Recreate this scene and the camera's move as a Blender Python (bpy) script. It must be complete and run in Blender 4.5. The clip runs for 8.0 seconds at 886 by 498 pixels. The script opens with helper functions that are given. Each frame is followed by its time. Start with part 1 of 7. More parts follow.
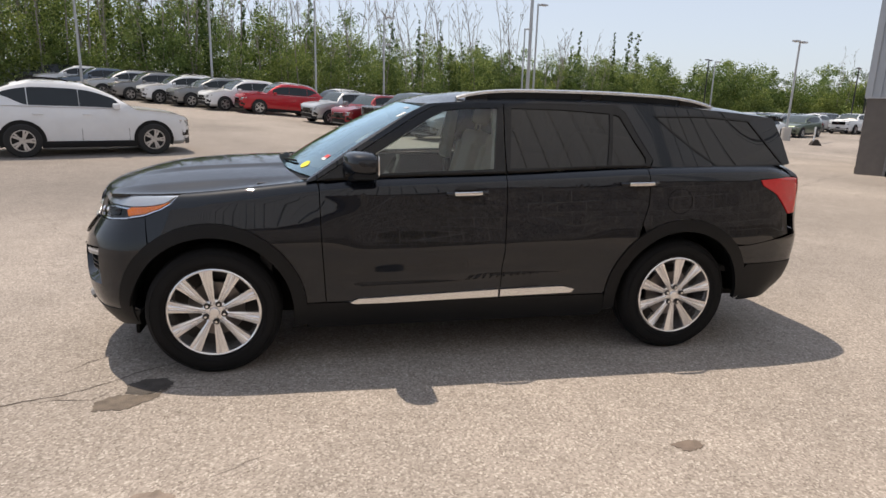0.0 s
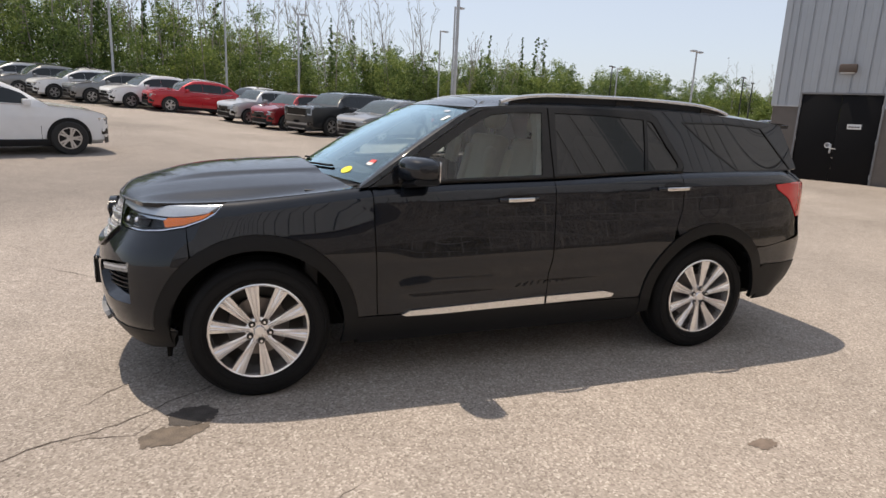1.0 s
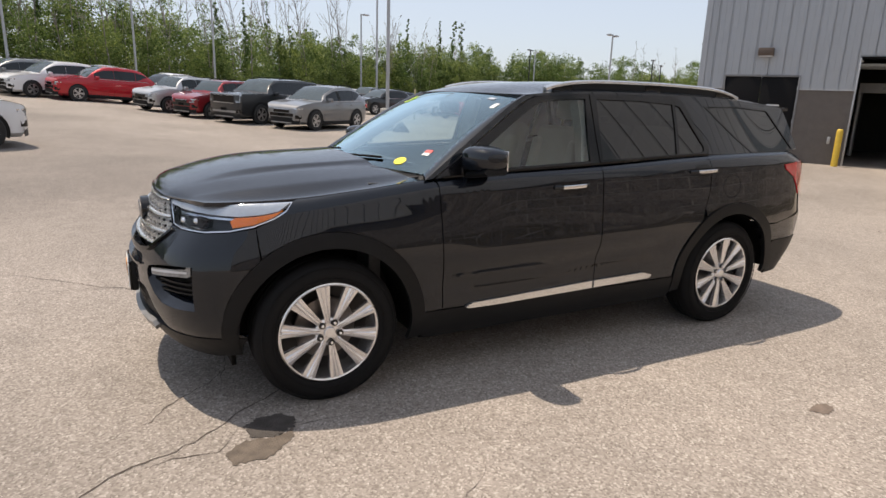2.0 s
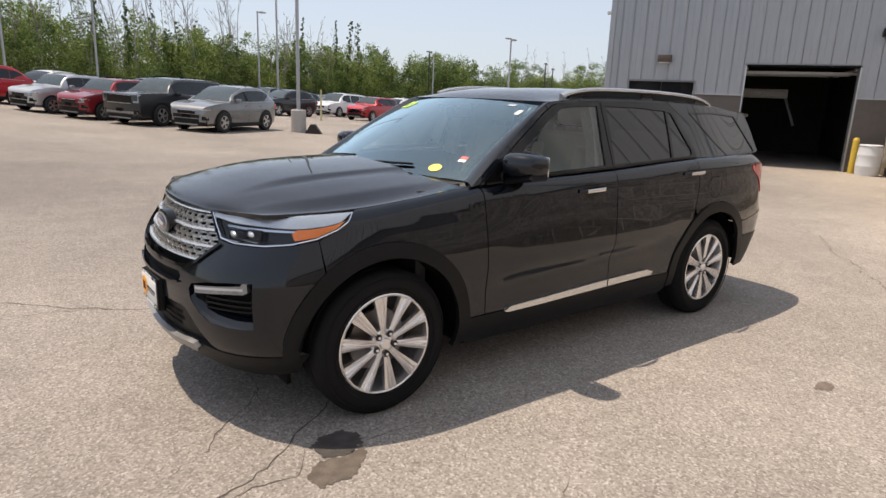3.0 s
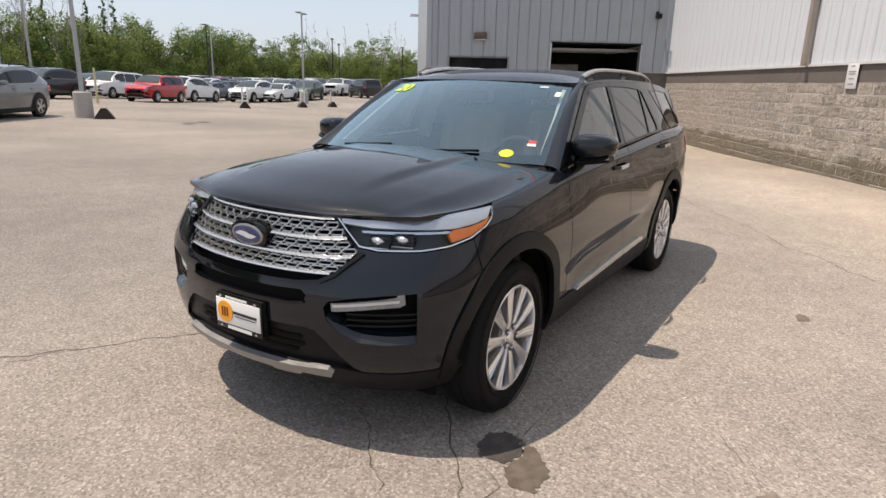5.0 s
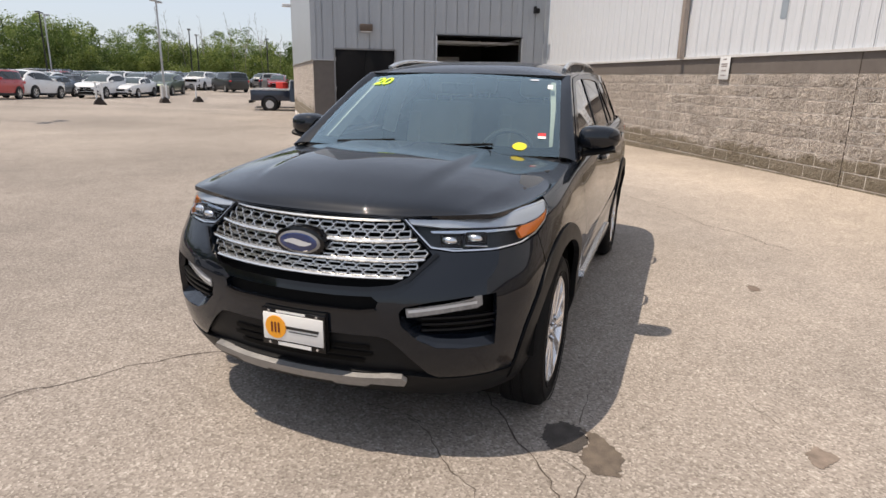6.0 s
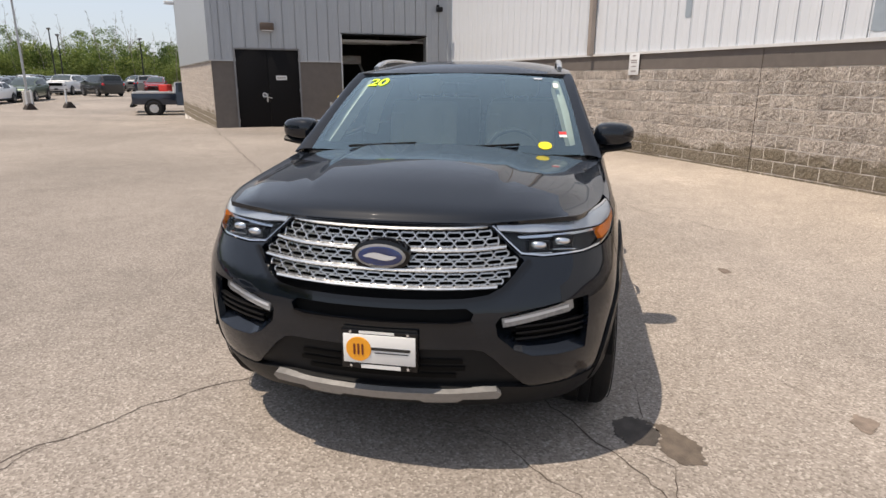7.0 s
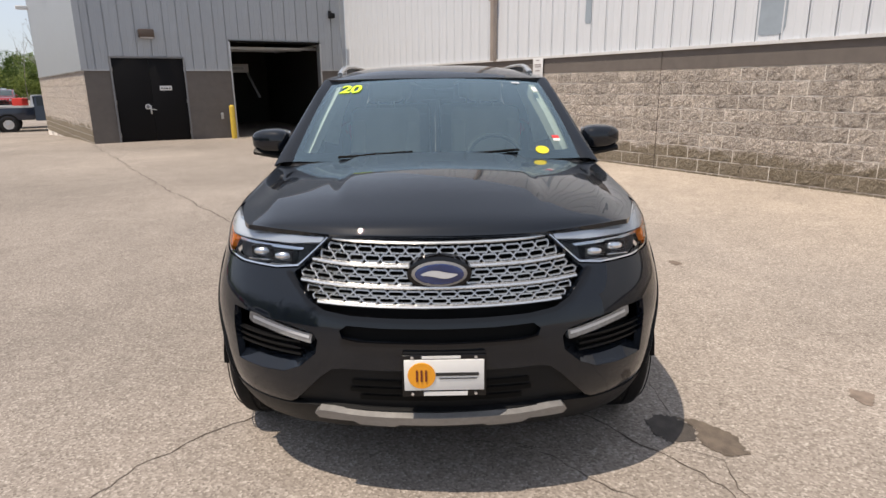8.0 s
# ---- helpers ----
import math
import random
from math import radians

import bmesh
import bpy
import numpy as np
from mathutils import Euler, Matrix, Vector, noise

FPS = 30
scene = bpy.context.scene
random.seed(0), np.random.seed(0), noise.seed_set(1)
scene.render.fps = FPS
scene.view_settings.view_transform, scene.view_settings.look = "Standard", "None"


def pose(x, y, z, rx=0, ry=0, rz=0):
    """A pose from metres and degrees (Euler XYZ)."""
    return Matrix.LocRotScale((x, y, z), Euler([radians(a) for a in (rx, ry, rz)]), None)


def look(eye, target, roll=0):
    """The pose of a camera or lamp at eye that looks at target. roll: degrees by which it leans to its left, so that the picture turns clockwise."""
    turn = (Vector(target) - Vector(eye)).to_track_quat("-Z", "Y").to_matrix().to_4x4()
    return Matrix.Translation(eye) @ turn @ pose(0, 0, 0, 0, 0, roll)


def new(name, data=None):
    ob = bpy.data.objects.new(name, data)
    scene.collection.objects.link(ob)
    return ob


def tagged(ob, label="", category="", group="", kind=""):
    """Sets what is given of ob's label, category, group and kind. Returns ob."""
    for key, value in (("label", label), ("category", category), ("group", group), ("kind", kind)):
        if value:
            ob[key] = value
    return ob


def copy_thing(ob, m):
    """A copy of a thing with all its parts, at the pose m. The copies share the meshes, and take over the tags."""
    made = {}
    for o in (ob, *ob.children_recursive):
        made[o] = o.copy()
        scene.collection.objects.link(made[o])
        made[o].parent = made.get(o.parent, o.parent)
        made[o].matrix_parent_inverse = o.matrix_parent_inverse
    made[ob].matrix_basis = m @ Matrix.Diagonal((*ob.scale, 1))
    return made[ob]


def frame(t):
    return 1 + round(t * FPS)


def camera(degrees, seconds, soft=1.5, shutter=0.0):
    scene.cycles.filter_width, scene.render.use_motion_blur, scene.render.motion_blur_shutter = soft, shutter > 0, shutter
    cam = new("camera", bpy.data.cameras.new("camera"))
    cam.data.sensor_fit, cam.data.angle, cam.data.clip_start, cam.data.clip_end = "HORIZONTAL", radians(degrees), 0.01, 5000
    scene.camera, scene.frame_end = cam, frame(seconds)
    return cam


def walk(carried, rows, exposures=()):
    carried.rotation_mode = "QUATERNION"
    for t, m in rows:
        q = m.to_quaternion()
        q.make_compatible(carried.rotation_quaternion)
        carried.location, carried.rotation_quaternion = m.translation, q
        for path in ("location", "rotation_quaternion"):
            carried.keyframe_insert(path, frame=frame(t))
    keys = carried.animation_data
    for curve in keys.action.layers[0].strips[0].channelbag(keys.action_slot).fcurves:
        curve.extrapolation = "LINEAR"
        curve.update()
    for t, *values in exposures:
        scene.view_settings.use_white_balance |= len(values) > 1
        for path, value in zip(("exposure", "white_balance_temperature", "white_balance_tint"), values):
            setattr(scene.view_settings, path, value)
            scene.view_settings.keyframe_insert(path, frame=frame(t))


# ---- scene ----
cam = camera(71.5, 8.0)
PATH = [
    (0, (-0.922, -4.612, 1.63), (-0.514, -2.709, 1.17), 1.7),
    (0.5, (-1.301, -4.427, 1.622), (-0.777, -2.552, 1.164), 2.0),
    (1, (-1.717, -4.254, 1.615), (-1.027, -2.431, 1.168), 2.6),
    (1.5, (-2.081, -4.066, 1.603), (-1.274, -2.299, 1.129), 2.1),
    (3, (-3.117, -3.446, 1.611), (-1.92, -1.914, 1.141), 2.3),
    (3.5, (-3.417, -3.182, 1.608), (-2.075, -1.78, 1.126), 2.1),
    (4, (-3.701, -2.879, 1.616), (-2.254, -1.588, 1.126), 1.7),
    (4.5, (-3.94, -2.536, 1.614), (-2.403, -1.36, 1.109), 1.5),
    (6, (-4.44, -1.408, 1.593), (-2.629, -0.748, 1.06), 1.2),
    (6.5, (-4.545, -1.012, 1.602), (-2.679, -0.53, 1.071), 0.6),
    (7, (-4.545, -0.636, 1.593), (-2.646, -0.303, 1.06), 0.3),
    (7.5, (-4.503, -0.278, 1.58), (-2.575, -0.138, 1.067), 0.4),
    (8, (-4.451, 0.01, 1.588), (-2.518, -0.012, 1.073), -0.7),
]
walk(cam, [(t, look(eye, target, roll)) for t, eye, target, roll in PATH])

# ---- world, sun, exposure ----
SUN_FROM = Vector((-0.22, 0.33, 1.0)).normalized()
world = bpy.data.worlds.new("world")
scene.world = world
world.use_nodes = True
wn = world.node_tree
wn.nodes.clear()
sky = wn.nodes.new("ShaderNodeTexSky")
sky.sky_type = "NISHITA"
sky.sun_disc = False
sky.sun_elevation = math.asin(SUN_FROM.z)
sky.sun_rotation = math.atan2(SUN_FROM.x, SUN_FROM.y)
sky.altitude = 100
sky.air_density = 1.0
sky.dust_density = 1.2
sky.ozone_density = 1.0
hazy = wn.nodes.new("ShaderNodeHueSaturation")
hazy.inputs["Saturation"].default_value = 0.84
bg = wn.nodes.new("ShaderNodeBackground")
bg.inputs["Strength"].default_value = 0.098
wo = wn.nodes.new("ShaderNodeOutputWorld")
wn.links.new(sky.outputs[0], hazy.inputs["Color"])
tint = wn.nodes.new("ShaderNodeMix")
tint.data_type, tint.blend_type = "RGBA", "MULTIPLY"
tint.inputs["Factor"].default_value = 1.0
tint.inputs["B"].default_value = (1.0, 1.04, 1.10, 1)
wn.links.new(hazy.outputs[0], tint.inputs["A"])
veil = wn.nodes.new("ShaderNodeMix")
veil.data_type = "RGBA"
veil.inputs["Factor"].default_value = 0.55
veil.inputs["B"].default_value = (6.5, 6.75, 7.45, 1)
wn.links.new(tint.outputs["Result"], veil.inputs["A"])
wn.links.new(veil.outputs["Result"], bg.inputs["Color"])
wn.links.new(bg.outputs[0], wo.inputs["Surface"])
sun = new("sun", bpy.data.lights.new("sun", "SUN"))
sun.data.energy = 3.7
sun.data.angle = radians(0.6)
sun.data.color = (1.0, 0.858, 0.705)
sun.matrix_world = look(SUN_FROM * 60, (0, 0, 0))
scene.view_settings.exposure = 0.35


# ---- tools ----
def curve(xs, ys):
    """A smooth function through the points (x, y), flat beyond its ends."""
    xs, ys = [float(v) for v in xs], [float(v) for v in ys]
    n = len(xs)
    d = [(ys[i + 1] - ys[i]) / (xs[i + 1] - xs[i]) for i in range(n - 1)]
    m = [d[0]] + [0.0 if d[i - 1] * d[i] <= 0 else 2 * d[i - 1] * d[i] / (d[i - 1] + d[i]) for i in range(1, n - 1)] + [d[-1]]

    def f(x):
        if x <= xs[0]:
            return ys[0]
        if x >= xs[-1]:
            return ys[-1]
        lo, hi = 0, n - 1
        while hi - lo > 1:
            mid = (lo + hi) // 2
            if xs[mid] <= x:
                lo = mid
            else:
                hi = mid
        h = xs[hi] - xs[lo]
        t = (x - xs[lo]) / h
        return ((1 + 2 * t) * (1 - t) ** 2 * ys[lo] + t * (1 - t) ** 2 * h * m[lo]
                + t * t * (3 - 2 * t) * ys[hi] + t * t * (t - 1) * h * m[hi])
    return f


def smooth(a, b, x):
    t = min(1.0, max(0.0, (x - a) / (b - a)))
    return t * t * (3 - 2 * t)


def empty(name, m=None, **tags):
    ob = new(name)
    ob.empty_display_size = 0.2
    if m is not None:
        ob.matrix_world = m
    return tagged(ob, **tags)


def mesh_object(name, verts, faces, material, parent=None, label="", flat=False, normals=None):
    me = bpy.data.meshes.new(name)
    me.from_pydata([tuple(v) for v in verts], [], faces)
    if material:
        me.materials.append(material)
    if not flat:
        me.polygons.foreach_set("use_smooth", [True] * len(me.polygons))
    me.update()
    if normals is not None:
        me.normals_split_custom_set(normals)
    ob = new(name, me)
    if parent:
        ob.parent = parent
    return tagged(ob, label=label)


def part(name, bm, material, parent, label="", smooth_angle=35.0):
    """Links a bmesh as one mesh object under a thing or a part."""
    me = bpy.data.meshes.new(name)
    bmesh.ops.recalc_face_normals(bm, faces=bm.faces)
    bm.to_mesh(me)
    bm.free()
    if material:
        me.materials.append(material)
    if smooth_angle > 0:
        me.polygons.foreach_set("use_smooth", [True] * len(me.polygons))
        me.set_sharp_from_angle(angle=radians(smooth_angle))
    ob = new(name, me)
    if parent:
        ob.parent = parent
    return tagged(ob, label=label)


def add_box(bm, x0, x1, y0, y1, z0, z1, bevel=0.0, m=None, seg=2):
    r = bmesh.ops.create_cube(bm, size=1.0)
    vs = r["verts"]
    for v in vs:
        v.co = Vector(((x0 + x1) / 2 + v.co.x * (x1 - x0), (y0 + y1) / 2 + v.co.y * (y1 - y0), (z0 + z1) / 2 + v.co.z * (z1 - z0)))
    if bevel > 0:
        es = list({e for v in vs for e in v.link_edges})
        r2 = bmesh.ops.bevel(bm, geom=es, offset=bevel, segments=seg, profile=0.5, affect="EDGES")
        vs = list({v for f in r2["faces"] for v in f.verts} | {v for v in vs if v.is_valid})
    if m is not None:
        bmesh.ops.transform(bm, matrix=m, verts=vs)
    return vs


def box_part(name, x0, x1, y0, y1, z0, z1, material, parent, label="", bevel=0.004, m=None):
    bm = bmesh.new()
    add_box(bm, x0, x1, y0, y1, z0, z1, bevel, m)
    return part(name, bm, material, parent, label)


def add_tube(bm, a, b, r0, r1=None, n=12, caps=True):
    a, b = Vector(a), Vector(b)
    r1 = r0 if r1 is None else r1
    q = (b - a).to_track_quat("Z", "Y").to_matrix().to_4x4()
    return bmesh.ops.create_cone(bm, cap_ends=caps, segments=n, radius1=r0, radius2=r1, depth=(b - a).length,
                                 matrix=Matrix.Translation((a + b) / 2) @ q)["verts"]


def add_revolve(bm, profile, n, axis="y", centre=(0, 0, 0), close=False):
    """A ring of quads from a profile of (radius, along the axis)."""
    rings = []
    for k in range(n):
        a = 2 * math.pi * k / n
        row = []
        for r, h in profile:
            c, s = r * math.cos(a), r * math.sin(a)
            p = {"y": (c, h, s), "z": (c, s, h), "x": (h, c, s)}[axis]
            row.append(bm.verts.new((p[0] + centre[0], p[1] + centre[1], p[2] + centre[2])))
        rings.append(row)
    m = len(profile)
    for k in range(n):
        a, b = rings[k], rings[(k + 1) % n]
        for i in range(m if close else m - 1):
            j = (i + 1) % m
            bm.faces.new((a[i], a[j], b[j], b[i]))
    return rings


def dense(loop, step):
    out = []
    n = len(loop)
    for i in range(n):
        (x0, y0), (x1, y1) = loop[i], loop[(i + 1) % n]
        k = max(1, int(math.ceil(math.hypot(x1 - x0, y1 - y0) / step)))
        out += [(x0 + (x1 - x0) * j / k, y0 + (y1 - y0) * j / k) for j in range(k)]
    return out


def shift_loop(loop, by):
    """The loop drawn inwards by some metres."""
    n = len(loop)
    area = sum(loop[i][0] * loop[(i + 1) % n][1] - loop[(i + 1) % n][0] * loop[i][1] for i in range(n))
    sg = 1 if area > 0 else -1
    out = []
    for i in range(n):
        p, q, r = Vector(loop[i - 1]), Vector(loop[i]), Vector(loop[(i + 1) % n])
        a, b = (q - p), (r - q)
        if a.length < 1e-6 or b.length < 1e-6:
            out.append(tuple(q))
            continue
        a.normalize(), b.normalize()
        na, nb = Vector((-a.y, a.x)) * sg, Vector((-b.y, b.x)) * sg
        nn = na + nb
        if nn.length < 0.2:
            out.append(tuple(q + na * by))
            continue
        nn.normalize()
        out.append(tuple(q + nn * by / max(0.45, nn.dot(na))))
    return out


def panel(name, loops, surf, material, parent, label="", step=0.045, thick=0.012, lift=0.0, vcuts=(), flip=False):
    """A sheet on the surface surf(u, v), cut to the first loop with the other loops as holes, with a turned-in edge."""
    bm = bmesh.new()
    for loop in loops:
        vs = [bm.verts.new((u, v, 0)) for u, v in dense(loop, step)]
        for i in range(len(vs)):
            bm.edges.new((vs[i], vs[(i + 1) % len(vs)]))
    bmesh.ops.triangle_fill(bm, use_beauty=True, use_dissolve=False, edges=bm.edges[:], normal=(0, 0, 1))
    us, vs_ = [p[0] for p in loops[0]], [p[1] for p in loops[0]]
    for k in range(int(math.floor(min(us) / step)), int(math.ceil(max(us) / step)) + 1):
        bmesh.ops.bisect_plane(bm, geom=bm.verts[:] + bm.edges[:] + bm.faces[:], plane_co=(k * step, 0, 0), plane_no=(1, 0, 0), dist=1e-5)
    for k in range(int(math.floor(min(vs_) / step)), int(math.ceil(max(vs_) / step)) + 1):
        bmesh.ops.bisect_plane(bm, geom=bm.verts[:] + bm.edges[:] + bm.faces[:], plane_co=(0, k * step, 0), plane_no=(0, 1, 0), dist=1e-5)
    for (u0, v0), (u1, v1) in vcuts:
        bmesh.ops.bisect_plane(bm, geom=bm.verts[:] + bm.edges[:] + bm.faces[:], plane_co=(u0, v0, 0), plane_no=(v0 - v1, u1 - u0, 0), dist=1e-5)
    bm.verts.index_update()
    h = 0.004
    pts, nrm = [], []
    sg = -1.0 if flip else 1.0
    for v in bm.verts:
        u, w = v.co.x, v.co.y
        p = Vector(surf(u, w))
        n = (Vector(surf(u + h, w)) - Vector(surf(u - h, w))).cross(Vector(surf(u, w + h)) - Vector(surf(u, w - h))) * sg
        n.normalize()
        pts.append(p + n * lift)
        nrm.append(n)
    faces, loopn = [], []
    for f in bm.faces:
        ids = [v.index for v in f.verts]
        a, b, c = pts[ids[0]], pts[ids[1]], pts[ids[2]]
        if (b - a).cross(c - a).dot(nrm[ids[0]]) < 0:
            ids.reverse()
        faces.append(ids)
        loopn += [nrm[i] for i in ids]
    if thick:
        inner = {}
        for e in bm.edges:
            if len(e.link_faces) != 1:
                continue
            i, j = e.verts[0].index, e.verts[1].index
            for k in (i, j):
                if k not in inner:
                    inner[k] = len(pts)
                    pts.append(pts[k] - nrm[k] * thick)
            mid = Vector((0, 0, 0))
            for v in e.link_faces[0].verts:
                mid += pts[v.index]
            mid /= len(e.link_faces[0].verts)
            quad = [i, j, inner[j], inner[i]]
            fn = (pts[j] - pts[i]).cross(pts[inner[j]] - pts[j])
            if fn.length > 1e-12:
                fn.normalize()
            if fn.dot(pts[i] - mid) < 0:
                quad.reverse()
                fn = -fn
            faces.append(quad)
            loopn += [fn] * 4
    bm.free()
    return mesh_object(name, pts, faces, material, parent, label, normals=loopn)


def grid_part(name, nu, nv, f, material, parent, label="", closed_u=False, closed_v=False):
    verts = [f(i / (nu if closed_u else nu - 1), j / (nv if closed_v else nv - 1)) for i in range(nu) for j in range(nv)]
    faces = [(i * nv + j, ((i + 1) % nu) * nv + j, ((i + 1) % nu) * nv + (j + 1) % nv, i * nv + (j + 1) % nv)
             for i in range(nu if closed_u else nu - 1) for j in range(nv if closed_v else nv - 1)]
    return mesh_object(name, verts, faces, material, parent, label)


def sweep(bm, path, ring, closed=False):
    """A tube with the cross-section ring [(across, up)] along a path of points."""
    path = [Vector(p) for p in path]
    rows = []
    for i, p in enumerate(path):
        d = (path[min(i + 1, len(path) - 1)] - path[max(i - 1, 0)]).normalized()
        side = d.cross(Vector((0, 0, 1)))
        if side.length < 1e-4:
            side = Vector((1, 0, 0))
        side.normalize()
        up = side.cross(d)
        rows.append([bm.verts.new(p + side * a + up * b) for a, b in ring])
    n = len(ring)
    for a, b in zip(rows, rows[1:]):
        for i in range(n):
            bm.faces.new((a[i], a[(i + 1) % n], b[(i + 1) % n], b[i]))
    bm.faces.new(rows[0])
    bm.faces.new(rows[-1][::-1])


# ---- materials ----
class Mat:
    """A node material in the making."""

    def __init__(self, name, colour=(0.5, 0.5, 0.5), rough=0.5, metal=0.0, **more):
        self.m = bpy.data.materials.new(name)
        self.m.use_nodes = True
        self.t = self.m.node_tree
        self.b = self.t.nodes["Principled BSDF"]
        self.b.inputs["Base Color"].default_value = (*colour, 1)
        self.b.inputs["Roughness"].default_value = rough
        self.b.inputs["Metallic"].default_value = metal
        for k, v in more.items():
            self.b.inputs[k.replace("_", " ")].default_value = v
        self.co = None

    def node(self, kind, **ins):
        n = self.t.nodes.new(kind)
        for k, v in ins.items():
            n.inputs[k.replace("_", " ")].default_value = v
        return n

    def link(self, a, b):
        self.t.links.new(a, b)

    def coord(self, which="Object"):
        if self.co is None:
            self.co = self.t.nodes.new("ShaderNodeTexCoord")
        return self.co.outputs[which]

    def noise(self, scale, detail=4.0, rough=0.55, which="Object", stretch=None, vary=False):
        n = self.node("ShaderNodeTexNoise", Scale=scale, Detail=detail, Roughness=rough)
        src = self.coord(which)
        if vary:
            sh = self.t.nodes.new("ShaderNodeVectorMath")
            sh.operation = "MULTIPLY_ADD"
            sh.inputs[1].default_value = (31.0, 17.0, 23.0)
            self.link(self.random(), sh.inputs[0])
            self.link(src, sh.inputs[2])
            src = sh.outputs[0]
        if stretch:
            mp = self.t.nodes.new("ShaderNodeMapping")
            mp.inputs["Scale"].default_value = stretch
            self.link(src, mp.inputs["Vector"])
            src = mp.outputs[0]
        self.link(src, n.inputs["Vector"])
        return n.outputs["Fac"]

    def ramp(self, fac, stops):
        r = self.t.nodes.new("ShaderNodeValToRGB")
        e = r.color_ramp.elements
        while len(e) < len(stops):
            e.new(0.5)
        for k, (p, c) in enumerate(stops):
            e[k].position = p
            e[k].color = (*c, 1) if isinstance(c, tuple) else (c, c, c, 1)
        self.link(fac, r.inputs["Fac"])
        return r.outputs["Color"]

    def mix(self, fac, a, b, mode="MIX"):
        n = self.t.nodes.new("ShaderNodeMix")
        n.data_type = "RGBA"
        n.blend_type = mode
        for k, v in (("Factor", fac), ("A", a), ("B", b)):
            s = next(i for i in n.inputs if i.name == k and i.enabled)
            if isinstance(v, (int, float)):
                s.default_value = v if k == "Factor" else (v, v, v, 1)
            elif isinstance(v, tuple):
                s.default_value = (*v, 1)
            else:
                self.link(v, s)
        return next(o for o in n.outputs if o.enabled)

    def random(self):
        return self.t.nodes.new("ShaderNodeObjectInfo").outputs["Random"]

    def island(self):
        return self.t.nodes.new("ShaderNodeNewGeometry").outputs["Random Per Island"]

    def colour(self, c):
        self.link(c, self.b.inputs["Base Color"])
        return self

    def rough(self, c):
        self.link(c, self.b.inputs["Roughness"])
        return self

    def bump(self, fac, strength=0.3, dist=0.01):
        n = self.node("ShaderNodeBump", Strength=strength, Distance=dist)
        self.link(fac, n.inputs["Height"])
        if self.b.inputs["Normal"].is_linked:
            self.link(self.b.inputs["Normal"].links[0].from_socket, n.inputs["Normal"])
        self.link(n.outputs[0], self.b.inputs["Normal"])
        return self


def plain(name, colour, rough=0.5, metal=0.0, spread=0.15, scale=40.0, bump=0.0, **more):
    """A plain material with slight variation of tone and gloss at two scales."""
    k = Mat(name, colour, rough, metal, **more)
    lo = tuple(max(0.0, c * (1 - spread)) for c in colour)
    hi = tuple(min(1.0, c * (1 + spread)) for c in colour)
    n = k.mix(0.4, k.noise(scale), k.noise(scale * 0.08, 3))
    k.colour(k.ramp(n, [(0.3, lo), (0.7, hi)]))
    k.rough(k.ramp(n, [(0.3, max(0.02, rough * 0.85)), (0.7, min(1.0, rough * 1.15))]))
    if bump:
        k.bump(k.noise(scale * 4), bump, 0.002)
    return k.m


def paint(name, colour, metal=0.0, rough=0.35, coat=1.0, spec=0.2, coat_ior=1.5):
    k = Mat(name, colour, rough, metal)
    k.b.inputs["Coat Weight"].default_value = coat
    k.b.inputs["Coat Roughness"].default_value = 0.015
    k.b.inputs["Specular IOR Level"].default_value = spec
    k.b.inputs["Coat IOR"].default_value = coat_ior
    dust = k.ramp(k.noise(2.5, 5), [(0.35, tuple(c * 0.95 for c in colour)), (0.75, tuple(min(1, c * 1.04 + 0.0015) for c in colour))])
    k.colour(dust)
    return k.m


black_paint = paint("black_paint", (0.0034, 0.0056, 0.0100), 0.0, 0.42, spec=0.05, coat_ior=1.5)
gloss_black = plain("gloss_black_trim", (0.004, 0.004, 0.005), 0.08, spread=0.1, Specular_IOR_Level=0.4)
satin_black = plain("satin_black_plastic", (0.008, 0.0085, 0.0095), 0.45, Specular_IOR_Level=0.2, spread=0.15, scale=300, bump=0.1)
dark_black = plain("black_recess", (0.004, 0.004, 0.004), 0.6, Specular_IOR_Level=0.1)
wiper_rubber = plain("wiper_rubber", (0.006, 0.006, 0.006), 0.8, Specular_IOR_Level=0.1)
rubber = plain("tyre_rubber", (0.008, 0.008, 0.0085), 0.75, Specular_IOR_Level=0.2, spread=0.2, scale=60, bump=0.2)
chrome = plain("chrome", (0.80, 0.80, 0.81), 0.09, 1.0, spread=0.03)
satin_chrome = plain("satin_chrome", (0.74, 0.74, 0.73), 0.24, 0.9, spread=0.04)
mesh_chrome = plain("mesh_chrome", (0.50, 0.50, 0.50), 0.28, 0.9, spread=0.05)
alloy = plain("polished_alloy", (0.84, 0.83, 0.83), 0.20, 0.84, spread=0.05, scale=80)
alloy_dark = plain("dark_wheel_recess", (0.035, 0.033, 0.032), 0.4, 0.6)
brake = plain("brake_steel", (0.22, 0.2, 0.19), 0.4, 1.0)
skid_silver = plain("silver_skid_paint", (0.27, 0.265, 0.26), 0.35, 0.4)


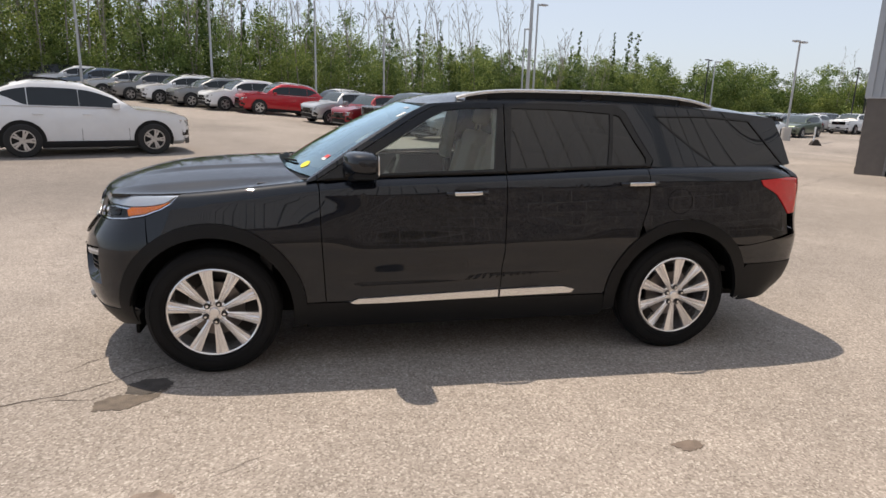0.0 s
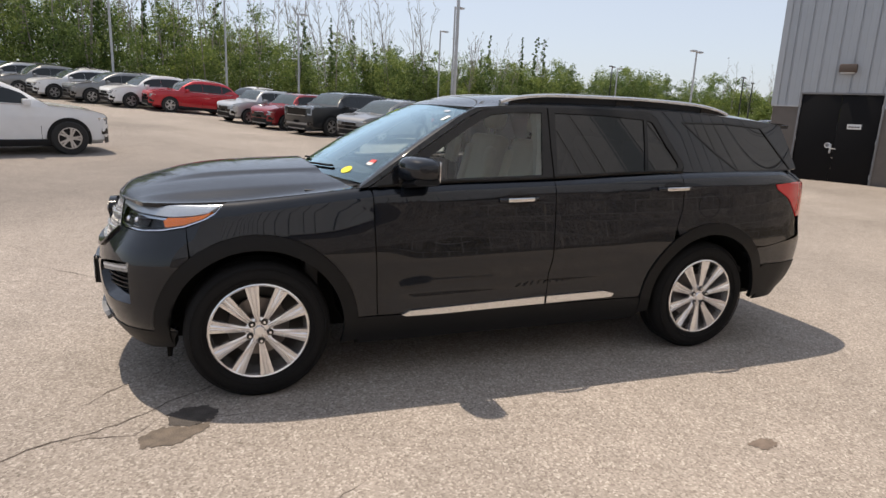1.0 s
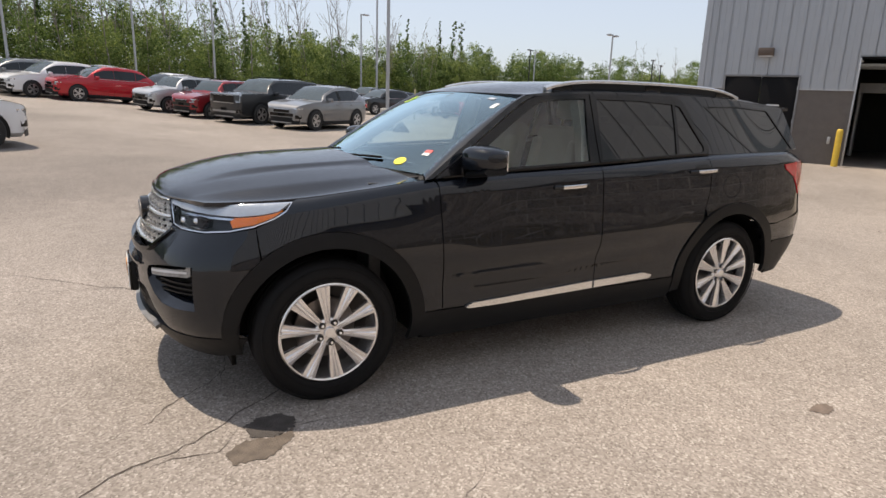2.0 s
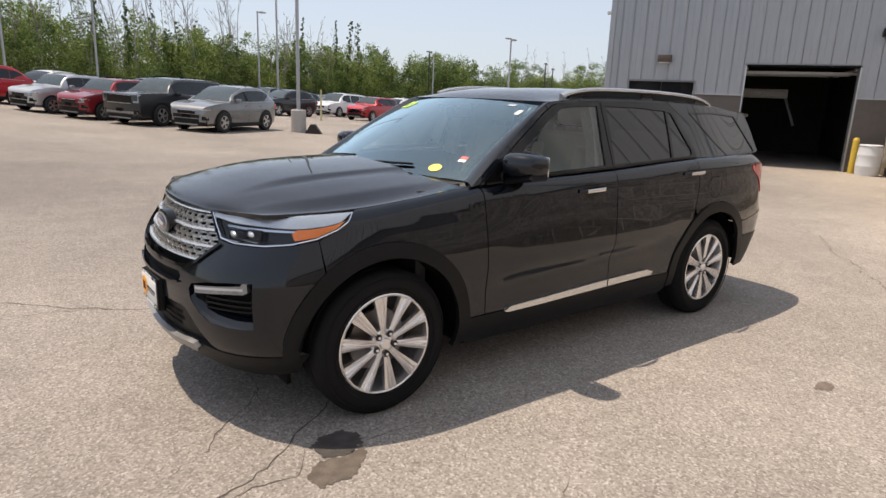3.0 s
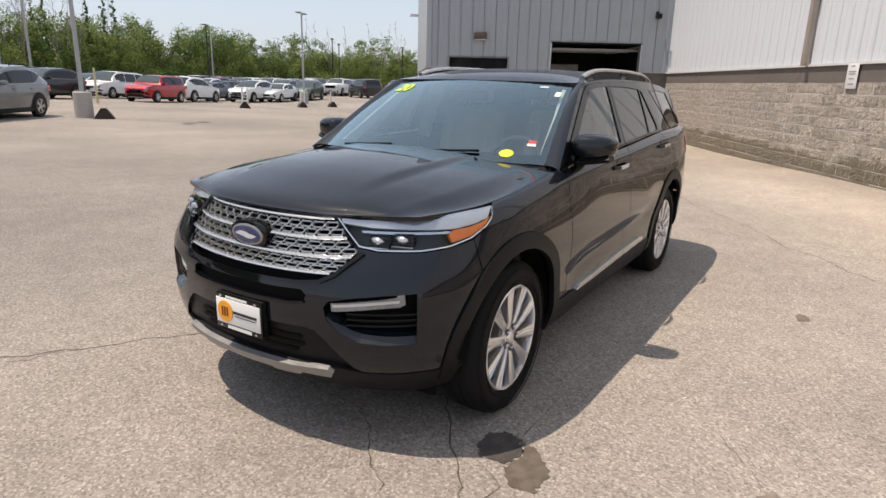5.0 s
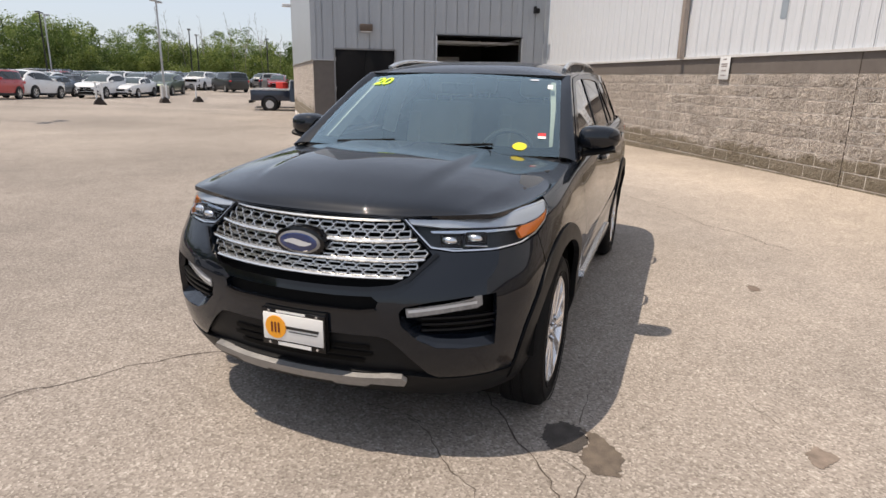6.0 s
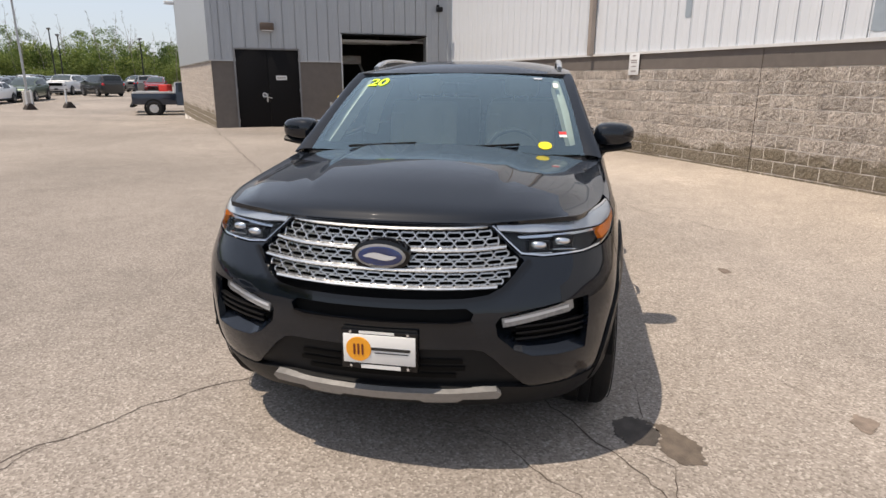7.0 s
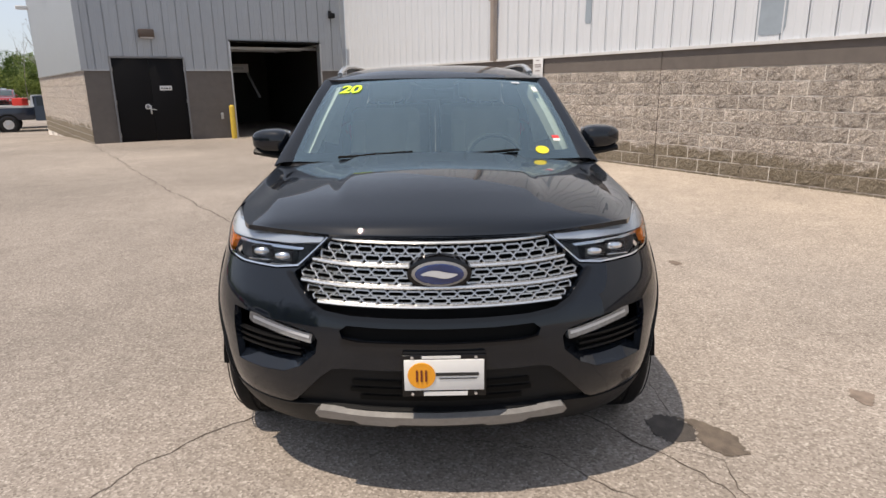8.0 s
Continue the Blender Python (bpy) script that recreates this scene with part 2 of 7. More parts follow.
def glass(name, tint, rough=0.0, mixed=0.0, sheen=(1, 1, 1), gain=1.5):
    """Sheet glass: clear through-view with a tint, and a mirror-like sheen by Fresnel."""
    k = Mat(name)
    t = k.t
    t.nodes.remove(k.b)
    tr = k.node("ShaderNodeBsdfTransparent")
    tr.inputs["Color"].default_value = (*tint, 1)
    gl = k.node("ShaderNodeBsdfGlossy", Roughness=0.01)
    gl.inputs["Color"].default_value = (*sheen, 1)
    fr = k.node("ShaderNodeFresnel", IOR=1.52)
    mx = t.nodes.new("ShaderNodeMixShader")
    add = t.nodes.new("ShaderNodeMath")
    add.operation = "MULTIPLY_ADD"
    add.inputs[1].default_value = gain
    add.inputs[2].default_value = mixed
    add.use_clamp = True
    t.links.new(fr.outputs[0], add.inputs[0])
    t.links.new(add.outputs[0], mx.inputs[0])
    t.links.new(tr.outputs[0], mx.inputs[1])
    t.links.new(gl.outputs[0], mx.inputs[2])
    t.links.new(mx.outputs[0], t.nodes["Material Output"].inputs["Surface"])
    return k.m


clear_glass = glass("clear_glass", (0.80, 0.88, 0.86))
wind_glass = glass("windscreen_glass", (0.82, 0.94, 0.92), mixed=0.11, sheen=(0.76, 0.95, 1.0), gain=2.1)
privacy_glass = glass("privacy_glass", (0.016, 0.017, 0.018), gain=1.2)
lens_glass = glass("lamp_lens", (0.86, 0.88, 0.90), gain=0.45)
amber = plain("amber_lens", (0.92, 0.24, 0.02), 0.12, spread=0.08, Coat_Weight=1.0)
red_lens = plain("red_lens", (0.55, 0.012, 0.018), 0.1, spread=0.1, Coat_Weight=1.0)
lamp_chrome = plain("lamp_reflector", (0.75, 0.77, 0.8), 0.15, 1.0, spread=0.05)
clear_plastic = plain("clear_lamp_plastic", (0.66, 0.69, 0.73), 0.14, 0.35, spread=0.05, scale=60)
fog_plastic = plain("fog_lamp_plastic", (0.30, 0.31, 0.32), 0.15, 0.4, spread=0.35, scale=70)
leather = plain("tan_leather", (0.60, 0.54, 0.45), 0.55, spread=0.1, scale=120, bump=0.15)
headliner = plain("light_headliner", (0.68, 0.66, 0.60), 0.9)
dash_black = plain("dark_dashboard", (0.025, 0.025, 0.027), 0.6, scale=200, bump=0.2)
carpet = plain("dark_carpet", (0.02, 0.02, 0.02), 0.95)


# ---- the black sport utility vehicle ----
# Plan of the body: the outline of its front, side and rear, from the middle of the nose round to the middle of the tail.
PLAN = [(-2.392, 0.0), (-2.388, 0.12), (-2.374, 0.26), (-2.347, 0.40), (-2.308, 0.54), (-2.250, 0.68), (-2.160, 0.81), (-2.030, 0.908),
        (-1.83, 0.962), (-1.62, 0.984), (-1.3, 0.996), (-0.9, 0.994), (-0.3, 0.990), (0.4, 0.990), (1.0, 0.995), (1.5, 1.002),
        (1.85, 0.994), (2.12, 0.968), (2.34, 0.925), (2.49, 0.855), (2.585, 0.74), (2.635, 0.58), (2.655, 0.35), (2.66, 0.12), (2.66, 0.0)]


def plan_table(points, per=40):
    ext = [(points[1][0], -points[1][1])] + points + [(points[-2][0], -points[-2][1])]
    out = []
    for i in range(1, len(ext) - 2):
        p0, p1, p2, p3 = (Vector(ext[k]) for k in range(i - 1, i + 3))
        l0, l1, l2 = (p1 - p0).length, (p2 - p1).length, (p3 - p2).length
        m1 = ((p1 - p0) / l0 * l1 + (p2 - p1) / l1 * l0) / (l0 + l1) * l1
        m2 = ((p2 - p1) / l1 * l2 + (p3 - p2) / l2 * l1) / (l1 + l2) * l1
        for k in range(per):
            t = k / per
            out.append((1 + 2 * t) * (1 - t) ** 2 * p1 + t * (1 - t) ** 2 * m1 + t * t * (3 - 2 * t) * p2 + t * t * (t - 1) * m2)
    out.append(Vector(points[-1]))
    return np.array([tuple(p) for p in out])


PLAN_XY = plan_table(PLAN)
PLAN_S = np.concatenate([[0], np.cumsum(np.hypot(*(PLAN_XY[1:] - PLAN_XY[:-1]).T))])
S_END = float(PLAN_S[-1])
SIDE_I0 = int(np.argmax(PLAN_XY[:, 0] > -2.35))


def s_of_x(x):
    """Way along the outline to the place x on the flank."""
    a, b = SIDE_I0, len(PLAN_XY) - 100
    return float(np.interp(x, PLAN_XY[a:b, 0], PLAN_S[a:b]))


def s_of_y(y):
    """Way along the outline to the half-width y on the nose."""
    b = int(np.argmax(PLAN_XY[:, 1] > 0.95))
    return float(np.interp(y, PLAN_XY[:b, 1], PLAN_S[:b]))


nose_in = curve([0.20, 0.30, 0.38, 0.46, 0.55, 0.68, 0.74, 0.80, 0.88, 0.96, 1.04, 1.10, 1.2],
                [0.20, 0.11, 0.055, 0.02, 0.004, 0.0, 0.006, 0.022, 0.052, 0.085, 0.125, 0.165, 0.25])
flank_in = curve([0.18, 0.25, 0.33, 0.42, 0.50, 0.58, 0.66, 0.75, 0.85, 0.95, 1.05, 1.12, 1.20, 1.30],
                 [0.12, 0.080, 0.046, 0.027, 0.023, 0.018, 0.007, 0.0, 0.003, 0.011, 0.022, 0.030, 0.040, 0.06])
tail_in = curve([0.25, 0.35, 0.45, 0.60, 0.76, 0.80, 0.90, 1.0, 1.18, 1.27, 1.35], [0.22, 0.12, 0.05, 0.012, 0.0, 0.008, 0.022, 0.028, 0.045, 0.13, 0.24])
shoulder_z = curve([-2.3, -2.05, -1.7, -1.3, -0.95, -0.6, 0.26, 1.22, 1.8, 2.4], [1.060, 1.066, 1.082, 1.120, 1.158, 1.184, 1.214, 1.256, 1.268, 1.272])
S_DIP0, S_DIP1 = s_of_y(0.35), s_of_y(0.93)
S_NOSE0, S_NOSE1 = s_of_y(0.60), s_of_x(-1.50)
S_TOP0, S_TOP1, S_TOP2, S_TOP3 = s_of_y(0.33), s_of_y(0.60), s_of_x(-2.02), s_of_x(-1.62)
S_TAIL0, S_TAIL1 = s_of_x(2.15), s_of_x(2.50)
S_DOOR0, S_DOOR1 = s_of_x(-0.95), s_of_x(1.05)


def wrap(s, z):
    """The painted skin: s metres round from the nose (left is positive), at the height z."""
    a = min(S_END, abs(s))
    x, y = float(np.interp(a, PLAN_S, PLAN_XY[:, 0])), float(np.interp(a, PLAN_S, PLAN_XY[:, 1]))
    a0, a1 = max(0.0, a - 0.02), min(S_END, a + 0.02)
    dx = float(np.interp(a1, PLAN_S, PLAN_XY[:, 0]) - np.interp(a0, PLAN_S, PLAN_XY[:, 0]))
    dy = float(np.interp(a1, PLAN_S, PLAN_XY[:, 1]) - np.interp(a0, PLAN_S, PLAN_XY[:, 1]))
    if a < 0.02:
        dx = 0.0
    n = math.hypot(dx, dy)
    nx, ny = -dy / n, dx / n
    kf, kr = 1 - smooth(S_NOSE0, S_NOSE1, a), smooth(S_TAIL0, S_TAIL1, a)
    off = kf * nose_in(z) + kr * tail_in(z) + (1 - kf - kr) * flank_in(z)
    off += 0.028 * kf * smooth(0.80, 0.98, z) * smooth(S_TOP0, S_TOP1, a) * (1 - smooth(S_TOP2, S_TOP3, a))
    off += (1 - kf - kr) * 0.024 * smooth(0.78, 1.12, z) * (1 - smooth(-1.2, -0.35, x))
    if S_DOOR0 < a < S_DOOR1:
        k = smooth(S_DOOR0, S_DOOR0 + 0.35, a) * (1 - smooth(S_DOOR1 - 0.35, S_DOOR1, a))
        rise = (x + 0.9) * 0.05
        off += 0.016 * k * math.exp(-((z - 0.565 - rise) / 0.062) ** 2) - 0.006 * k * math.exp(-((z - 0.70 - rise) / 0.08) ** 2)
    d = shoulder_z(x) - z
    if d < 0.085 and kf < 0.999:
        t = min(1.0, 1 - d / 0.085)
        off += (1 - kf) * 0.062 * (1 - math.sqrt(max(0.0, 1 - t * t)))
    low = 0.03 * (1 - smooth(S_DIP0, S_DIP1, a)) * (1.6 - z)
    return (x - nx * off, -math.copysign(1, s if s else 1) * (y - ny * off), z - low)


def flank_y(x, z):
    return -wrap(s_of_x(x), z)[1]


def side_loop(pts, sg):
    """A loop drawn in x and z on the flank, as the outline's own measure; sg 1 is the left side."""
    return [(sg * s_of_x(x), z) for x, z in pts]


def arc(cx, cz, r, a0, a1, n=18, squash=1.0):
    return [(cx + r * math.cos(radians(a0 + (a1 - a0) * k / n)), cz + squash * r * math.sin(radians(a0 + (a1 - a0) * k / n))) for k in range(n + 1)]


AXLE_F, AXLE_R, HUB_Z, TYRE_R = -1.5125, 1.5125, 0.382, 0.390
ARCH_IN, ARCH_OUT = 0.462, 0.545

suv = empty("sport_utility_vehicle", label="glossy black family SUV with chrome grille parked on worn asphalt", category="car")


def shoulder_cuts(x0, x1, sg, n=6):
    cuts = []
    for d in (0.004, 0.012, 0.025):
        xs = [x0 + (x1 - x0) * k / n for k in range(n + 1)]
        mid = [(sg * s_of_x(x), shoulder_z(x) - d) for x in (x0, x1)]
        cuts.append(tuple(mid))
    return cuts


HEADLIGHT_UP = [("y", 0.455, 1.058), ("y", 0.58, 1.060), ("x", -2.10, 1.061), ("x", -1.95, 1.066), ("x", -1.80, 1.071), ("x", -1.685, 1.075)]
HEADLIGHT_LOW = [("x", -1.72, 1.035), ("x", -1.78, 1.000), ("x", -1.88, 0.962), ("x", -2.00, 0.940), ("x", -2.13, 0.930), ("y", 0.67, 0.934), ("y", 0.575, 0.948)]


def nose_pt(p, sg):
    return (sg * (s_of_y(p[1]) if p[0] == "y" else s_of_x(p[1])), p[2])


def headlight_loop(sg):
    return [nose_pt(p, sg) for p in HEADLIGHT_UP + HEADLIGHT_LOW]


def build_flank(sg):
    fl = False
    kw = dict(surf=wrap, flip=fl)
    # front wing
    top = [(x, shoulder_z(x) - 0.0005) for x in (-1.66, -1.5, -1.3, -1.1, -0.905)]
    loop = [(-1.868, 0.955), (-1.785, 0.992), (-1.722, 1.030), (-1.683, 1.076)] + top
    loop += [(-0.893, 1.12), (-0.885, 0.84), (-0.862, 0.432)] + arc(AXLE_F, HUB_Z, ARCH_OUT, 5, 128, 20)
    panel("front_wing", [side_loop(loop, sg)], material=black_paint, parent=suv, vcuts=shoulder_cuts(-1.66, -0.9, sg), **kw)
    # front door skin
    loop = [(x, shoulder_z(x) - 0.0005) for x in (-0.893, -0.6, -0.3, 0.0, 0.258)] + [(0.258, 1.0), (0.252, 0.7), (0.238, 0.425), (-0.3, 0.428), (-0.855, 0.432), (-0.879, 0.84), (-0.887, 1.12)]
    d1 = panel("front_door", [side_loop(loop, sg)], material=black_paint, parent=suv, vcuts=shoulder_cuts(-0.89, 0.26, sg), **kw)
    # rear door skin
    loop = [(x, shoulder_z(x) - 0.0005) for x in (0.264, 0.5, 0.8, 1.1, 1.225)] + [(1.232, 1.15), (1.226, 1.02), (1.19, 0.90)]
    loop += arc(AXLE_R, HUB_Z, ARCH_OUT, 124, 174, 12)[1:] + [(0.952, 0.425), (0.244, 0.425), (0.258, 0.7), (0.264, 1.0)]
    d2 = panel("rear_door", [side_loop(loop, sg)], material=black_paint, parent=suv, vcuts=shoulder_cuts(0.264, 1.225, sg), **kw)
    # rear quarter
    loop = [(x, shoulder_z(x) - 0.0005) for x in (1.231, 1.5, 1.8, 2.1, 2.3)] + [(2.400, 1.20), (2.080, 1.185), (2.100, 1.15), (2.225, 1.085), (2.362, 0.945), (2.381, 0.80)]
    loop += [(2.200, 0.765), (2.020, 0.74)] + arc(AXLE_R, HUB_Z, ARCH_OUT, 42, 122.5, 16) + [(1.196, 0.90), (1.232, 1.02), (1.238, 1.15)]
    panel("rear_quarter", [side_loop(loop, sg)], material=black_paint, parent=suv, vcuts=shoulder_cuts(1.231, 2.3, sg), **kw)
    # rear bumper corner and dark lower part
    s_end = sg * (S_END - 0.002)
    loop = side_loop([(2.030, 0.735), (2.200, 0.760)], sg) + [(sg * s_of_x(2.500), 0.795), (s_end, 0.80), (s_end, 0.60), (sg * s_of_x(2.500), 0.60), (sg * s_of_x(2.200), 0.60)] + side_loop(arc(AXLE_R, HUB_Z, ARCH_OUT, 24, 40, 5), sg)
    panel("rear_bumper_cover", [loop], material=black_paint, parent=suv, **kw)
    loop = [(sg * s_of_x(2.045), 0.595), (sg * s_of_x(2.500), 0.595), (s_end, 0.595), (s_end, 0.34), (sg * s_of_x(2.475), 0.345), (sg * s_of_x(2.200), 0.335), (sg * s_of_x(2.020), 0.33)] + side_loop(arc(AXLE_R, HUB_Z, ARCH_OUT, 0, 20, 6), sg)
    panel("rear_lower_trim", [loop], material=satin_black, parent=suv, lift=0.003, **kw)
    # tail panel with tailgate
    loop = [(sg * s_of_x(2.406), 1.27), (s_end, 1.27), (s_end, 0.805), (sg * s_of_x(2.475), 0.80), (sg * s_of_x(2.450), 0.95), (sg * s_of_x(2.500), 1.08), (sg * s_of_x(2.500), 1.19), (sg * s_of_x(2.406), 1.205)]
    panel("tailgate_half", [loop], material=black_paint, parent=suv, **kw)
    loop = [(sg * s_of_x(2.085), 1.182), (sg * s_of_x(2.325), 1.196), (sg * s_of_x(2.494), 1.186), (sg * s_of_x(2.496), 1.08), (sg * s_of_x(2.450), 0.945), (sg * s_of_x(2.369), 0.942), (sg * s_of_x(2.232), 1.082), (sg * s_of_x(2.105), 1.146)]
    panel("tail_light", [loop], material=red_lens, parent=suv, lift=0.006, label="red wrap-round tail light", **kw)
    # wheel arch mouldings
    for cx, lo, hi, nm in ((AXLE_F, 207, -14, "front_arch_trim"), (AXLE_R, 188, -4, "rear_arch_trim")):
        o, i = arc(cx, HUB_Z, ARCH_OUT - 0.003, lo - (22 if cx < 0 else 0), hi + 4, 30), arc(cx, HUB_Z, ARCH_IN, hi, lo - (20 if cx < 0 else 0), 30)
        panel(nm, [side_loop(o + i, sg)], material=satin_black, parent=suv, lift=0.010, thick=0.03, label="satin black wheel arch moulding", **kw)
    # sill
    loop = [(-0.985, 0.30), (-0.975, 0.425), (-0.4, 0.421), (0.3, 0.418), (0.965, 0.418), (0.985, 0.30), (0.95, 0.262), (0.0, 0.255), (-0.95, 0.255)]
    panel("sill_trim", [side_loop(loop, sg)], material=satin_black, parent=suv, lift=0.004, thick=0.05, **kw)
    # bright strips along the doors
    for x0, x1, za, zb, nm in ((-0.715, 0.226, 0.4305, 0.454, "door_strip"), (0.242, 0.748, 0.4545, 0.463, "door_strip")):
        tip = 0.03
        h = 0.0235
        if x0 < 0:
            loop = [(x0, za - 0.006), (x0 + 0.05, za + h * 0.72), (x0 + 0.25, za + h * 0.95), (x1, zb + h), (x1, zb - h), (x0 + 0.25, za - h * 0.62), (x0 + 0.03, za - h * 0.62)]
        else:
            loop = [(x0, za + h), (x1 - 0.08, zb + h), (x1, zb + 0.002), (x1 - 0.02, zb - h * 0.9), (x0, za - h)]
        panel(nm, [side_loop(loop, sg)], material=satin_chrome, parent=d1 if x0 < 0 else d2, lift=0.016, thick=0.018, label="satin chrome strip", step=0.02, **kw)
    # handles
    for hx, hz, door in ((0.005, 1.098, d1), (1.158, 1.160, d2)):
        cup = [(hx + 0.085 * math.cos(a), hz + 0.047 * math.sin(a)) for a in np.linspace(0, 2 * math.pi, 21)[:-1]]
        panel("handle_cup", [side_loop(cup, sg)], material=gloss_black, parent=door, lift=0.0015, thick=0.0, step=0.03, **kw)
        bm = bmesh.new()
        ring = [(0.010 * math.cos(a), 0.0135 * math.sin(a)) for a in np.linspace(0, 2 * math.pi, 11)[:-1]]
        path = []
        for k in range(13):
            t = k / 12
            x = hx - 0.128 + 0.256 * t
            out = 0.028 * (1 - abs(2 * t - 1) ** 4) + 0.002
            path.append((x, -sg * (flank_y(x, hz) + out), hz - 0.004 + 0.008 * t))
        sweep(bm, path, ring)
        hnd = part("door_handle", bm, black_paint, door)
        bm = bmesh.new()
        sweep(bm, [(p[0], p[1] - sg * 0.0095, p[2]) for p in path[2:11]], [(0.005 * math.cos(a), 0.012 * math.sin(a)) for a in np.linspace(0, 2 * math.pi, 9)[:-1]])
        part("handle_inlay", bm, chrome, hnd, "chrome inlay")
    # filler flap on the left
    if sg > 0:
        flap = arc(1.455, 1.045, 0.088, 0, 360, 28, 0.9)[:-1]
        rim = arc(1.455, 1.045, 0.0915, 0, 360, 28, 0.9)[:-1]
        panel("filler_flap", [side_loop(rim, sg), side_loop(flap, sg)], material=dark_black, parent=suv, lift=0.0008, thick=0.0, **kw)
    # gaps between the doors, dark behind the skin
    for pts in ([(-0.896, 1.15), (-0.884, 1.15), (-0.876, 0.84), (-0.85, 0.432), (-0.868, 0.432), (-0.89, 0.84)],
                [(0.254, 1.20), (0.27, 1.20), (0.264, 0.7), (0.25, 0.43), (0.234, 0.43), (0.248, 0.7)],
                [(1.222, 1.24), (1.242, 1.24), (1.238, 1.02), (1.20, 0.89), (1.184, 0.89), (1.222, 1.02)]):
        panel("door_seal", [side_loop(pts, sg)], material=dark_black, parent=suv, lift=-0.009, thick=0.0, **kw)


for sg in (1, -1):
    build_flank(sg)


# nose: one painted cover with openings for lamps, grille and air
def half(pts):
    """A loop from its right-hand half, given by half-width and height from the middle top to the middle bottom."""
    return [(s_of_y(y) if y >= 0 else -s_of_y(-y), z) for y, z in pts] + [(-s_of_y(y), z) for y, z in reversed(pts) if y > 1e-6]


GRILLE = [(0.0, 1.062), (0.2, 1.062), (0.440, 1.056), (0.459, 1.045), (0.516, 0.988), (0.563, 0.943), (0.582, 0.922), (0.536, 0.880), (0.482, 0.838), (0.423, 0.812), (0.33, 0.800), (0.165, 0.795), (0.0, 0.794)]
SLOT = [(0.0, 0.762), (0.2, 0.763), (0.345, 0.768), (0.372, 0.748), (0.362, 0.722), (0.30, 0.712), (0.0, 0.708)]
LOWER = [(0.0, 0.612), (0.37, 0.612), (0.415, 0.602), (0.46, 0.566), (0.51, 0.512), (0.60, 0.425), (0.50, 0.42), (0.44, 0.43), (0.0, 0.43)]


def pocket(sg):
    pts = [("y", 0.815, 0.768), ("y", 0.70, 0.764), ("y", 0.58, 0.752), ("y", 0.475, 0.732), ("y", 0.455, 0.706), ("y", 0.465, 0.655), ("y", 0.53, 0.594), ("y", 0.60, 0.560), ("y", 0.70, 0.548), ("y", 0.815, 0.546)]
    return [nose_pt(p, sg) for p in pts]


edge = [("y", 0.570, 0.940), ("y", 0.67, 0.926), ("x", -2.13, 0.922), ("x", -2.0, 0.932), ("x", -1.8715, 0.953)]
low = [("x", -1.93, 0.405), ("y", 0.87, 0.402), ("y", 0.72, 0.405), ("y", 0.61, 0.415), ("y", 0.575, 0.436), ("y", 0.50, 0.515), ("y", 0.455, 0.562), ("y", 0.41, 0.598), ("y", 0.37, 0.606)]
right = [nose_pt(p, 1) for p in edge] + side_loop([(AXLE_F + ARCH_OUT * math.cos(radians(a)), HUB_Z + ARCH_OUT * math.sin(radians(a))) for a in (129, 136, 143, 150, 157, 164, 171)], 1) + [nose_pt(p, 1) for p in low]
left_part = [(s_of_y(0), 1.064), (s_of_y(0.445), 1.061), (s_of_y(0.465), 1.044), (s_of_y(0.522), 0.984)] + right + [(s_of_y(0), 0.606)]
outer = left_part + [(-s, z) for s, z in reversed(left_part) if s > 1e-6]
panel("front_bumper_cover", [outer, half(GRILLE), half(SLOT), pocket(1), pocket(-1)], wrap, black_paint, suv, step=0.035, thick=0.03)

# recesses behind the openings
for nm, loop, lift in (("grille_backing", half(GRILLE), -0.055), ("slot_backing", half(SLOT), -0.03)):
    panel(nm, [shift_loop(loop, -0.01)], wrap, dark_black, suv, step=0.05, thick=0.0, lift=lift)
panel("lower_grille", [half(LOWER)], wrap, satin_black, suv, step=0.05, thick=0.0, lift=-0.018)
for z0, w in ((0.548, 0.335), (0.515, 0.345), (0.482, 0.31)):
    panel("air_intake", [half([(0.0, z0 + 0.011), (w, z0 + 0.011), (w, z0 - 0.009), (0.0, z0 - 0.009)])], wrap, dark_black, suv, step=0.05, thick=0.0, lift=-0.012)
panel("slot_lip", [half([(0.0, 0.711), (0.30, 0.714), (0.358, 0.724), (0.37, 0.716), (0.31, 0.703), (0.0, 0.699)])], wrap, gloss_black, suv, step=0.03, thick=0.02, lift=0.012)
panel("grille_lip", [half([(0.0, 0.797), (0.165, 0.798), (0.33, 0.803), (0.428, 0.815), (0.489, 0.842), (0.544, 0.886), (0.596, 0.926), (0.610, 0.918), (0.549, 0.872), (0.494, 0.828), (0.433, 0.800), (0.33, 0.787), (0.165, 0.782), (0.0, 0.781)])],
      wrap, gloss_black, suv, step=0.03, thick=0.03, lift=0.012)

panel("bumper_backing", [half([(0.0, 1.02), (0.40, 1.02), (0.75, 0.92), (0.78, 0.42), (0.0, 0.40)])], wrap, dark_black, suv, step=0.08, thick=0.0, lift=-0.10)
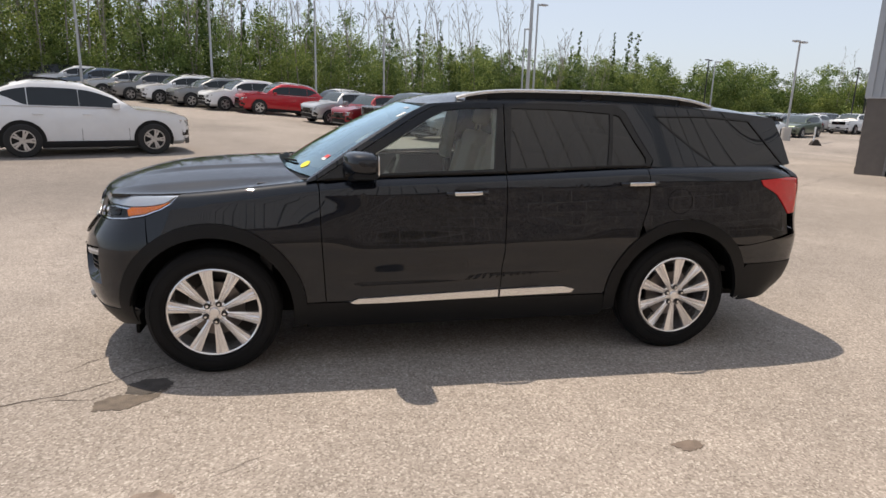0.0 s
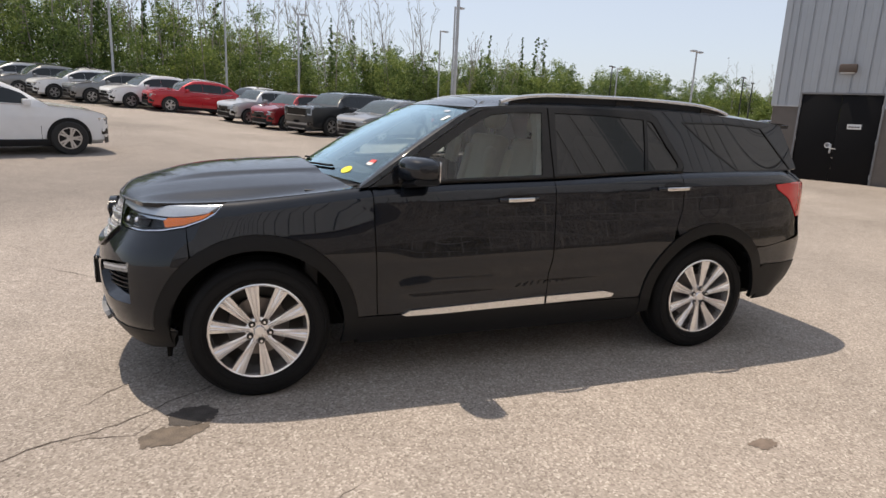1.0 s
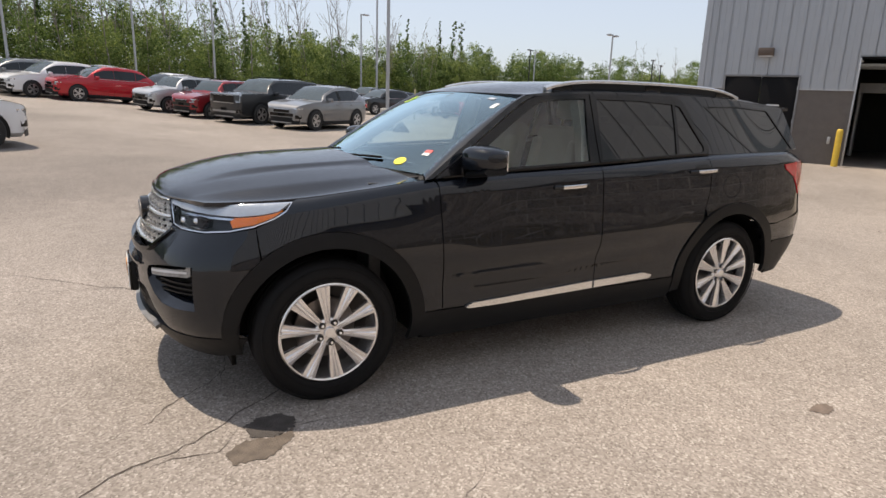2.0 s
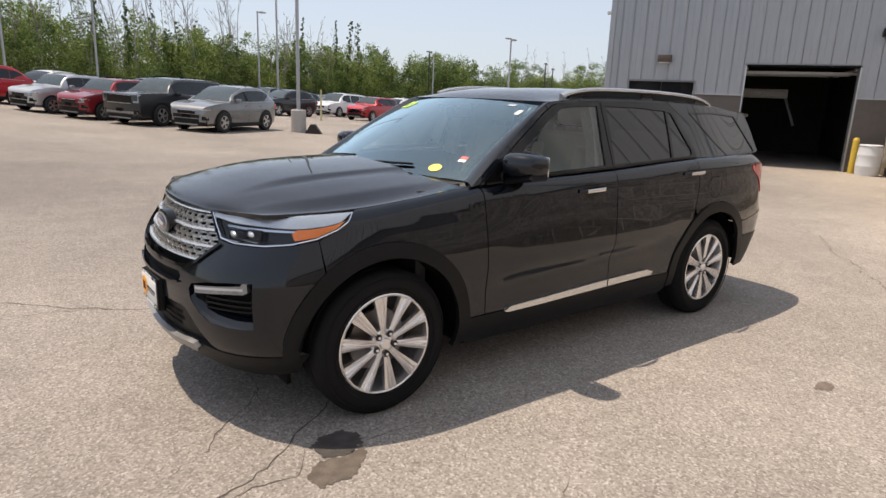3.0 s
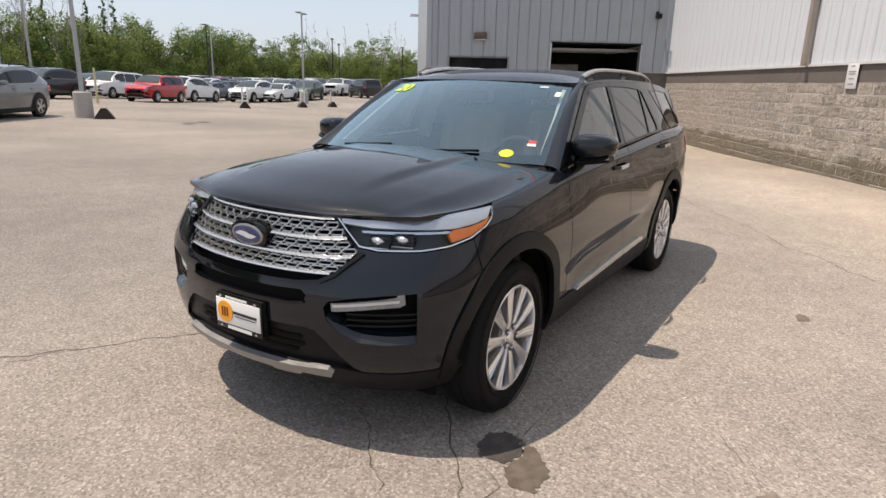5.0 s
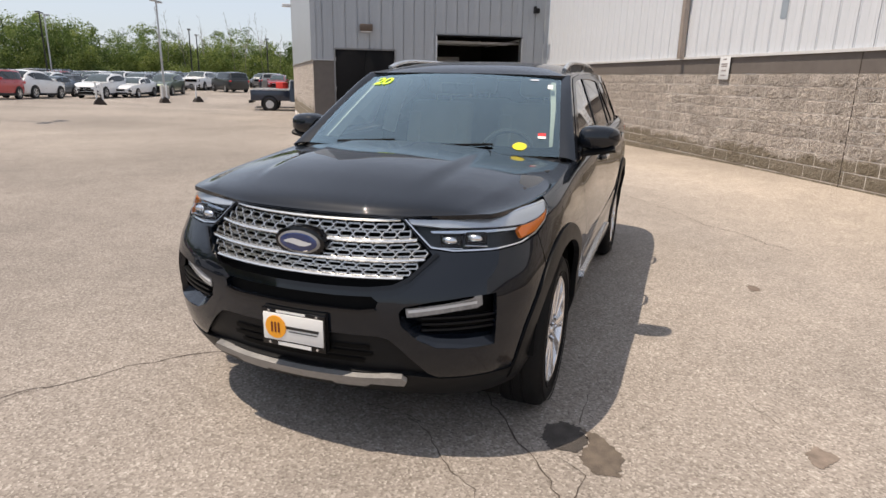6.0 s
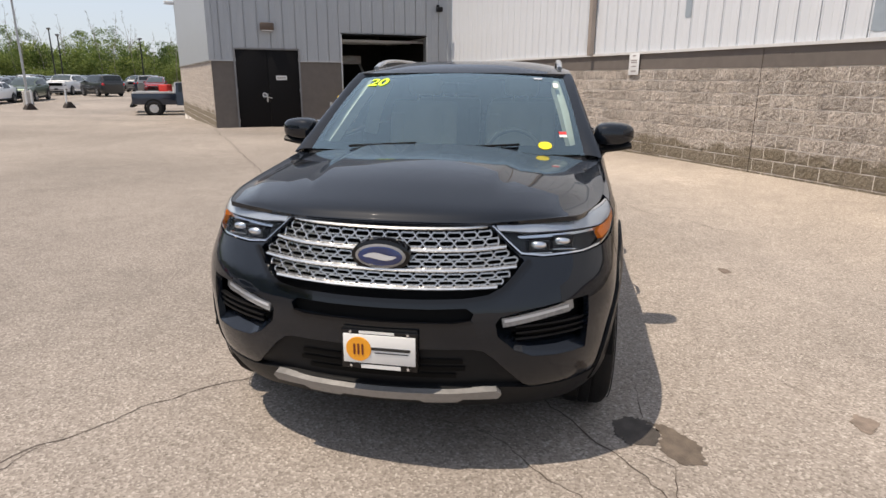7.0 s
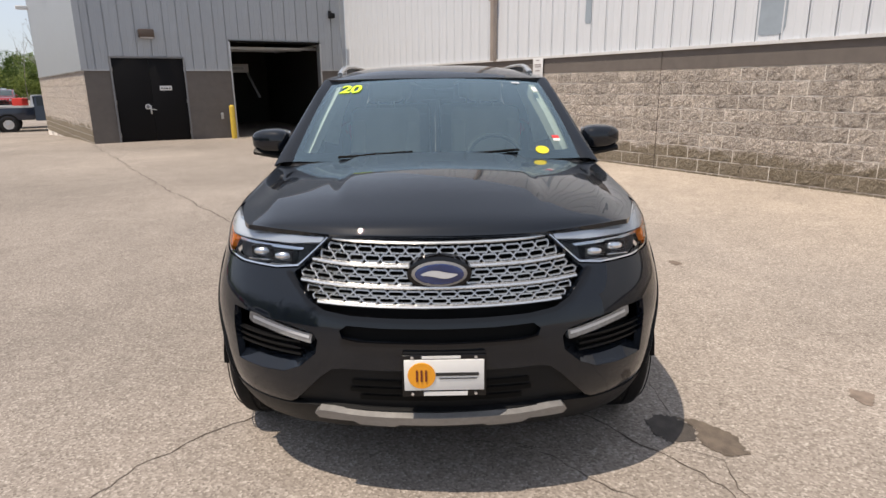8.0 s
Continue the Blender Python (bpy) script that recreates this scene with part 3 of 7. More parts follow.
# lower valance in satin black with the silver skid bar
val = [("x", -1.93, 0.401), ("y", 0.87, 0.398), ("y", 0.72, 0.401), ("y", 0.615, 0.410)]
v_l = [(0.0, 0.436), (s_of_y(0.44), 0.437), (s_of_y(0.52), 0.430)] + [nose_pt(p, 1) for p in reversed(val)] + side_loop([(-1.955, 0.36), (-1.965, 0.30)], 1)
v_l += [(s_of_y(0.84), 0.280), (s_of_y(0.70), 0.290), (s_of_y(0.58), 0.305), (s_of_y(0.50), 0.325), (s_of_y(0.3), 0.335), (0.0, 0.335)]
valance = panel("front_valance", [v_l + [(-s, z) for s, z in reversed(v_l) if s > 1e-6]], wrap, satin_black, suv, step=0.045, thick=0.05, lift=0.004, label="satin black lower valance")
panel("skid_bar", [half([(0.0, 0.428), (0.30, 0.432), (0.42, 0.440), (0.468, 0.438), (0.488, 0.418), (0.475, 0.398), (0.34, 0.402), (0.315, 0.385), (0.18, 0.381), (0.16, 0.392), (0.0, 0.390)])],
      wrap, skid_silver, valance, step=0.03, thick=0.03, lift=0.03, label="silver skid bar")


# ---- bonnet, glasshouse and roof ----


def hood_front_x(y):
    p = wrap(s_of_y(min(abs(y), 0.93)), 1.064)
    return p[0] + 0.004


def hood_edge(x):
    return -wrap(s_of_x(x), shoulder_z(x) - 0.002)[1] - 0.004


HOOD_Y0 = hood_edge(-2.09)
hood_rise = curve([0, 0.025, 0.06, 0.13, 0.30, 0.60, 1.0], [0, 0.16, 0.27, 0.40, 0.615, 0.85, 1.0])


def hood(u, v):
    """u: half-width from -1 (left) to 1; v: 0 at the nose to 1 at the windscreen."""
    ye = hood_edge(-2.09 + 1.135 * v)
    y = u * ye
    xf = hood_front_x(abs(u) * HOOD_Y0)
    xr = -1.155 + 0.20 * abs(u) ** 2.2
    x = xf + (xr - xf) * v
    zf = 1.066 + 0.002 * abs(u) ** 3 - 0.0158 * (1 - smooth(0.35, 0.92, abs(u) * HOOD_Y0)) * (1 - smooth(0.0, 0.35, v))
    zr = 1.230 - 0.080 * abs(u) ** 1.75
    z = zf + (zr - zf) * hood_rise(v) * (1 - 0.35 * smooth(0.55, 1.0, abs(u)) * (1 - v))
    ridge = 0.40 + 0.06 * v
    z += 0.015 * (1 - smooth(ridge - 0.035, ridge + 0.035, abs(y))) * smooth(0.10, 0.45, v)
    edge_z = shoulder_z(x) + 0.001
    k = smooth(0.80, 1.0, abs(u))
    z = z * (1 - k) + edge_z * k
    return (x, y, z)


bonnet = panel("bonnet", [[(-1, 0), (1, 0), (1, 1), (-1, 1)]], hood, black_paint, suv, step=0.05, thick=0.02,
               vcuts=[((-1, c), (1, c)) for c in (0.008, 0.016, 0.025, 0.035, 0.07)], flip=True)


def house(x, z):
    """Half-width of the glasshouse side."""
    y = 0.912 - 0.385 * (z - 1.2) - 0.06 * (z - 1.2) ** 2
    y -= 0.075 * smooth(1.3, 2.5, x) + 0.01 * smooth(0.2, -0.9, x)
    return y


def house_l(x, z):
    return (x, -house(x, z), z)


def house_r(x, z):
    return (x, house(x, z), z)


roof_edge_z = curve([-0.30, -0.15, 0.1, 0.4, 0.9, 1.4, 1.9, 2.3], [1.618, 1.634, 1.652, 1.662, 1.664, 1.654, 1.630, 1.598])
roof_mid_z = curve([-0.32, -0.22, -0.05, 0.15, 0.5, 0.9, 1.4, 1.9, 2.2, 2.42], [1.632, 1.664, 1.698, 1.718, 1.732, 1.734, 1.720, 1.682, 1.645, 1.605])


def roof(u, x):
    xx = x + 0.115 * abs(u) ** 2 * (1 - smooth(-0.3, 0.6, x))
    ze = roof_edge_z(xx)
    ye = house(xx, ze)
    z = ze + (roof_mid_z(x) - ze) * (1 - abs(u) ** 3.2)
    return (xx, u * ye, z)


panel("roof", [[(-1, -0.315), (1, -0.315), (1, 2.40), (-1, 2.40)]], roof, black_paint, suv, step=0.06, thick=0.025, flip=True,
      vcuts=[((c, 0), (c, 1)) for c in (-0.985, -0.96, -0.93, 0.93, 0.96, 0.985)] + [((0, c), (1, c)) for c in (-0.30, -0.28)])


def wind(u, v):
    """The windscreen: u across from -1 (left) to 1, v up."""
    b = Vector((-1.135 + 0.205 * abs(u) ** 2.2, 0.818 * u, 1.196 - 0.018 * abs(u) ** 2))
    t = Vector((-0.318 + 0.115 * u * u, 0.672 * u, 1.630 - 0.013 * u * u))
    p = b.lerp(t, v)
    return p + Vector((-0.02, 0, 0.045)) * 4 * v * (1 - v) * 0.55


panel("windscreen", [[(-1, 0), (1, 0), (1, 1), (-1, 1)]], wind, wind_glass, suv, step=0.1, thick=0.0, label="clear windscreen with dark border", flip=True)
rim_in = [(-0.955, 0.10), (-0.90, 0.085), (0.90, 0.085), (0.955, 0.10), (0.965, 0.5), (0.955, 0.94), (0.9, 0.955), (0.20, 0.955), (0.13, 0.84), (-0.13, 0.84), (-0.20, 0.955), (-0.9, 0.955), (-0.955, 0.94), (-0.965, 0.5)]
panel("windscreen_border", [[(-1, 0), (1, 0), (1, 1), (-1, 1)], rim_in], wind, gloss_black, suv, step=0.1, thick=0.0, lift=-0.004, flip=True)
for sg in (1, -1):
    y0, y1 = sorted((-sg * 0.62, -sg * 0.885))
    box_part("cowl_end", -1.10, -0.84, y0, y1, 1.06, 1.135, dark_black, suv)
# cowl between bonnet and windscreen
panel("cowl", [[(-1, 0), (1, 0), (1, 1), (-1, 1)]], lambda u, v: Vector(hood(u, 1.0)).lerp(Vector(wind(u, 0)), v) - Vector((0, 0, 0.010 + 0.014 * math.sin(v * math.pi))),
      satin_black, suv, step=0.1, thick=0.0, flip=True)
for x0, y0, x1, y1, v1 in ((0.66, 0.05, 0.16, 0.0, 0.075), (-0.02, 0.03, -0.56, 0.0, 0.085)):
    bm = bmesh.new()
    path = []
    for k in range(12):
        t = k / 11
        u = x0 + (x1 - x0) * t
        p = Vector(wind(u, 0.018 + v1 * t * 0.6)) + Vector((-0.006, 0, 0.011))
        path.append(p)
    sweep(bm, path, [(0.008, -0.004), (0.008, 0.003), (0.002, 0.008), (-0.003, 0.008), (-0.008, 0.002), (-0.008, -0.004)])
    part("wiper_blade", bm, wiper_rubber, suv, "black windscreen wiper")

zb = curve([-0.9, -0.6, 0.25, 1.2, 1.7, 2.35], [1.168, 1.188, 1.222, 1.262, 1.262, 1.272])
GLASS1 = [(-0.735, 1.205), (-0.55, 1.325), (-0.35, 1.455), (-0.19, 1.550), (-0.11, 1.588), (0.0, 1.602), (0.236, 1.612), (0.205, 1.40), (0.190, 1.238), (-0.3, 1.218), (-0.66, 1.200)]
GLASS2 = [(0.326, 1.612), (0.7, 1.610), (1.005, 1.594), (0.985, 1.42), (0.958, 1.268), (0.6, 1.252), (0.292, 1.243)]
GLASS3 = [(1.030, 1.590), (1.075, 1.578), (1.16, 1.43), (1.235, 1.315), (1.232, 1.288), (1.205, 1.275), (0.985, 1.268), (1.01, 1.42)]
GLASS4 = [(1.345, 1.582), (1.7, 1.588), (2.085, 1.566), (2.20, 1.43), (2.325, 1.285), (2.1, 1.278), (1.83, 1.272), (1.78, 1.276), (1.60, 1.385), (1.46, 1.49)]

for sg in (1, -1):
    srf, fl = (house_l, False) if sg > 0 else (house_r, True)
    kw = dict(surf=srf, flip=fl)
    # gloss frames round the door windows, with the pillars between them
    top1 = [(x, roof_edge_z(x) - 0.018) for x in (-0.14, 0.0, 0.15, 0.272)]
    frame1 = [(-0.905, 1.165)] + [(-0.70, 1.292), (-0.48, 1.432), (-0.28, 1.556), (-0.19, 1.602)] + top1 + [(0.262, 1.4), (0.262, 1.222), (-0.3, 1.203), (-0.6, 1.188)]
    panel("window_frame", [frame1, GLASS1], material=gloss_black, parent=suv, lift=0.004, thick=0.02, **kw)
    top2 = [(x, roof_edge_z(x) - 0.018) for x in (0.280, 0.6, 0.9, 1.06)]
    frame2 = top2 + [(1.115, 1.605), (1.20, 1.44), (1.285, 1.305), (1.262, 1.268), (1.15, 1.258), (0.7, 1.238), (0.270, 1.226), (0.270, 1.4)]
    panel("window_frame", [frame2, GLASS2, GLASS3], material=gloss_black, parent=suv, lift=0.004, thick=0.02, **kw)
    for nm, g, mt in (("front_window", GLASS1, clear_glass), ("rear_window", GLASS2, privacy_glass), ("vent_window", GLASS3, privacy_glass), ("quarter_window", GLASS4, privacy_glass)):
        panel(nm, [shift_loop(g, -0.006)], material=mt, parent=suv, lift=-0.003, thick=0.0, step=0.08, **kw)
    # body-colour pillars and roof side
    roof_side = [(-0.965, 1.160), (-0.76, 1.295), (-0.54, 1.437), (-0.33, 1.570), (-0.235, 1.617)] + [(x, roof_edge_z(x) - 0.001) for x in (-0.15, 0.1, 0.4, 0.9, 1.4, 1.9, 2.3)]
    roof_side += [(2.315, 1.575), (2.36, 1.44), (2.395, 1.285), (2.0, 1.268), (1.5, 1.262), (1.27, 1.262), (1.292, 1.305), (1.205, 1.444), (1.118, 1.611)]
    roof_side += [(x, roof_edge_z(x) - 0.014) for x in (1.06, 0.6, 0.15, -0.14)] + [(-0.195, 1.607), (-0.285, 1.561), (-0.485, 1.437), (-0.705, 1.297), (-0.912, 1.168)]
    panel("roof_side", [roof_side, GLASS4], material=black_paint, parent=suv, thick=0.02, **kw)
    qf = shift_loop(GLASS4, -0.012)
    panel("quarter_frame", [qf, GLASS4], material=gloss_black, parent=suv, lift=0.003, thick=0.008, **kw)
    # bright belt line
    bm = bmesh.new()
    for x0, x1 in ((-0.86, 0.262), (0.270, 1.262)):
        path = [(x, -sg * (house(x, zb(x)) + 0.008), zb(x) + 0.0) for x in np.linspace(x0, x1, 14)]
        sweep(bm, path, [(0.006, -0.006), (0.006, 0.006), (-0.006, 0.006), (-0.006, -0.006)])
    part("belt_strip", bm, gloss_black, suv)
    # windscreen pillar between glass and roof side
    edge_pts = [(-0.965, 1.160), (-0.76, 1.295), (-0.54, 1.437), (-0.33, 1.570), (-0.205, 1.628)]

    def pillar(t, c):
        k = t * (len(edge_pts) - 1)
        i = min(len(edge_pts) - 2, int(k))
        (xa, za), (xb, zb_) = edge_pts[i], edge_pts[i + 1]
        f = k - i
        a = Vector(srf(xa + (xb - xa) * f, za + (zb_ - za) * f))
        b = Vector(wind(-sg * 1.0, t))
        m = a.lerp(b, c)
        return m + Vector((-0.3, -sg * 0.7, 0.6)) * 0.012 * math.sin(math.pi * c)

    grid_part("windscreen_pillar", 16, 6, pillar, black_paint, suv)
    # roof rail
    bm = bmesh.new()
    path = []
    for k in range(29):
        t = k / 28
        x = -0.02 + 1.86 * t
        up = 0.040 * (1 - abs(2 * t - 1) ** 6) + 0.004
        u = 0.905 - 0.03 * t
        p = roof(u, x)
        path.append((x, -sg * p[1], roof(u, x)[2] + up))
    sweep(bm, path, [(0.017, -0.010), (0.017, 0.004), (0.008, 0.012), (-0.008, 0.012), (-0.017, 0.004), (-0.017, -0.010)])
    rail = part("roof_rail", bm, satin_chrome, suv, "satin silver roof rail")
    bm = bmesh.new()
    sweep(bm, [(p[0], p[1], p[2] - 0.030) for p in path[1:28]], [(0.009, -0.03), (0.009, 0.020), (-0.009, 0.020), (-0.009, -0.03)])
    part("rail_web", bm, satin_black, rail, "black web under the rail")
    for t0, t1 in ((0.03, 0.12), (0.47, 0.535), (0.87, 0.96)):
        bm = bmesh.new()
        pp = [path[int(round(28 * (t0 + (t1 - t0) * k / 4)))] for k in range(5)]
        pp = [Vector((p[0] + 0.002 * i, p[1], p[2] - 0.034)) for i, p in enumerate(pp)]
        sweep(bm, pp, [(0.014, -0.03), (0.014, 0.019), (-0.014, 0.019), (-0.014, -0.03)])
        part("rail_foot", bm, gloss_black, rail)
    # door mirror
    mir = new("door_mirror")
    mir.parent = suv
    tagged(mir, label="black door mirror")

    def shell(u, v, zc=1.275, hh=0.072, lo=False):
        a, b = 2 * math.pi * u, math.pi * v
        ca, sa = math.cos(a), math.sin(a)
        e = 0.62
        px = math.copysign(abs(math.sin(b) * ca) ** e, ca)
        pz = math.copysign(abs(math.sin(b) * sa) ** e, sa)
        py = math.copysign(abs(math.cos(b)) ** e, math.cos(b))
        if px > 0:
            px = px * 0.72
        wide = 0.118
        x = -0.628 + px * (0.118 if px < 0 else 0.10) * (1 - 0.16 * (py > 0) * py) + 0.018 * py
        z = zc + pz * hh * (1 - 0.14 * max(0, py)) + (0.004 if lo else 0)
        return (x, -sg * (1.000 + py * wide), z)

    grid_part("mirror_cap", 24, 16, shell, black_paint, mir, closed_u=True)
    bm = bmesh.new()
    path = [(-0.648, -sg * 0.895, 1.176), (-0.642, -sg * 0.95, 1.188), (-0.635, -sg * 1.02, 1.199), (-0.628, -sg * 1.095, 1.213)]
    sweep(bm, path, [(0.062, -0.017), (0.078, 0.0), (0.062, 0.018), (-0.062, 0.018), (-0.078, 0.0), (-0.062, -0.017)])
    part("mirror_arm", bm, satin_black, mir)
    bm = bmesh.new()
    add_box(bm, -0.5575, -0.549, min(-sg * 0.905, -sg * 1.09), max(-sg * 0.905, -sg * 1.09), 1.215, 1.325, 0.004)
    part("mirror_glass", bm, chrome, mir, "silver mirror glass")
    bm = bmesh.new()
    add_box(bm, -0.74, -0.60, min(-sg * 0.875, -sg * 0.915), max(-sg * 0.875, -sg * 0.915), 1.165, 1.225, 0.01)
    part("mirror_foot", bm, gloss_black, mir)

# rear glass and spoiler, closing the tail
grid_part("rear_screen", 12, 8, lambda u, v: (2.365 - 0.06 * v + 0.03 * (1 - (2 * u - 1) ** 2), (2 * u - 1) * (0.80 - 0.17 * v), 1.27 + 0.32 * v), privacy_glass, suv)
bm = bmesh.new()
sweep(bm, [(2.36, -0.62, 1.598), (2.40, -0.3, 1.606), (2.42, 0, 1.609), (2.40, 0.3, 1.606), (2.36, 0.62, 1.598)], [(0.06, -0.02), (0.07, 0.0), (0.02, 0.012), (-0.06, 0.012), (-0.06, -0.02)])
part("roof_spoiler", bm, black_paint, suv)


# ---- grille, lamps, plate ----
def on_nose(y, z, lift=0.0):
    s = math.copysign(s_of_y(abs(y)), -y) if y else 0.0
    p = Vector(wrap(s, z))
    h = 0.004
    n = (Vector(wrap(s + h, z)) - Vector(wrap(s - h, z))).cross(Vector(wrap(s, z + h)) - Vector(wrap(s, z - h))).normalized()
    return p + n * lift


g_half = curve([0.80, 0.838, 0.88, 0.925, 0.945, 0.988, 1.045, 1.06], [0.396, 0.478, 0.535, 0.576, 0.556, 0.509, 0.454, 0.440])
lamp_grey = plain("lamp_inner_grey", (0.030, 0.034, 0.038), 0.35, 0.3, spread=0.3, scale=30)
grille = new("grille")
grille.parent = suv
tagged(grille, label="chrome mesh grille with four bars")
bars = [(1.050, 0.0075), (0.972, 0.0085), (0.901, 0.0085), (0.836, 0.0080)]
for z0, hh in bars:
    w = g_half(z0) - 0.006
    bm = bmesh.new()
    path = [on_nose(w * (2 * k / 30 - 1), z0 + 0.007 * ((2 * k / 30 - 1) ** 2), -0.016) for k in range(31)]
    rows = []
    for p in path:
        rows.append([bm.verts.new(p + Vector(d)) for d in ((0.006, 0, hh), (-0.008, 0, hh * 0.75), (-0.0125, 0, 0.0), (-0.008, 0, -hh * 0.75), (0.006, 0, -hh))])
    for a, b in zip(rows, rows[1:]):
        for i in range(4):
            bm.faces.new((a[i], a[i + 1], b[i + 1], b[i]))
    part("grille_bar", bm, satin_chrome, grille, "satin chrome bar")


def mesh_band(z0, z1):
    """Two rows of long hexagonal openings: a net of thin bright ribs."""
    bm = bmesh.new()
    rh = (z1 - z0) / 2
    pitch = 0.0665
    rib = 0.0042

    def bar(a, b):
        pa, pb = on_nose(a[0], a[1] + 0.03 * a[0] ** 2, -0.026), on_nose(b[0], b[1] + 0.03 * b[0] ** 2, -0.026)
        d = (pb - pa)
        if d.length < 1e-4:
            return
        d.normalize()
        nrm = Vector((-1, 0, 0.25)).normalized()
        sd = d.cross(nrm).normalized() * rib
        up = nrm * 0.007
        va = [bm.verts.new(q) for q in (pa - sd - up, pa - sd * 0.6 + up, pa + sd * 0.6 + up, pa + sd - up)]
        vb = [bm.verts.new(q) for q in (pb - sd - up, pb - sd * 0.6 + up, pb + sd * 0.6 + up, pb + sd - up)]
        for i in range(3):
            bm.faces.new((va[i], va[i + 1], vb[i + 1], vb[i]))

    zm = (z0 + z1) / 2
    for row in (0, 1):
        zc = z0 + rh * (row + 0.5)
        shift = 0.5 * row
        for k in range(-11, 12):
            cx = (k + shift) * pitch
            w = g_half(zc) - 0.01
            if abs(cx) > w:
                continue
            a, c = 0.024, 0.0335
            hz = rh * 0.36
            pts = [(cx - c, zc), (cx - a, zc + hz), (cx + a, zc + hz), (cx + c, zc), (cx + a, zc - hz), (cx - a, zc - hz)]
            pts = [(max(-w, min(w, x)), z) for x, z in pts]
            for i in range(6):
                bar(pts[i], pts[(i + 1) % 6])
            # legs to the bars above and below
            for sx in (-1, 1):
                bar((max(-w, min(w, cx + sx * a)), zc + hz), (max(-w, min(w, cx + sx * (a - 0.005))), zc + rh * 0.5))
                bar((max(-w, min(w, cx + sx * a)), zc - hz), (max(-w, min(w, cx + sx * (a - 0.005))), zc - rh * 0.5))
    return part("grille_mesh", bm, mesh_chrome, grille, "bright honeycomb mesh", smooth_angle=0)


for z0, z1 in ((0.9825, 1.0405), (0.9115, 0.9615), (0.8455, 0.8905)):
    mesh_band(z0, z1)
# badge: dark surround, bright rim, blue field, pale stroke
blue = plain("badge_blue", (0.008, 0.024, 0.11), 0.15, spread=0.1, Coat_Weight=1.0)
bx = on_nose(0, 0.95, 0.0).x
for nm, a, b, d, mt, lb in (("badge_surround", 0.122, 0.066, 0.0, gloss_black, ""), ("badge_rim", 0.104, 0.050, -0.006, skid_silver, "silver rim"), ("badge_field", 0.096, 0.043, -0.0085, blue, "dark blue oval")):
    bm = bmesh.new()
    ring0 = [bm.verts.new((bx + 0.03, a * math.cos(t), 0.929 + b * math.sin(t))) for t in np.linspace(0, 2 * math.pi, 41)[:-1]]
    ring1 = [bm.verts.new((bx - 0.010 + d, a * 0.97 * math.cos(t), 0.929 + b * 0.96 * math.sin(t))) for t in np.linspace(0, 2 * math.pi, 41)[:-1]]
    ring2 = [bm.verts.new((bx - 0.014 + d, a * 0.86 * math.cos(t), 0.929 + b * 0.84 * math.sin(t))) for t in np.linspace(0, 2 * math.pi, 41)[:-1]]
    for r, q in ((ring0, ring1), (ring1, ring2)):
        for i in range(40):
            bm.faces.new((r[i], r[(i + 1) % 40], q[(i + 1) % 40], q[i]))
    bm.faces.new(ring2)
    part(nm, bm, mt, grille, lb)
bm = bmesh.new()
path = [(bx - 0.0250, 0.066 - 0.132 * k / 40, 0.929 + 0.004 * math.sin(k / 40 * 6.28)) for k in range(41)]
wide = [0.0015 + 0.0115 * math.sin(math.pi * k / 40) ** 0.8 for k in range(41)]
low_v = [bm.verts.new((x, y, z - w)) for (x, y, z), w in zip(path, wide)]
top_v = [bm.verts.new((x, y, z + w)) for (x, y, z), w in zip(path, wide)]
for k in range(40):
    bm.faces.new((low_v[k], low_v[k + 1], top_v[k + 1], top_v[k]))
part("badge_stroke", bm, clear_plastic, grille, "pale stroke")

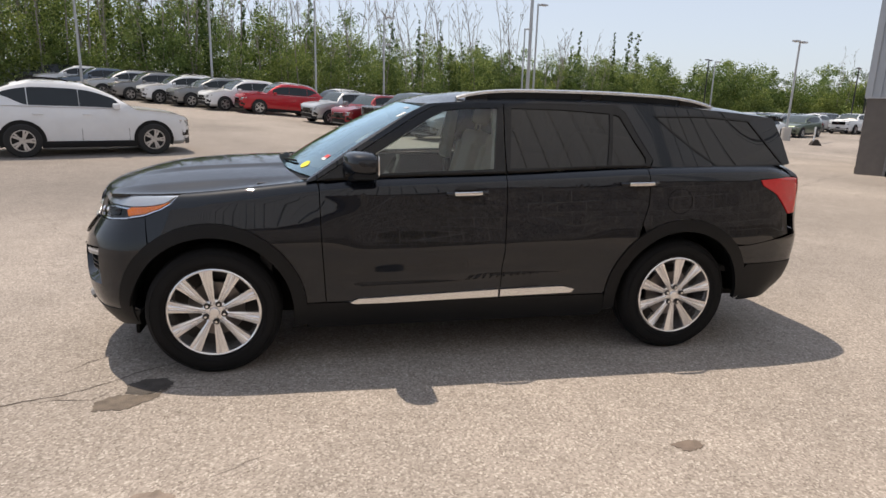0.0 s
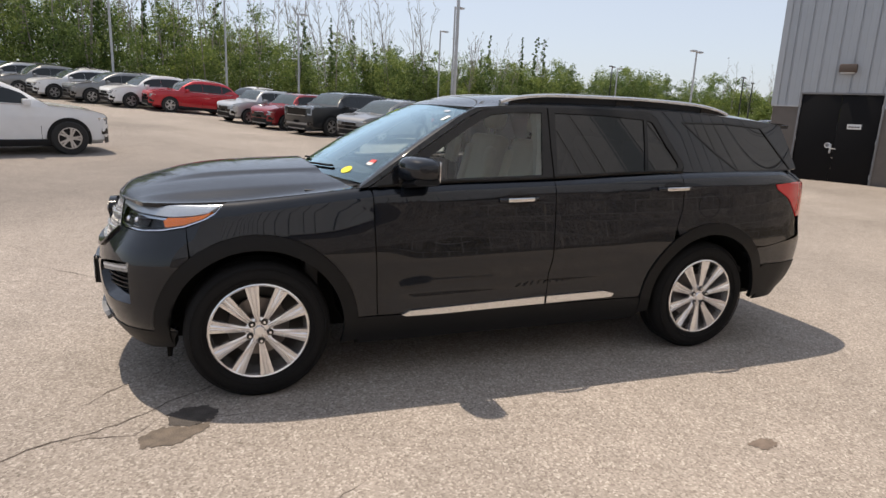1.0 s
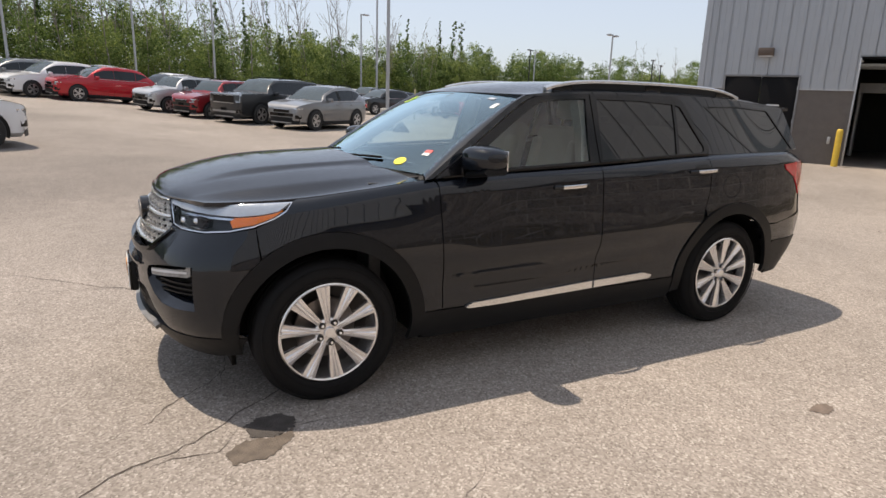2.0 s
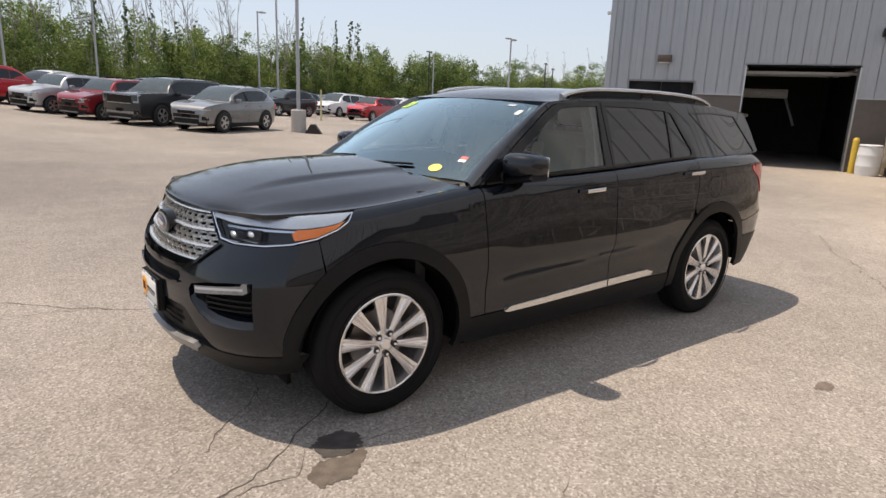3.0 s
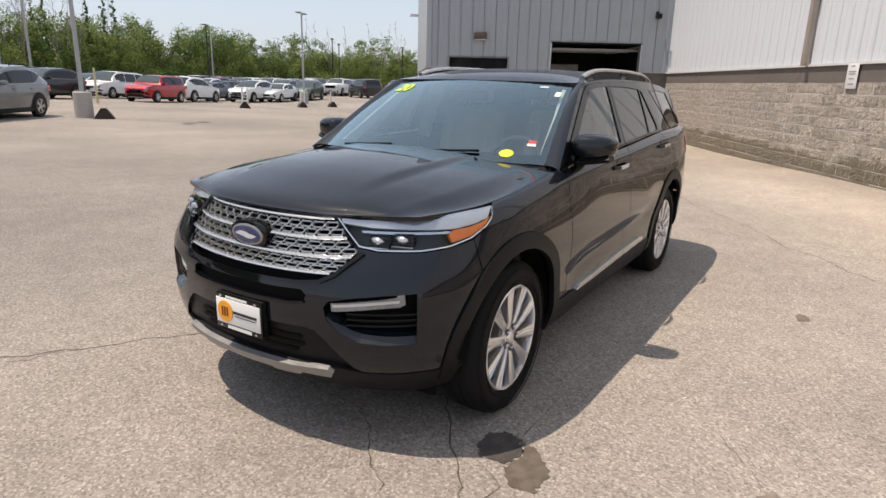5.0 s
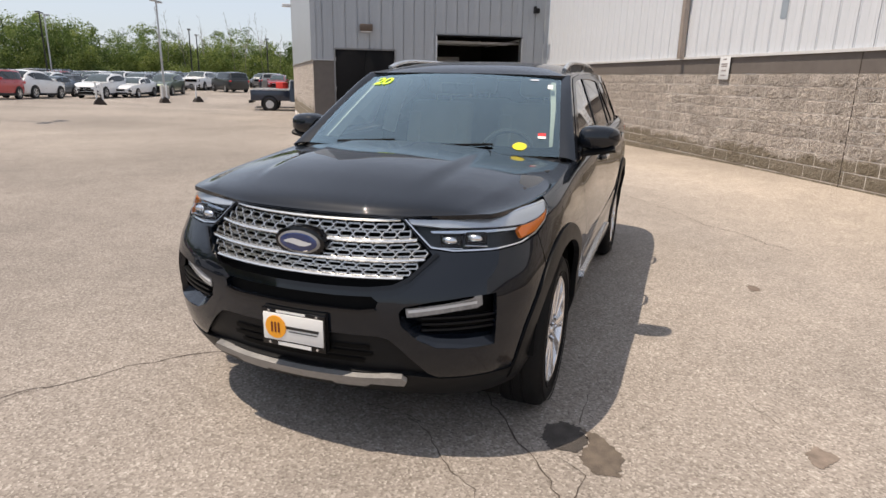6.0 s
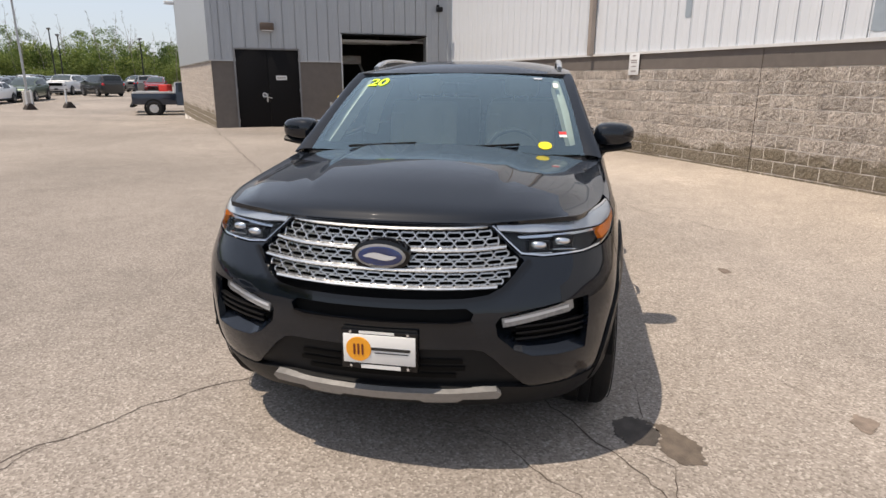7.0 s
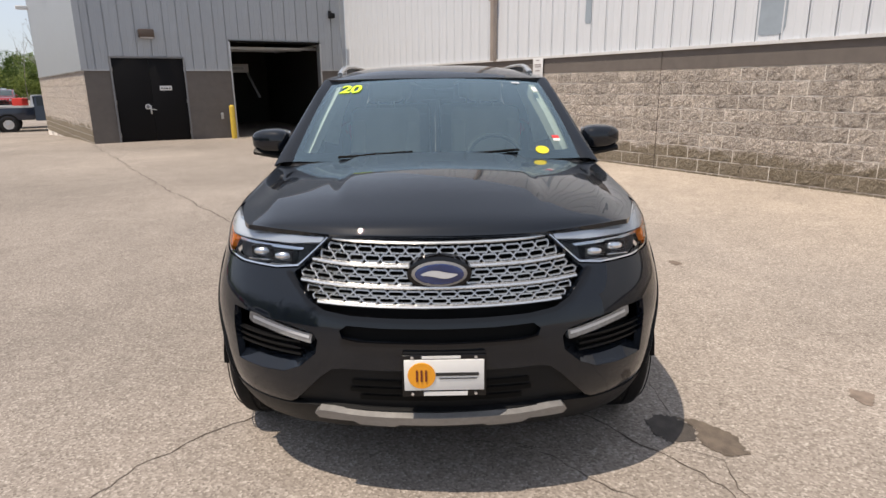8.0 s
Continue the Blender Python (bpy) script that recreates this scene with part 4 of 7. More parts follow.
for sg in (1, -1):
    lamp = new("headlight")
    lamp.parent = suv
    tagged(lamp, label="clear headlight with amber corner")
    loop = headlight_loop(sg)
    panel("lamp_housing", [loop], wrap, lamp_grey, lamp, lift=-0.055, thick=0.0, step=0.05)
    panel("lamp_lens", [shift_loop(loop, 0.002)], wrap, lens_glass, lamp, lift=0.002, thick=0.0, step=0.04, label="clear lens")
    panel("lamp_rim", [shift_loop(loop, -0.002), shift_loop(loop, 0.004)], wrap, chrome, lamp, lift=-0.004, thick=0.03, step=0.03)
    # bright eyebrow strip along the top
    brow = [nose_pt(p, sg) for p in [("y", 0.475, 1.053), ("y", 0.58, 1.055), ("x", -2.10, 1.056), ("x", -1.95, 1.061), ("x", -1.80, 1.066), ("x", -1.70, 1.070),
                                     ("x", -1.76, 1.034), ("x", -1.84, 1.018), ("x", -1.95, 1.008), ("x", -2.08, 1.010), ("y", 0.62, 1.020), ("y", 0.485, 1.036)]]
    panel("daytime_strip", [brow], wrap, clear_plastic, lamp, lift=-0.003, thick=0.02, step=0.04, label="clear bright light strip")
    amb = [nose_pt(p, sg) for p in [("x", -1.735, 1.040), ("x", -1.79, 1.023), ("x", -1.88, 1.008), ("x", -1.97, 1.003), ("x", -2.00, 0.985), ("x", -1.985, 0.955), ("x", -1.88, 0.970), ("x", -1.785, 1.006)]]
    panel("amber_reflector", [amb], wrap, amber, lamp, lift=-0.004, thick=0.02, step=0.03, label="amber corner lens")
    for yy, zz, rr in ((0.665, 0.978, 0.026), (0.775, 0.981, 0.026)):
        p = on_nose(-sg * yy, zz, -0.035)
        box_v = bmesh.new()
        add_box(box_v, -0.030, 0.035, -0.046, 0.046, -0.030, 0.026, 0.010, Matrix.Translation(p) @ Matrix.Rotation(radians(sg * 18), 4, "Z"))
        unit = part("projector_unit", box_v, gloss_black, lamp, "dark projector housing")
        bm = bmesh.new()
        r = bmesh.ops.create_uvsphere(bm, u_segments=16, v_segments=10, radius=rr)
        bmesh.ops.scale(bm, vec=(0.6, 1.35, 0.62), verts=r["verts"])
        bmesh.ops.translate(bm, vec=p + Vector((-0.030, 0, 0.006)), verts=r["verts"])
        part("projector", bm, lamp_chrome, unit, "bright projector lens")
        bm = bmesh.new()
        add_box(bm, -0.046, -0.030, -0.048, 0.048, -0.026, -0.021, 0.002, Matrix.Translation(p) @ Matrix.Rotation(radians(sg * 18), 4, "Z"))
        part("projector_trim", bm, lamp_chrome, unit)
    inner = [nose_pt(p, sg) for p in [("y", 0.57, 1.012), ("y", 0.70, 1.010), ("x", -1.97, 1.002), ("x", -1.97, 0.992), ("y", 0.70, 0.999), ("y", 0.58, 1.003)]]
    panel("lamp_shelf", [inner], wrap, lamp_chrome, lamp, lift=-0.02, thick=0.02, step=0.04)
    # fog lamp pocket
    pk = pocket(sg)
    deep = lambda s, z: Vector(wrap(s, z)) + Vector((0.012 + 0.036 * smooth(s_of_y(0.47), s_of_y(0.74), abs(s)), 0, 0))
    panel("pocket_back", [shift_loop(pk, -0.02)], wrap, dark_black, suv, lift=-0.075, thick=0.0, step=0.05)
    fog = [nose_pt(p, sg) for p in [("y", 0.478, 0.722), ("y", 0.58, 0.730), ("y", 0.68, 0.738), ("y", 0.722, 0.744), ("y", 0.730, 0.756), ("y", 0.752, 0.758), ("y", 0.756, 0.715), ("y", 0.735, 0.703), ("y", 0.66, 0.700), ("y", 0.58, 0.694), ("y", 0.484, 0.687)]]
    fl = panel("fog_lamp", [fog], deep, fog_plastic, suv, thick=0.03, step=0.025, label="clear fog lamp strip")
    bright = [nose_pt(p, sg) for p in [("y", 0.487, 0.7165), ("y", 0.58, 0.7235), ("y", 0.735, 0.733), ("y", 0.735, 0.722), ("y", 0.58, 0.7125), ("y", 0.489, 0.7055)]]
    panel("fog_reflector", [bright], deep, clear_plastic, fl, lift=0.003, thick=0.004, step=0.03)
    # sloping floor of the pocket
    lip = [("y", 0.463, 0.662), ("y", 0.495, 0.627), ("y", 0.53, 0.594), ("y", 0.565, 0.574), ("y", 0.60, 0.560), ("y", 0.65, 0.553), ("y", 0.70, 0.548), ("y", 0.76, 0.547), ("y", 0.815, 0.546)]

    def pocket_floor(a_, c_):
        k_ = a_ * (len(lip) - 1)
        i_ = min(len(lip) - 2, int(k_))
        f_ = k_ - i_
        y_, z_ = lip[i_][1] + (lip[i_ + 1][1] - lip[i_][1]) * f_, lip[i_][2] + (lip[i_ + 1][2] - lip[i_][2]) * f_
        s_ = sg * s_of_y(y_)
        return Vector(wrap(s_, z_ + 0.052 * c_)) + Vector((0.066 * c_ + 0.002, sg * 0.02 * c_, 0))

    grid_part("pocket_floor", 33, 5, pocket_floor, black_paint, suv)
    for zz in (0.625, 0.650, 0.675):
        bm = bmesh.new()
        sweep(bm, [Vector(on_nose(-sg * y, zz, 0.0)) + Vector((0.045, 0, 0)) for y in np.linspace(0.53, 0.80, 8)], [(0.010, -0.004), (0.010, 0.004), (-0.010, 0.004), (-0.010, -0.004)])
        part("pocket_fin", bm, satin_black, suv)

# dealer plate in front of the bumper
plate_white = plain("plate_white", (0.78, 0.78, 0.76), 0.35, spread=0.03)
orange = plain("plate_orange", (0.85, 0.36, 0.02), 0.4, spread=0.05)
ink = plain("plate_ink", (0.02, 0.02, 0.02), 0.5)
plate = new("dealer_plate")
plate.parent = suv
tagged(plate, label="white dealer plate with orange disc in black frame")
PX, PY, PZ = -2.412, -0.012, 0.570
box_part("plate_holder", PX + 0.008, PX + 0.04, PY - 0.15, PY + 0.15, PZ - 0.085, PZ + 0.088, satin_black, plate)
box_part("plate_frame", PX - 0.002, PX + 0.010, PY - 0.153, PY + 0.153, PZ - 0.082, PZ + 0.082, gloss_black, plate, "black plate frame", 0.003)
sheet = box_part("plate_sheet", PX - 0.006, PX, PY - 0.145, PY + 0.145, PZ - 0.056, PZ + 0.064, plate_white, plate, "white plate", 0.002)
bm = bmesh.new()
add_revolve(bm, [(0.0005, -0.0095), (0.050, -0.0095), (0.051, -0.007)], 28, "x", (PX, PY + 0.082, PZ + 0.004))
part("plate_disc", bm, orange, sheet, "orange disc")
for y0, y1, z0, z1 in ((0.030, -0.125, 0.002, 0.014), (0.018, -0.118, -0.010, -0.007)):
    box_part("plate_lettering", PX - 0.0085, PX - 0.005, PY + y1, PY + y0, PZ + z0, PZ + z1, ink, sheet, "", 0.0)
red_ink = plain("plate_red_ink", (0.16, 0.03, 0.01), 0.5)
for y0, y1 in ((0.062, 0.069), (0.0785, 0.0855), (0.095, 0.102)):
    box_part("plate_emblem", PX - 0.012, PX - 0.0094, PY + y0, PY + y1, PZ - 0.018, PZ + 0.026, red_ink, sheet, "", 0.0)
for y0, y1, z0, z1 in ((0.075, -0.085, -0.078, -0.062), (0.08, -0.06, 0.068, 0.078)):
    box_part("frame_lettering", PX - 0.0045, PX - 0.001, PY + y1, PY + y0, PZ + z0, PZ + z1, plate_white, plate, "", 0.0)
for yy in (-0.115, 0.115):
    for zz in (-0.070, 0.073):
        bm = bmesh.new()
        add_revolve(bm, [(0.0005, -0.006), (0.006, -0.005), (0.007, 0.0)], 10, "x", (PX - 0.001, PY + yy, PZ + zz))
        part("plate_screw", bm, lamp_chrome, plate)


# ---- wheels ----
def wheel(name, cx, sg, turn, mats, label, hub=HUB_Z, radius=TYRE_R, face=0.955, parent=None):
    """A ten-spoke wheel whose outer face lies at the half-width face."""
    w = new(name)
    w.parent = parent
    w.matrix_local = Matrix.Translation((cx, -sg * face, hub)) @ (Matrix.Identity(4) if sg > 0 else Matrix.Rotation(math.pi, 4, "Z")) @ Matrix.Rotation(radians(turn), 4, "Y")
    tagged(w, label=label)
    tyre_m, alloy_m, dark_m = mats
    R, RR = radius, 0.268
    bm = bmesh.new()
    prof = [(RR - 0.004, 0.030), (RR + 0.012, 0.002), (RR + 0.040, -0.010), (RR + 0.075, -0.008), (R - 0.022, 0.006), (R - 0.006, 0.022), (R, 0.040), (R, 0.075), (R - 0.006, 0.080), (R - 0.006, 0.086), (R, 0.091),
            (R, 0.126), (R - 0.006, 0.131), (R - 0.006, 0.137), (R, 0.142), (R, 0.180), (R - 0.006, 0.20), (R - 0.03, 0.222), (RR, 0.225)]
    add_revolve(bm, prof, 72)
    # raised ring lines on the side wall
    for rl in (RR + 0.030, RR + 0.088):
        add_revolve(bm, [(rl - 0.002, -0.008), (rl - 0.001, -0.0125), (rl + 0.001, -0.0125), (rl + 0.002, -0.008)], 72)
    part("tyre", bm, tyre_m, w, "black rubber tyre")
    bm = bmesh.new()
    add_revolve(bm, [(RR + 0.004, 0.018), (RR + 0.003, 0.004), (RR - 0.004, 0.000), (RR - 0.012, 0.004), (RR - 0.016, 0.020), (RR - 0.022, 0.12), (RR - 0.01, 0.20)], 72)
    part("rim", bm, alloy_m, w, "polished alloy rim")
    for k in range(10):
        a = radians(36 * k + 18)
        bm = bmesh.new()
        rows = []
        # cross-section of a spoke: two bright ridges with a groove between them
        for r, hw, dy in ((0.050, 0.0155, 0.020), (0.085, 0.0165, 0.014), (0.13, 0.0225, 0.011), (0.19, 0.0295, 0.009), (0.235, 0.0355, 0.006), (0.258, 0.039, 0.004)):
            sec = [(-1.0, 0.026), (-0.96, 0.0), (-0.52, -0.0035), (-0.40, 0.0035), (-0.12, -0.004), (0.12, -0.004), (0.40, 0.0035), (0.52, -0.0035), (0.96, 0.0), (1.0, 0.026)]
            rows.append([bm.verts.new((r * math.cos(a) - hw * q * math.sin(a), dy + d, r * math.sin(a) + hw * q * math.cos(a))) for q, d in sec])
        for p, q in zip(rows, rows[1:]):
            for i in range(9):
                bm.faces.new((p[i], p[i + 1], q[i + 1], q[i]))
        part("spoke", bm, alloy_m, w, smooth_angle=25)
    bm = bmesh.new()
    add_revolve(bm, [(0.0005, 0.006), (0.026, 0.007), (0.030, 0.011), (0.033, 0.018), (0.062, 0.020), (0.075, 0.028), (0.078, 0.05)], 32)
    part("hub", bm, alloy_m, w)
    for k in range(5):
        a = radians(72 * k + 18)
        bm = bmesh.new()
        cxx, czz = 0.057 * math.cos(a), 0.057 * math.sin(a)
        add_revolve(bm, [(0.0005, 0.001), (0.0080, 0.001), (0.0100, 0.005), (0.0105, 0.022)], 6, "y", (cxx, 0, czz))
        nut = part("lug_nut", bm, chrome, w)
        bm = bmesh.new()
        add_revolve(bm, [(0.0185, 0.0110), (0.0170, 0.0085), (0.009, 0.0110)], 16, "y", (cxx, 0, czz))
        part("nut_seat", bm, dark_m, nut)
    bm = bmesh.new()
    add_revolve(bm, [(0.0005, 0.095), (0.10, 0.095), (0.165, 0.095), (0.168, 0.11), (0.10, 0.115)], 40)
    part("brake_disc", bm, brake, w)
    bm = bmesh.new()
    add_revolve(bm, [(0.0005, 0.15), (RR - 0.01, 0.15)], 40)
    part("wheel_back", bm, dark_m, w)
    return w


WHEEL_MATS = (rubber, alloy, alloy_dark)
for cx, sg, turn in ((AXLE_F, 1, -44), (AXLE_R, 1, 3), (AXLE_F, -1, 14), (AXLE_R, -1, 20)):
    wheel("wheel", cx, sg, turn, WHEEL_MATS, "ten-spoke polished alloy wheel with black tyre", parent=suv)
    # dark wheel house
    bm = bmesh.new()
    r0 = ARCH_IN + 0.004
    pts = arc(0, 0, r0, 2, 174, 24)
    rows = [[bm.verts.new((cx + x, -sg * y, HUB_Z + z)) for x, z in pts] for y in (0.94, 0.64)]
    for i in range(len(pts) - 1):
        bm.faces.new((rows[0][i], rows[0][i + 1], rows[1][i + 1], rows[1][i]))
    bm.faces.new(rows[1])
    part("wheel_house", bm, dark_black, suv)
# underbody
bm = bmesh.new()
add_box(bm, -2.02, 2.35, -0.62, 0.62, 0.26, 0.52, 0.03)
add_box(bm, -2.20, -2.0, -0.42, 0.42, 0.34, 0.50, 0.02)
add_box(bm, -2.09, -2.0, -0.66, 0.66, 0.34, 0.50, 0.02)
for sg in (1, -1):
    add_box(bm, -0.98, 0.98, min(-sg * 0.60, -sg * 0.91), max(-sg * 0.60, -sg * 0.91), 0.25, 0.46, 0.01)
    add_box(bm, 2.03, 2.40, min(-sg * 0.60, -sg * 0.80), max(-sg * 0.60, -sg * 0.80), 0.36, 0.60, 0.01)
    add_box(bm, -1.99, -1.965, min(-sg * 0.55, -sg * 0.80), max(-sg * 0.55, -sg * 0.80), 0.22, 0.62, 0.006)
part("underbody", bm, dark_black, suv)

# ---- cabin ----
box_part("cabin_floor", -1.0, 2.2, -0.86, 0.86, 0.52, 0.56, carpet, suv)
box_part("firewall", -1.25, -1.18, -0.82, 0.82, 0.5, 1.14, dash_black, suv)
bm = bmesh.new()
prof = [(-1.10, 1.150), (-0.85, 1.172), (-0.62, 1.150), (-0.50, 1.085), (-0.49, 0.95), (-0.55, 0.80), (-1.10, 0.80)]
rows = [[bm.verts.new((x, y, z)) for x, z in prof] for y in (-0.80, 0.80)]
for i in range(len(prof)):
    bm.faces.new((rows[0][i], rows[0][(i + 1) % len(prof)], rows[1][(i + 1) % len(prof)], rows[1][i]))
bm.faces.new(rows[0]), bm.faces.new(rows[1][::-1])
part("dashboard", bm, dash_black, suv, "dark dashboard")
for sg in (1, -1):
    s0, s1 = (min(-sg * 0.845, -sg * 0.885), max(-sg * 0.845, -sg * 0.885))
    box_part("door_lining", -0.85, 0.22, s0, s1, 0.56, 1.185, dash_black, suv, "dark door lining", 0.01)
    box_part("door_lining", 0.30, 1.2, s0, s1, 0.56, 1.215, dash_black, suv, "dark door lining", 0.01)
    bm = bmesh.new()
    sweep(bm, [(0.225, -sg * 0.79, 1.18), (0.245, -sg * 0.735, 1.4), (0.26, -sg * 0.645, 1.60)], [(0.03, -0.05), (0.03, 0.05), (-0.03, 0.05), (-0.03, -0.05)])
    part("centre_pillar_trim", bm, headliner, suv, "pale pillar trim")
    bm = bmesh.new()
    sweep(bm, [(-0.84, -sg * 0.775, 1.17), (-0.48, -sg * 0.705, 1.40), (-0.23, -sg * 0.645, 1.56)], [(0.035, -0.04), (0.035, 0.03), (-0.035, 0.03), (-0.035, -0.04)])
    part("front_pillar_trim", bm, headliner, suv, "pale pillar trim")
panel("roof_lining", [[(-0.93, -0.26), (0.93, -0.26), (0.93, 2.25), (-0.93, 2.25)]], roof, headliner, suv, step=0.15, thick=0.0, lift=-0.045, label="pale roof lining", flip=True)


def seat(cx, cy, wide, name="seat"):
    st = new(name)
    st.parent = suv
    tagged(st, label="pale tan leather seat")
    bm = bmesh.new()
    add_box(bm, cx - 0.26, cx + 0.26, cy - wide / 2, cy + wide / 2, 0.70, 0.86, 0.05, seg=3)
    part("cushion", bm, leather, st)
    bm = bmesh.new()
    m = Matrix.Translation((cx + 0.24, cy, 0.84)) @ Matrix.Rotation(radians(14), 4, "Y")
    add_box(bm, -0.06, 0.075, -wide / 2, wide / 2, 0.0, 0.60, 0.05, m, seg=3)
    add_box(bm, -0.085, 0.0, -wide / 2, -wide / 2 + 0.11, 0.05, 0.50, 0.03, m, seg=3)
    add_box(bm, -0.085, 0.0, wide / 2 - 0.11, wide / 2, 0.05, 0.50, 0.03, m, seg=3)
    part("backrest", bm, leather, st)
    if wide < 0.8:
        bm = bmesh.new()
        add_box(bm, -0.045, 0.055, -0.13, 0.13, 0.65, 0.83, 0.04, m, seg=3)
        add_tube(bm, m @ Vector((0, -0.06, 0.58)), m @ Vector((0, -0.06, 0.68)), 0.008)
        add_tube(bm, m @ Vector((0, 0.06, 0.58)), m @ Vector((0, 0.06, 0.68)), 0.008)
        part("headrest", bm, leather, st)


seat(0.02, -0.38, 0.52, "driver_seat")
seat(0.02, 0.38, 0.52, "passenger_seat")
seat(1.02, -0.35, 0.60, "rear_seat")
seat(1.02, 0.35, 0.60, "rear_seat")
bm = bmesh.new()
m = Matrix.Translation((-0.43, -0.38, 1.10)) @ Matrix.Rotation(radians(-65), 4, "Y")
for k in range(28):
    a0, a1 = 2 * math.pi * k / 28, 2 * math.pi * (k + 1) / 28
    add_tube(bm, m @ Vector((0.185 * math.cos(a0), 0.185 * math.sin(a0), 0)), m @ Vector((0.185 * math.cos(a1), 0.185 * math.sin(a1), 0)), 0.016, n=8)
add_box(bm, -0.06, 0.06, -0.08, 0.08, -0.02, 0.03, 0.02, m)
add_box(bm, -0.015, 0.015, -0.18, 0.18, -0.01, 0.01, 0.004, m)
add_box(bm, -0.18, 0.0, -0.015, 0.015, -0.01, 0.01, 0.004, m)
part("steering_wheel", bm, dash_black, suv, "dark steering wheel")
bm = bmesh.new()
p = Vector(wind(0, 0.86)) + Vector((0.10, 0, -0.05))
add_box(bm, p.x - 0.02, p.x + 0.02, -0.12, 0.12, p.z - 0.035, p.z + 0.035, 0.015)
add_tube(bm, (p.x - 0.02, 0, p.z), Vector(wind(0, 0.9)) + Vector((0.01, 0, -0.02)), 0.012)
part("inner_mirror", bm, dash_black, suv)


# stickers on the windscreen
def stuck(name, u0, v0, u1, v1, mat, lift=0.003, oval=False):
    if oval:
        loop = [((u0 + u1) / 2 + (u1 - u0) / 2 * math.cos(a), (v0 + v1) / 2 + (v1 - v0) / 2 * math.sin(a)) for a in np.linspace(0, 2 * math.pi, 25)[:-1]]
    else:
        loop = [(u0, v0), (u1, v0), (u1, v1), (u0, v1)]
    return panel(name, [loop], wind, mat, suv, step=0.06, thick=0.0, lift=lift, flip=True)


lime = plain("lime_paint", (0.62, 0.85, 0.03), 0.4, spread=0.05)
yellow = plain("yellow_sticker", (0.85, 0.72, 0.03), 0.4, spread=0.05)
red_paper = plain("red_paper", (0.65, 0.05, 0.05), 0.5)
stuck("white_sticker", -0.93, 0.78, -0.885, 0.85, plate_white)
stuck("small_sticker", -0.80, 0.905, -0.72, 0.935, clear_plastic)
stuck("registration_sticker", -0.905, 0.165, -0.850, 0.19, plate_white)
stuck("registration_band", -0.905, 0.192, -0.850, 0.222, red_paper)
stuck("oval_sticker", -0.785, 0.045, -0.690, 0.118, yellow, oval=True)
cu = bpy.data.curves.new("year_number", "FONT")
cu.body = "20"
cu.size = 0.142
cu.extrude = 0.0006
cu.offset = 0.004
cu.shear = 0.06
cu.space_character = 0.95
tmp = new("year_number", cu)
bpy.context.view_layer.update()
me = bpy.data.meshes.new_from_object(tmp.evaluated_get(bpy.context.evaluated_depsgraph_get()))
bpy.data.objects.remove(tmp)
for v in me.vertices:
    u, w = 0.875 - v.co.x / 0.70, 0.785 + v.co.y / 0.85
    v.co = Vector(wind(u, w)) + Vector((-0.46, 0, 0.89)) * (0.004 + v.co.z)
me.materials.append(lime)
yf = new("year_number", me)
yf.parent = suv
tagged(yf, label="lime green number 20 painted on the windscreen")


# ---- ground ----
BLD = radians(30.5)
N1 = Vector((math.cos(BLD), math.sin(BLD), 0))
N2 = Vector((math.sin(BLD), -math.cos(BLD), 0))
D1, D2 = 17.05, 6.51


def gz(x, y):
    """Height of the ground: level round the vehicle, rising towards the far lot and a little towards the block wall."""
    k = max(0.0, min(42.0, y - 4.0))
    k = k * k / (k + 2.0)
    z = k * max(0.0, 0.0300 - 0.0011 * max(-30.0, min(27.0, x)))
    z -= 0.28 * smooth(17.0, 27.0, x) * smooth(8.0, 18.0, y) * (1 - smooth(24.0, 32.0, y))
    z -= 0.20 * smooth(8.0, 16.0, y) * (1 - smooth(30.0, 44.0, x)) * smooth(-4.0, 1.0, x)
    d, s = x * N2.x + y * N2.y, x * N1.x + y * N1.y
    z += 0.13 * smooth(3.0, 6.4, d) * (1 - smooth(5.0, 13.0, s))
    return z


asphalt = Mat("worn_asphalt", rough=0.9)
agg = asphalt.node("ShaderNodeTexVoronoi", Scale=95.0)
asphalt.link(asphalt.coord(), agg.inputs["Vector"])
stones = asphalt.ramp(agg.outputs["Color"], [(0.0, (0.152, 0.130, 0.110)), (0.35, (0.257, 0.225, 0.196)), (0.7, (0.330, 0.292, 0.257)), (1.0, (0.505, 0.460, 0.415))])
large = asphalt.ramp(asphalt.noise(0.22, 6), [(0.32, 0.74), (0.68, 1.12)])
fine = asphalt.ramp(asphalt.noise(3.0, 8, 0.7), [(0.3, 0.88), (0.7, 1.1)])


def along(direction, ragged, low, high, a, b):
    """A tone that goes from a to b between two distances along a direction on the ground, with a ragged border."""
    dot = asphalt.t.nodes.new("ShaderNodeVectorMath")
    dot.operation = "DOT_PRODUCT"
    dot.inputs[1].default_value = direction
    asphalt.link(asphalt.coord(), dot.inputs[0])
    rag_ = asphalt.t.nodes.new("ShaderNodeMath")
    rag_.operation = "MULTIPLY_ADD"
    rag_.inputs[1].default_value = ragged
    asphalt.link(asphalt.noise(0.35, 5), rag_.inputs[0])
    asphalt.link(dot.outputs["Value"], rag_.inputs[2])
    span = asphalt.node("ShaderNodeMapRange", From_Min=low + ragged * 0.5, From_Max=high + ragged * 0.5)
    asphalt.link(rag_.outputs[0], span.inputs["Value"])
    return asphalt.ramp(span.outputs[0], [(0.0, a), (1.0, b)])


